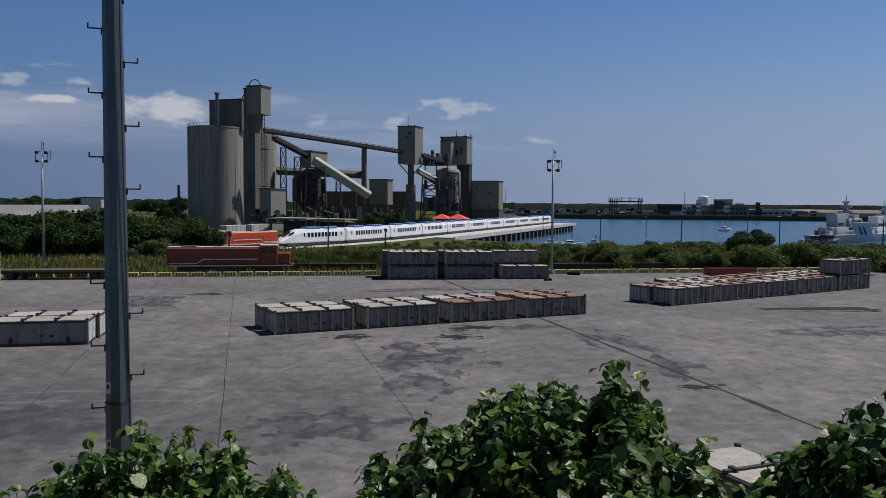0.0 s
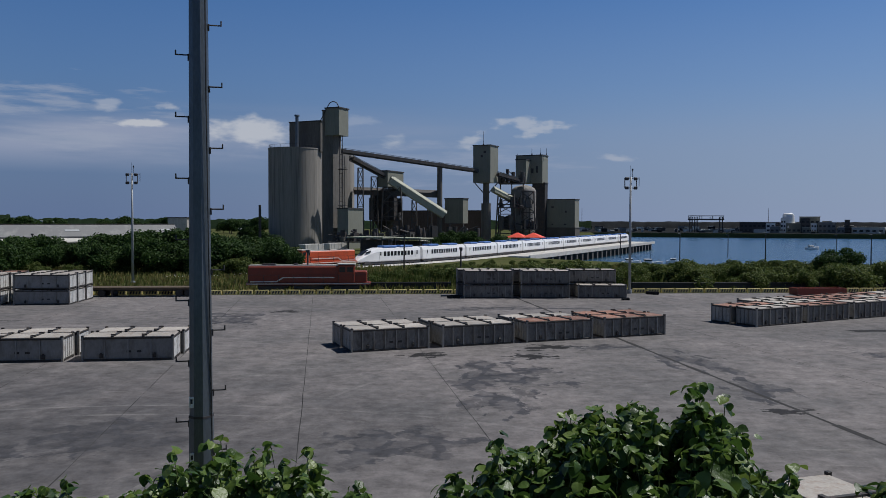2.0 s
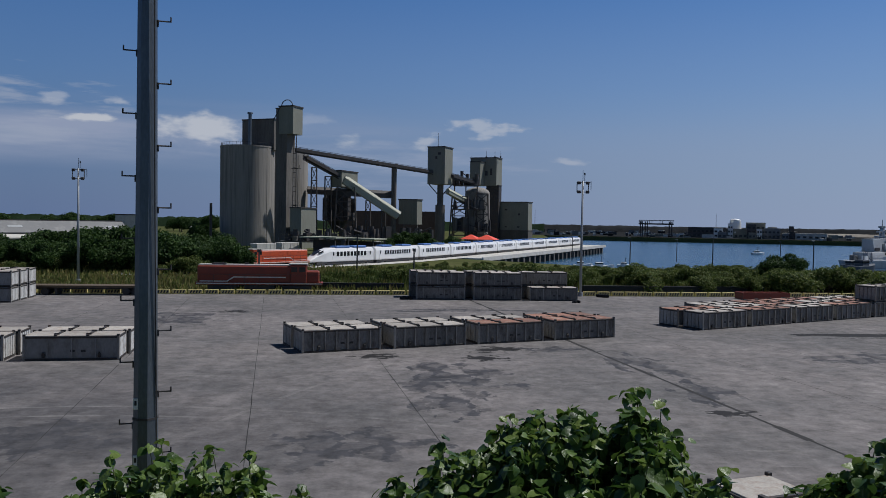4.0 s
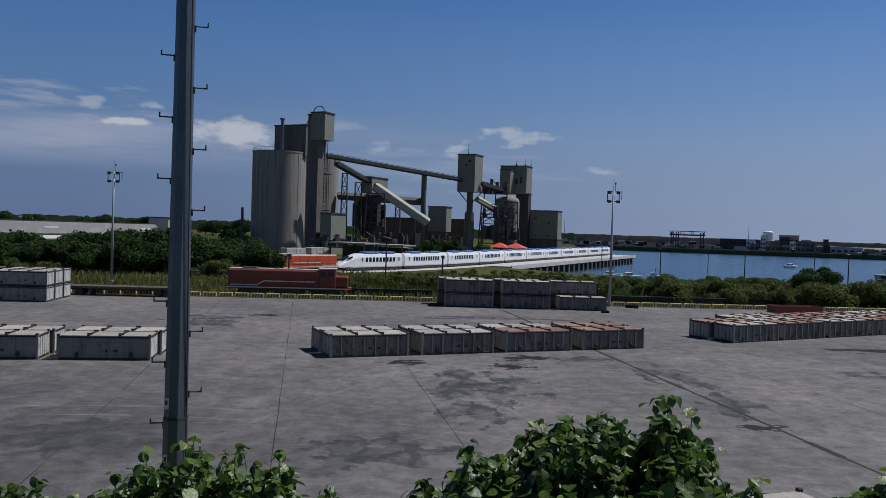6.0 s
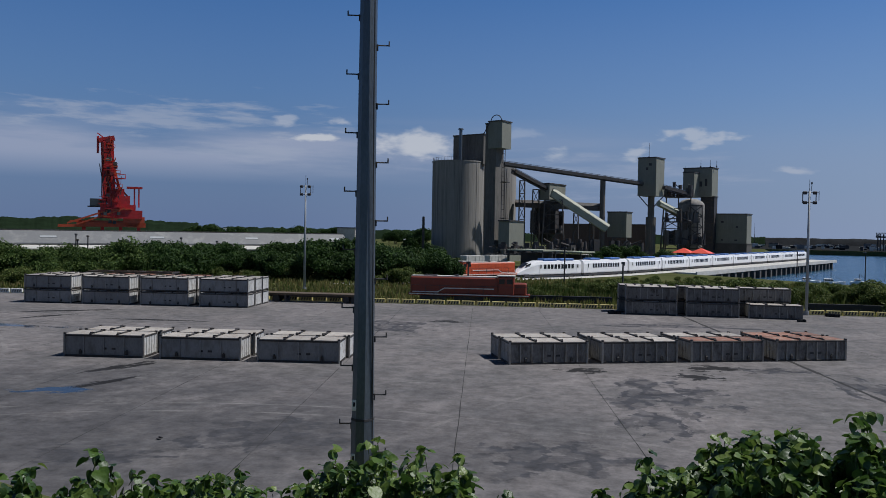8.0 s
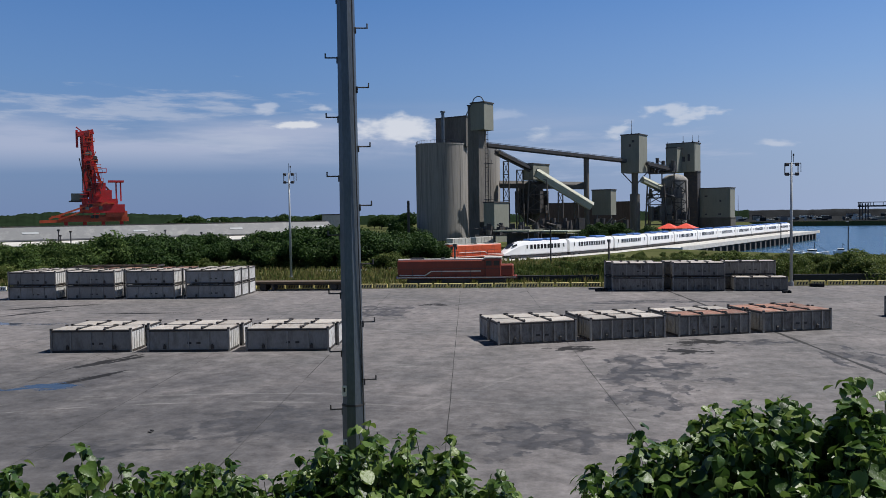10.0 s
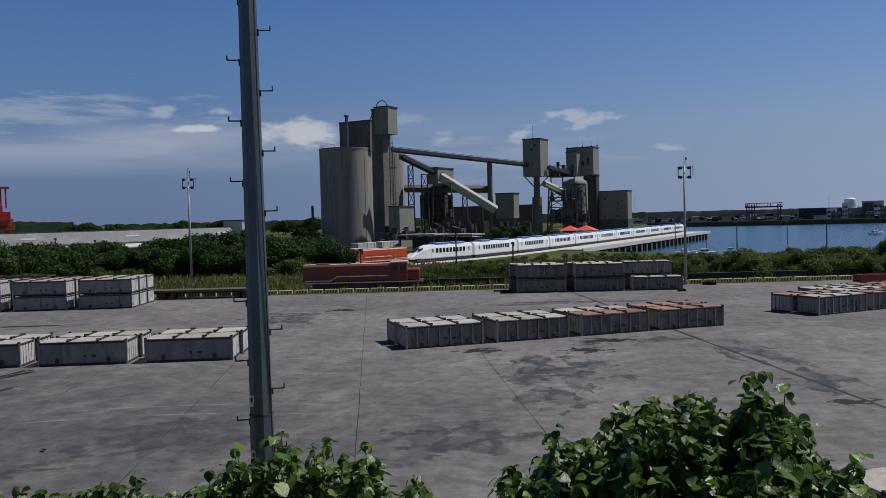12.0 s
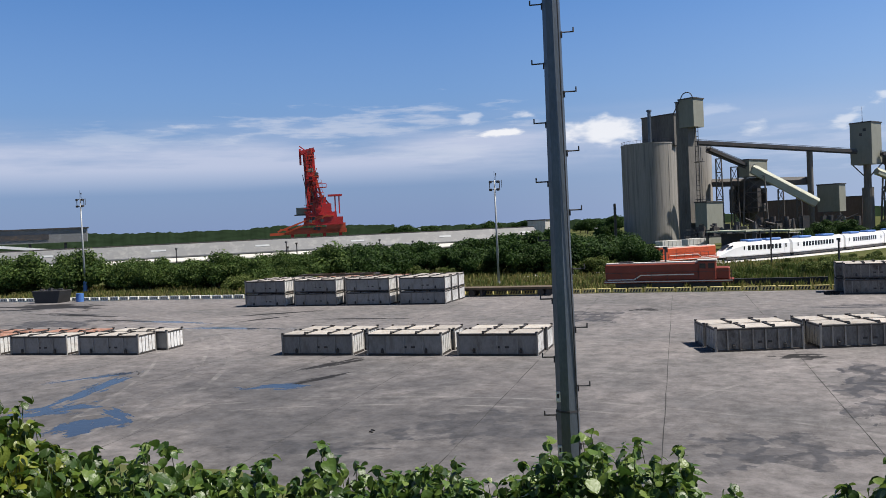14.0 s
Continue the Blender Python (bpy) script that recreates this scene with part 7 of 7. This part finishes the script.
def leafy_bush(topline, az0, az1, dist, shoots, size, label, mat, seed, round_leaf=False, singles=150, ragged=0.5):
    r = random.Random(seed)
    c0 = polar((az0 + az1) / 2, dist + 0.5, 6.0)
    t = thing("leafy_bush", label, "bush", Matrix.Translation(c0))
    shapes = [mesh_of("leaf", leaf_shape(seed * 10 + k, round_leaf), mat, smooth=True) for k in range(5)]
    coords = []
    for me in shapes:
        coords.append(([v.co.copy() for v in me.vertices], [tuple(p.vertices) for p in me.polygons]))
    stems = bmesh.new()
    verts, faces, made = [], [], 0
    places = []
    for k in range(shoots):
        az = r.uniform(az0, az1)
        d = dist - 1.35 + 2.2 * r.random()
        el = top_at(az, topline) - 0.95 + ragged * (noise.noise((az * 0.55, seed * 3.7, 0)) - 0.3) * 1.2 + ragged * 0.9 * noise.noise((az * 1.9, seed, 4.0))
        fall = max(0.0, dist - d)
        tip = polar(az, d, EYE + max(d, dist) * math.tan(radians(el)) - fall * 0.62 - (r.random() ** 2.0) * 0.28)
        tip.z -= 0.07 * ragged
        proud = r.random() < 0.24
        if proud:
            tip.z += r.uniform(0.03, 0.15) + 0.06 * ragged
        lean = Vector((r.uniform(-0.22, 0.22), r.uniform(-0.25, 0.2), -1)).normalized()
        length = r.uniform(0.28, 0.6) + (0.25 if d > dist else 0)
        foot = tip + lean * length
        beam(stems, foot, tip + lean * 0.03, 0.006, seg=5)
        n = int(length / (0.065 if proud else 0.055))
        a = r.uniform(0, 6.28)
        for i in range(4):
            b2 = a + i * 1.57 + r.uniform(-0.5, 0.5)
            m = Matrix.Translation(tip + Vector((0, 0, r.uniform(-0.03, 0.03)))) @ Matrix.Rotation(b2, 4, "Z") @ Matrix.Rotation(r.uniform(-0.5, 1.35), 4, "Y") @ Matrix.Rotation(r.uniform(-0.8, 0.8), 4, "X") @ Matrix.Scale(size * r.uniform(0.4, 0.8), 4)
            places.append((d + r.random() * 0.2, m))
        for i in range(n):
            p = tip.lerp(foot, i / n)
            a += 2.4 + r.uniform(-0.5, 0.5)
            s = size * 1.08 * (0.45 + 0.55 * min(1, (i + 0.6) / 3.5)) * r.uniform(0.75, 1.2)
            out = Vector((math.cos(a), math.sin(a), r.uniform(-0.5, 0.5)))
            stalk = p + out * r.uniform(0.02, 0.06)
            pitch = r.uniform(-0.2, 1.35)
            m = Matrix.Translation(stalk) @ Matrix.Rotation(a, 4, "Z") @ Matrix.Rotation(pitch, 4, "Y") @ Matrix.Rotation(r.uniform(-0.6, 0.6), 4, "X") @ Matrix.Scale(s, 4)
            places.append((d - (tip.z - p.z) * 0 + r.random() * 0.2 + i * 0.03, m))
    places.sort(key=lambda q: q[0])
    inv = Matrix.Translation(-c0)
    for q, (key, m) in enumerate(places):
        w = q % 5
        if q < singles:
            ob = part("leaf", shapes[w], None, t)
            ob.matrix_basis = inv @ m
        else:
            vs, fs = coords[w]
            i0 = len(verts)
            mm = inv @ m
            verts += [(mm @ v).to_tuple() for v in vs]
            faces += [tuple(i0 + j for j in f) for f in fs]
    me = bpy.data.meshes.new("foliage")
    me.from_pydata(verts, [], faces)
    me.materials.append(mat)
    me.polygons.foreach_set("use_smooth", [True] * len(me.polygons))
    tagged(part("foliage", me, None, t), kind="stuff")
    bmesh.ops.transform(stems, matrix=inv, verts=stems.verts[:])
    tagged(part("stem", stems, M_STEM, t), kind="stuff")


M_STEM = material("green_stem", (0.10, 0.12, 0.04), 0.6, 0, 0.2, 5)
M_ROUND = leaf_material("yellow_green_leaf", [(0.025, 0.055, 0.008), (0.045, 0.09, 0.012), (0.09, 0.14, 0.018), (0.24, 0.25, 0.03)], 0.42, 0.5, 0.3, 0.008)
leafy_bush(TOP_ROUND, -70, -55.2, 5.6, 520, 0.10, "bush of thick rounded yellow-green leaves", M_ROUND, 1, True, 250)
leafy_bush(TOP_LOW, -55.5, -26.6, 5.8, 470, 0.105, "low leafy bush of drooping pale green shoots", M_VINE, 2, singles=260, ragged=0.6)
leafy_bush(TOP_POLE, -26.8, -9.0, 5.8, 470, 0.108, "leafy bush of glossy heart-shaped leaves", M_VINE, 3, singles=260, ragged=0.5)
leafy_bush(TOP_LARGE, -6.0, 19.0, 4.8, 900, 0.106, "large rounded bush of glossy heart-shaped leaves", M_VINE, 4, singles=300, ragged=0.35)
leafy_bush(TOP_EDGE, 19.5, 37, 4.8, 560, 0.106, "leafy bush of glossy dark green leaves", M_VINE, 5, singles=250)
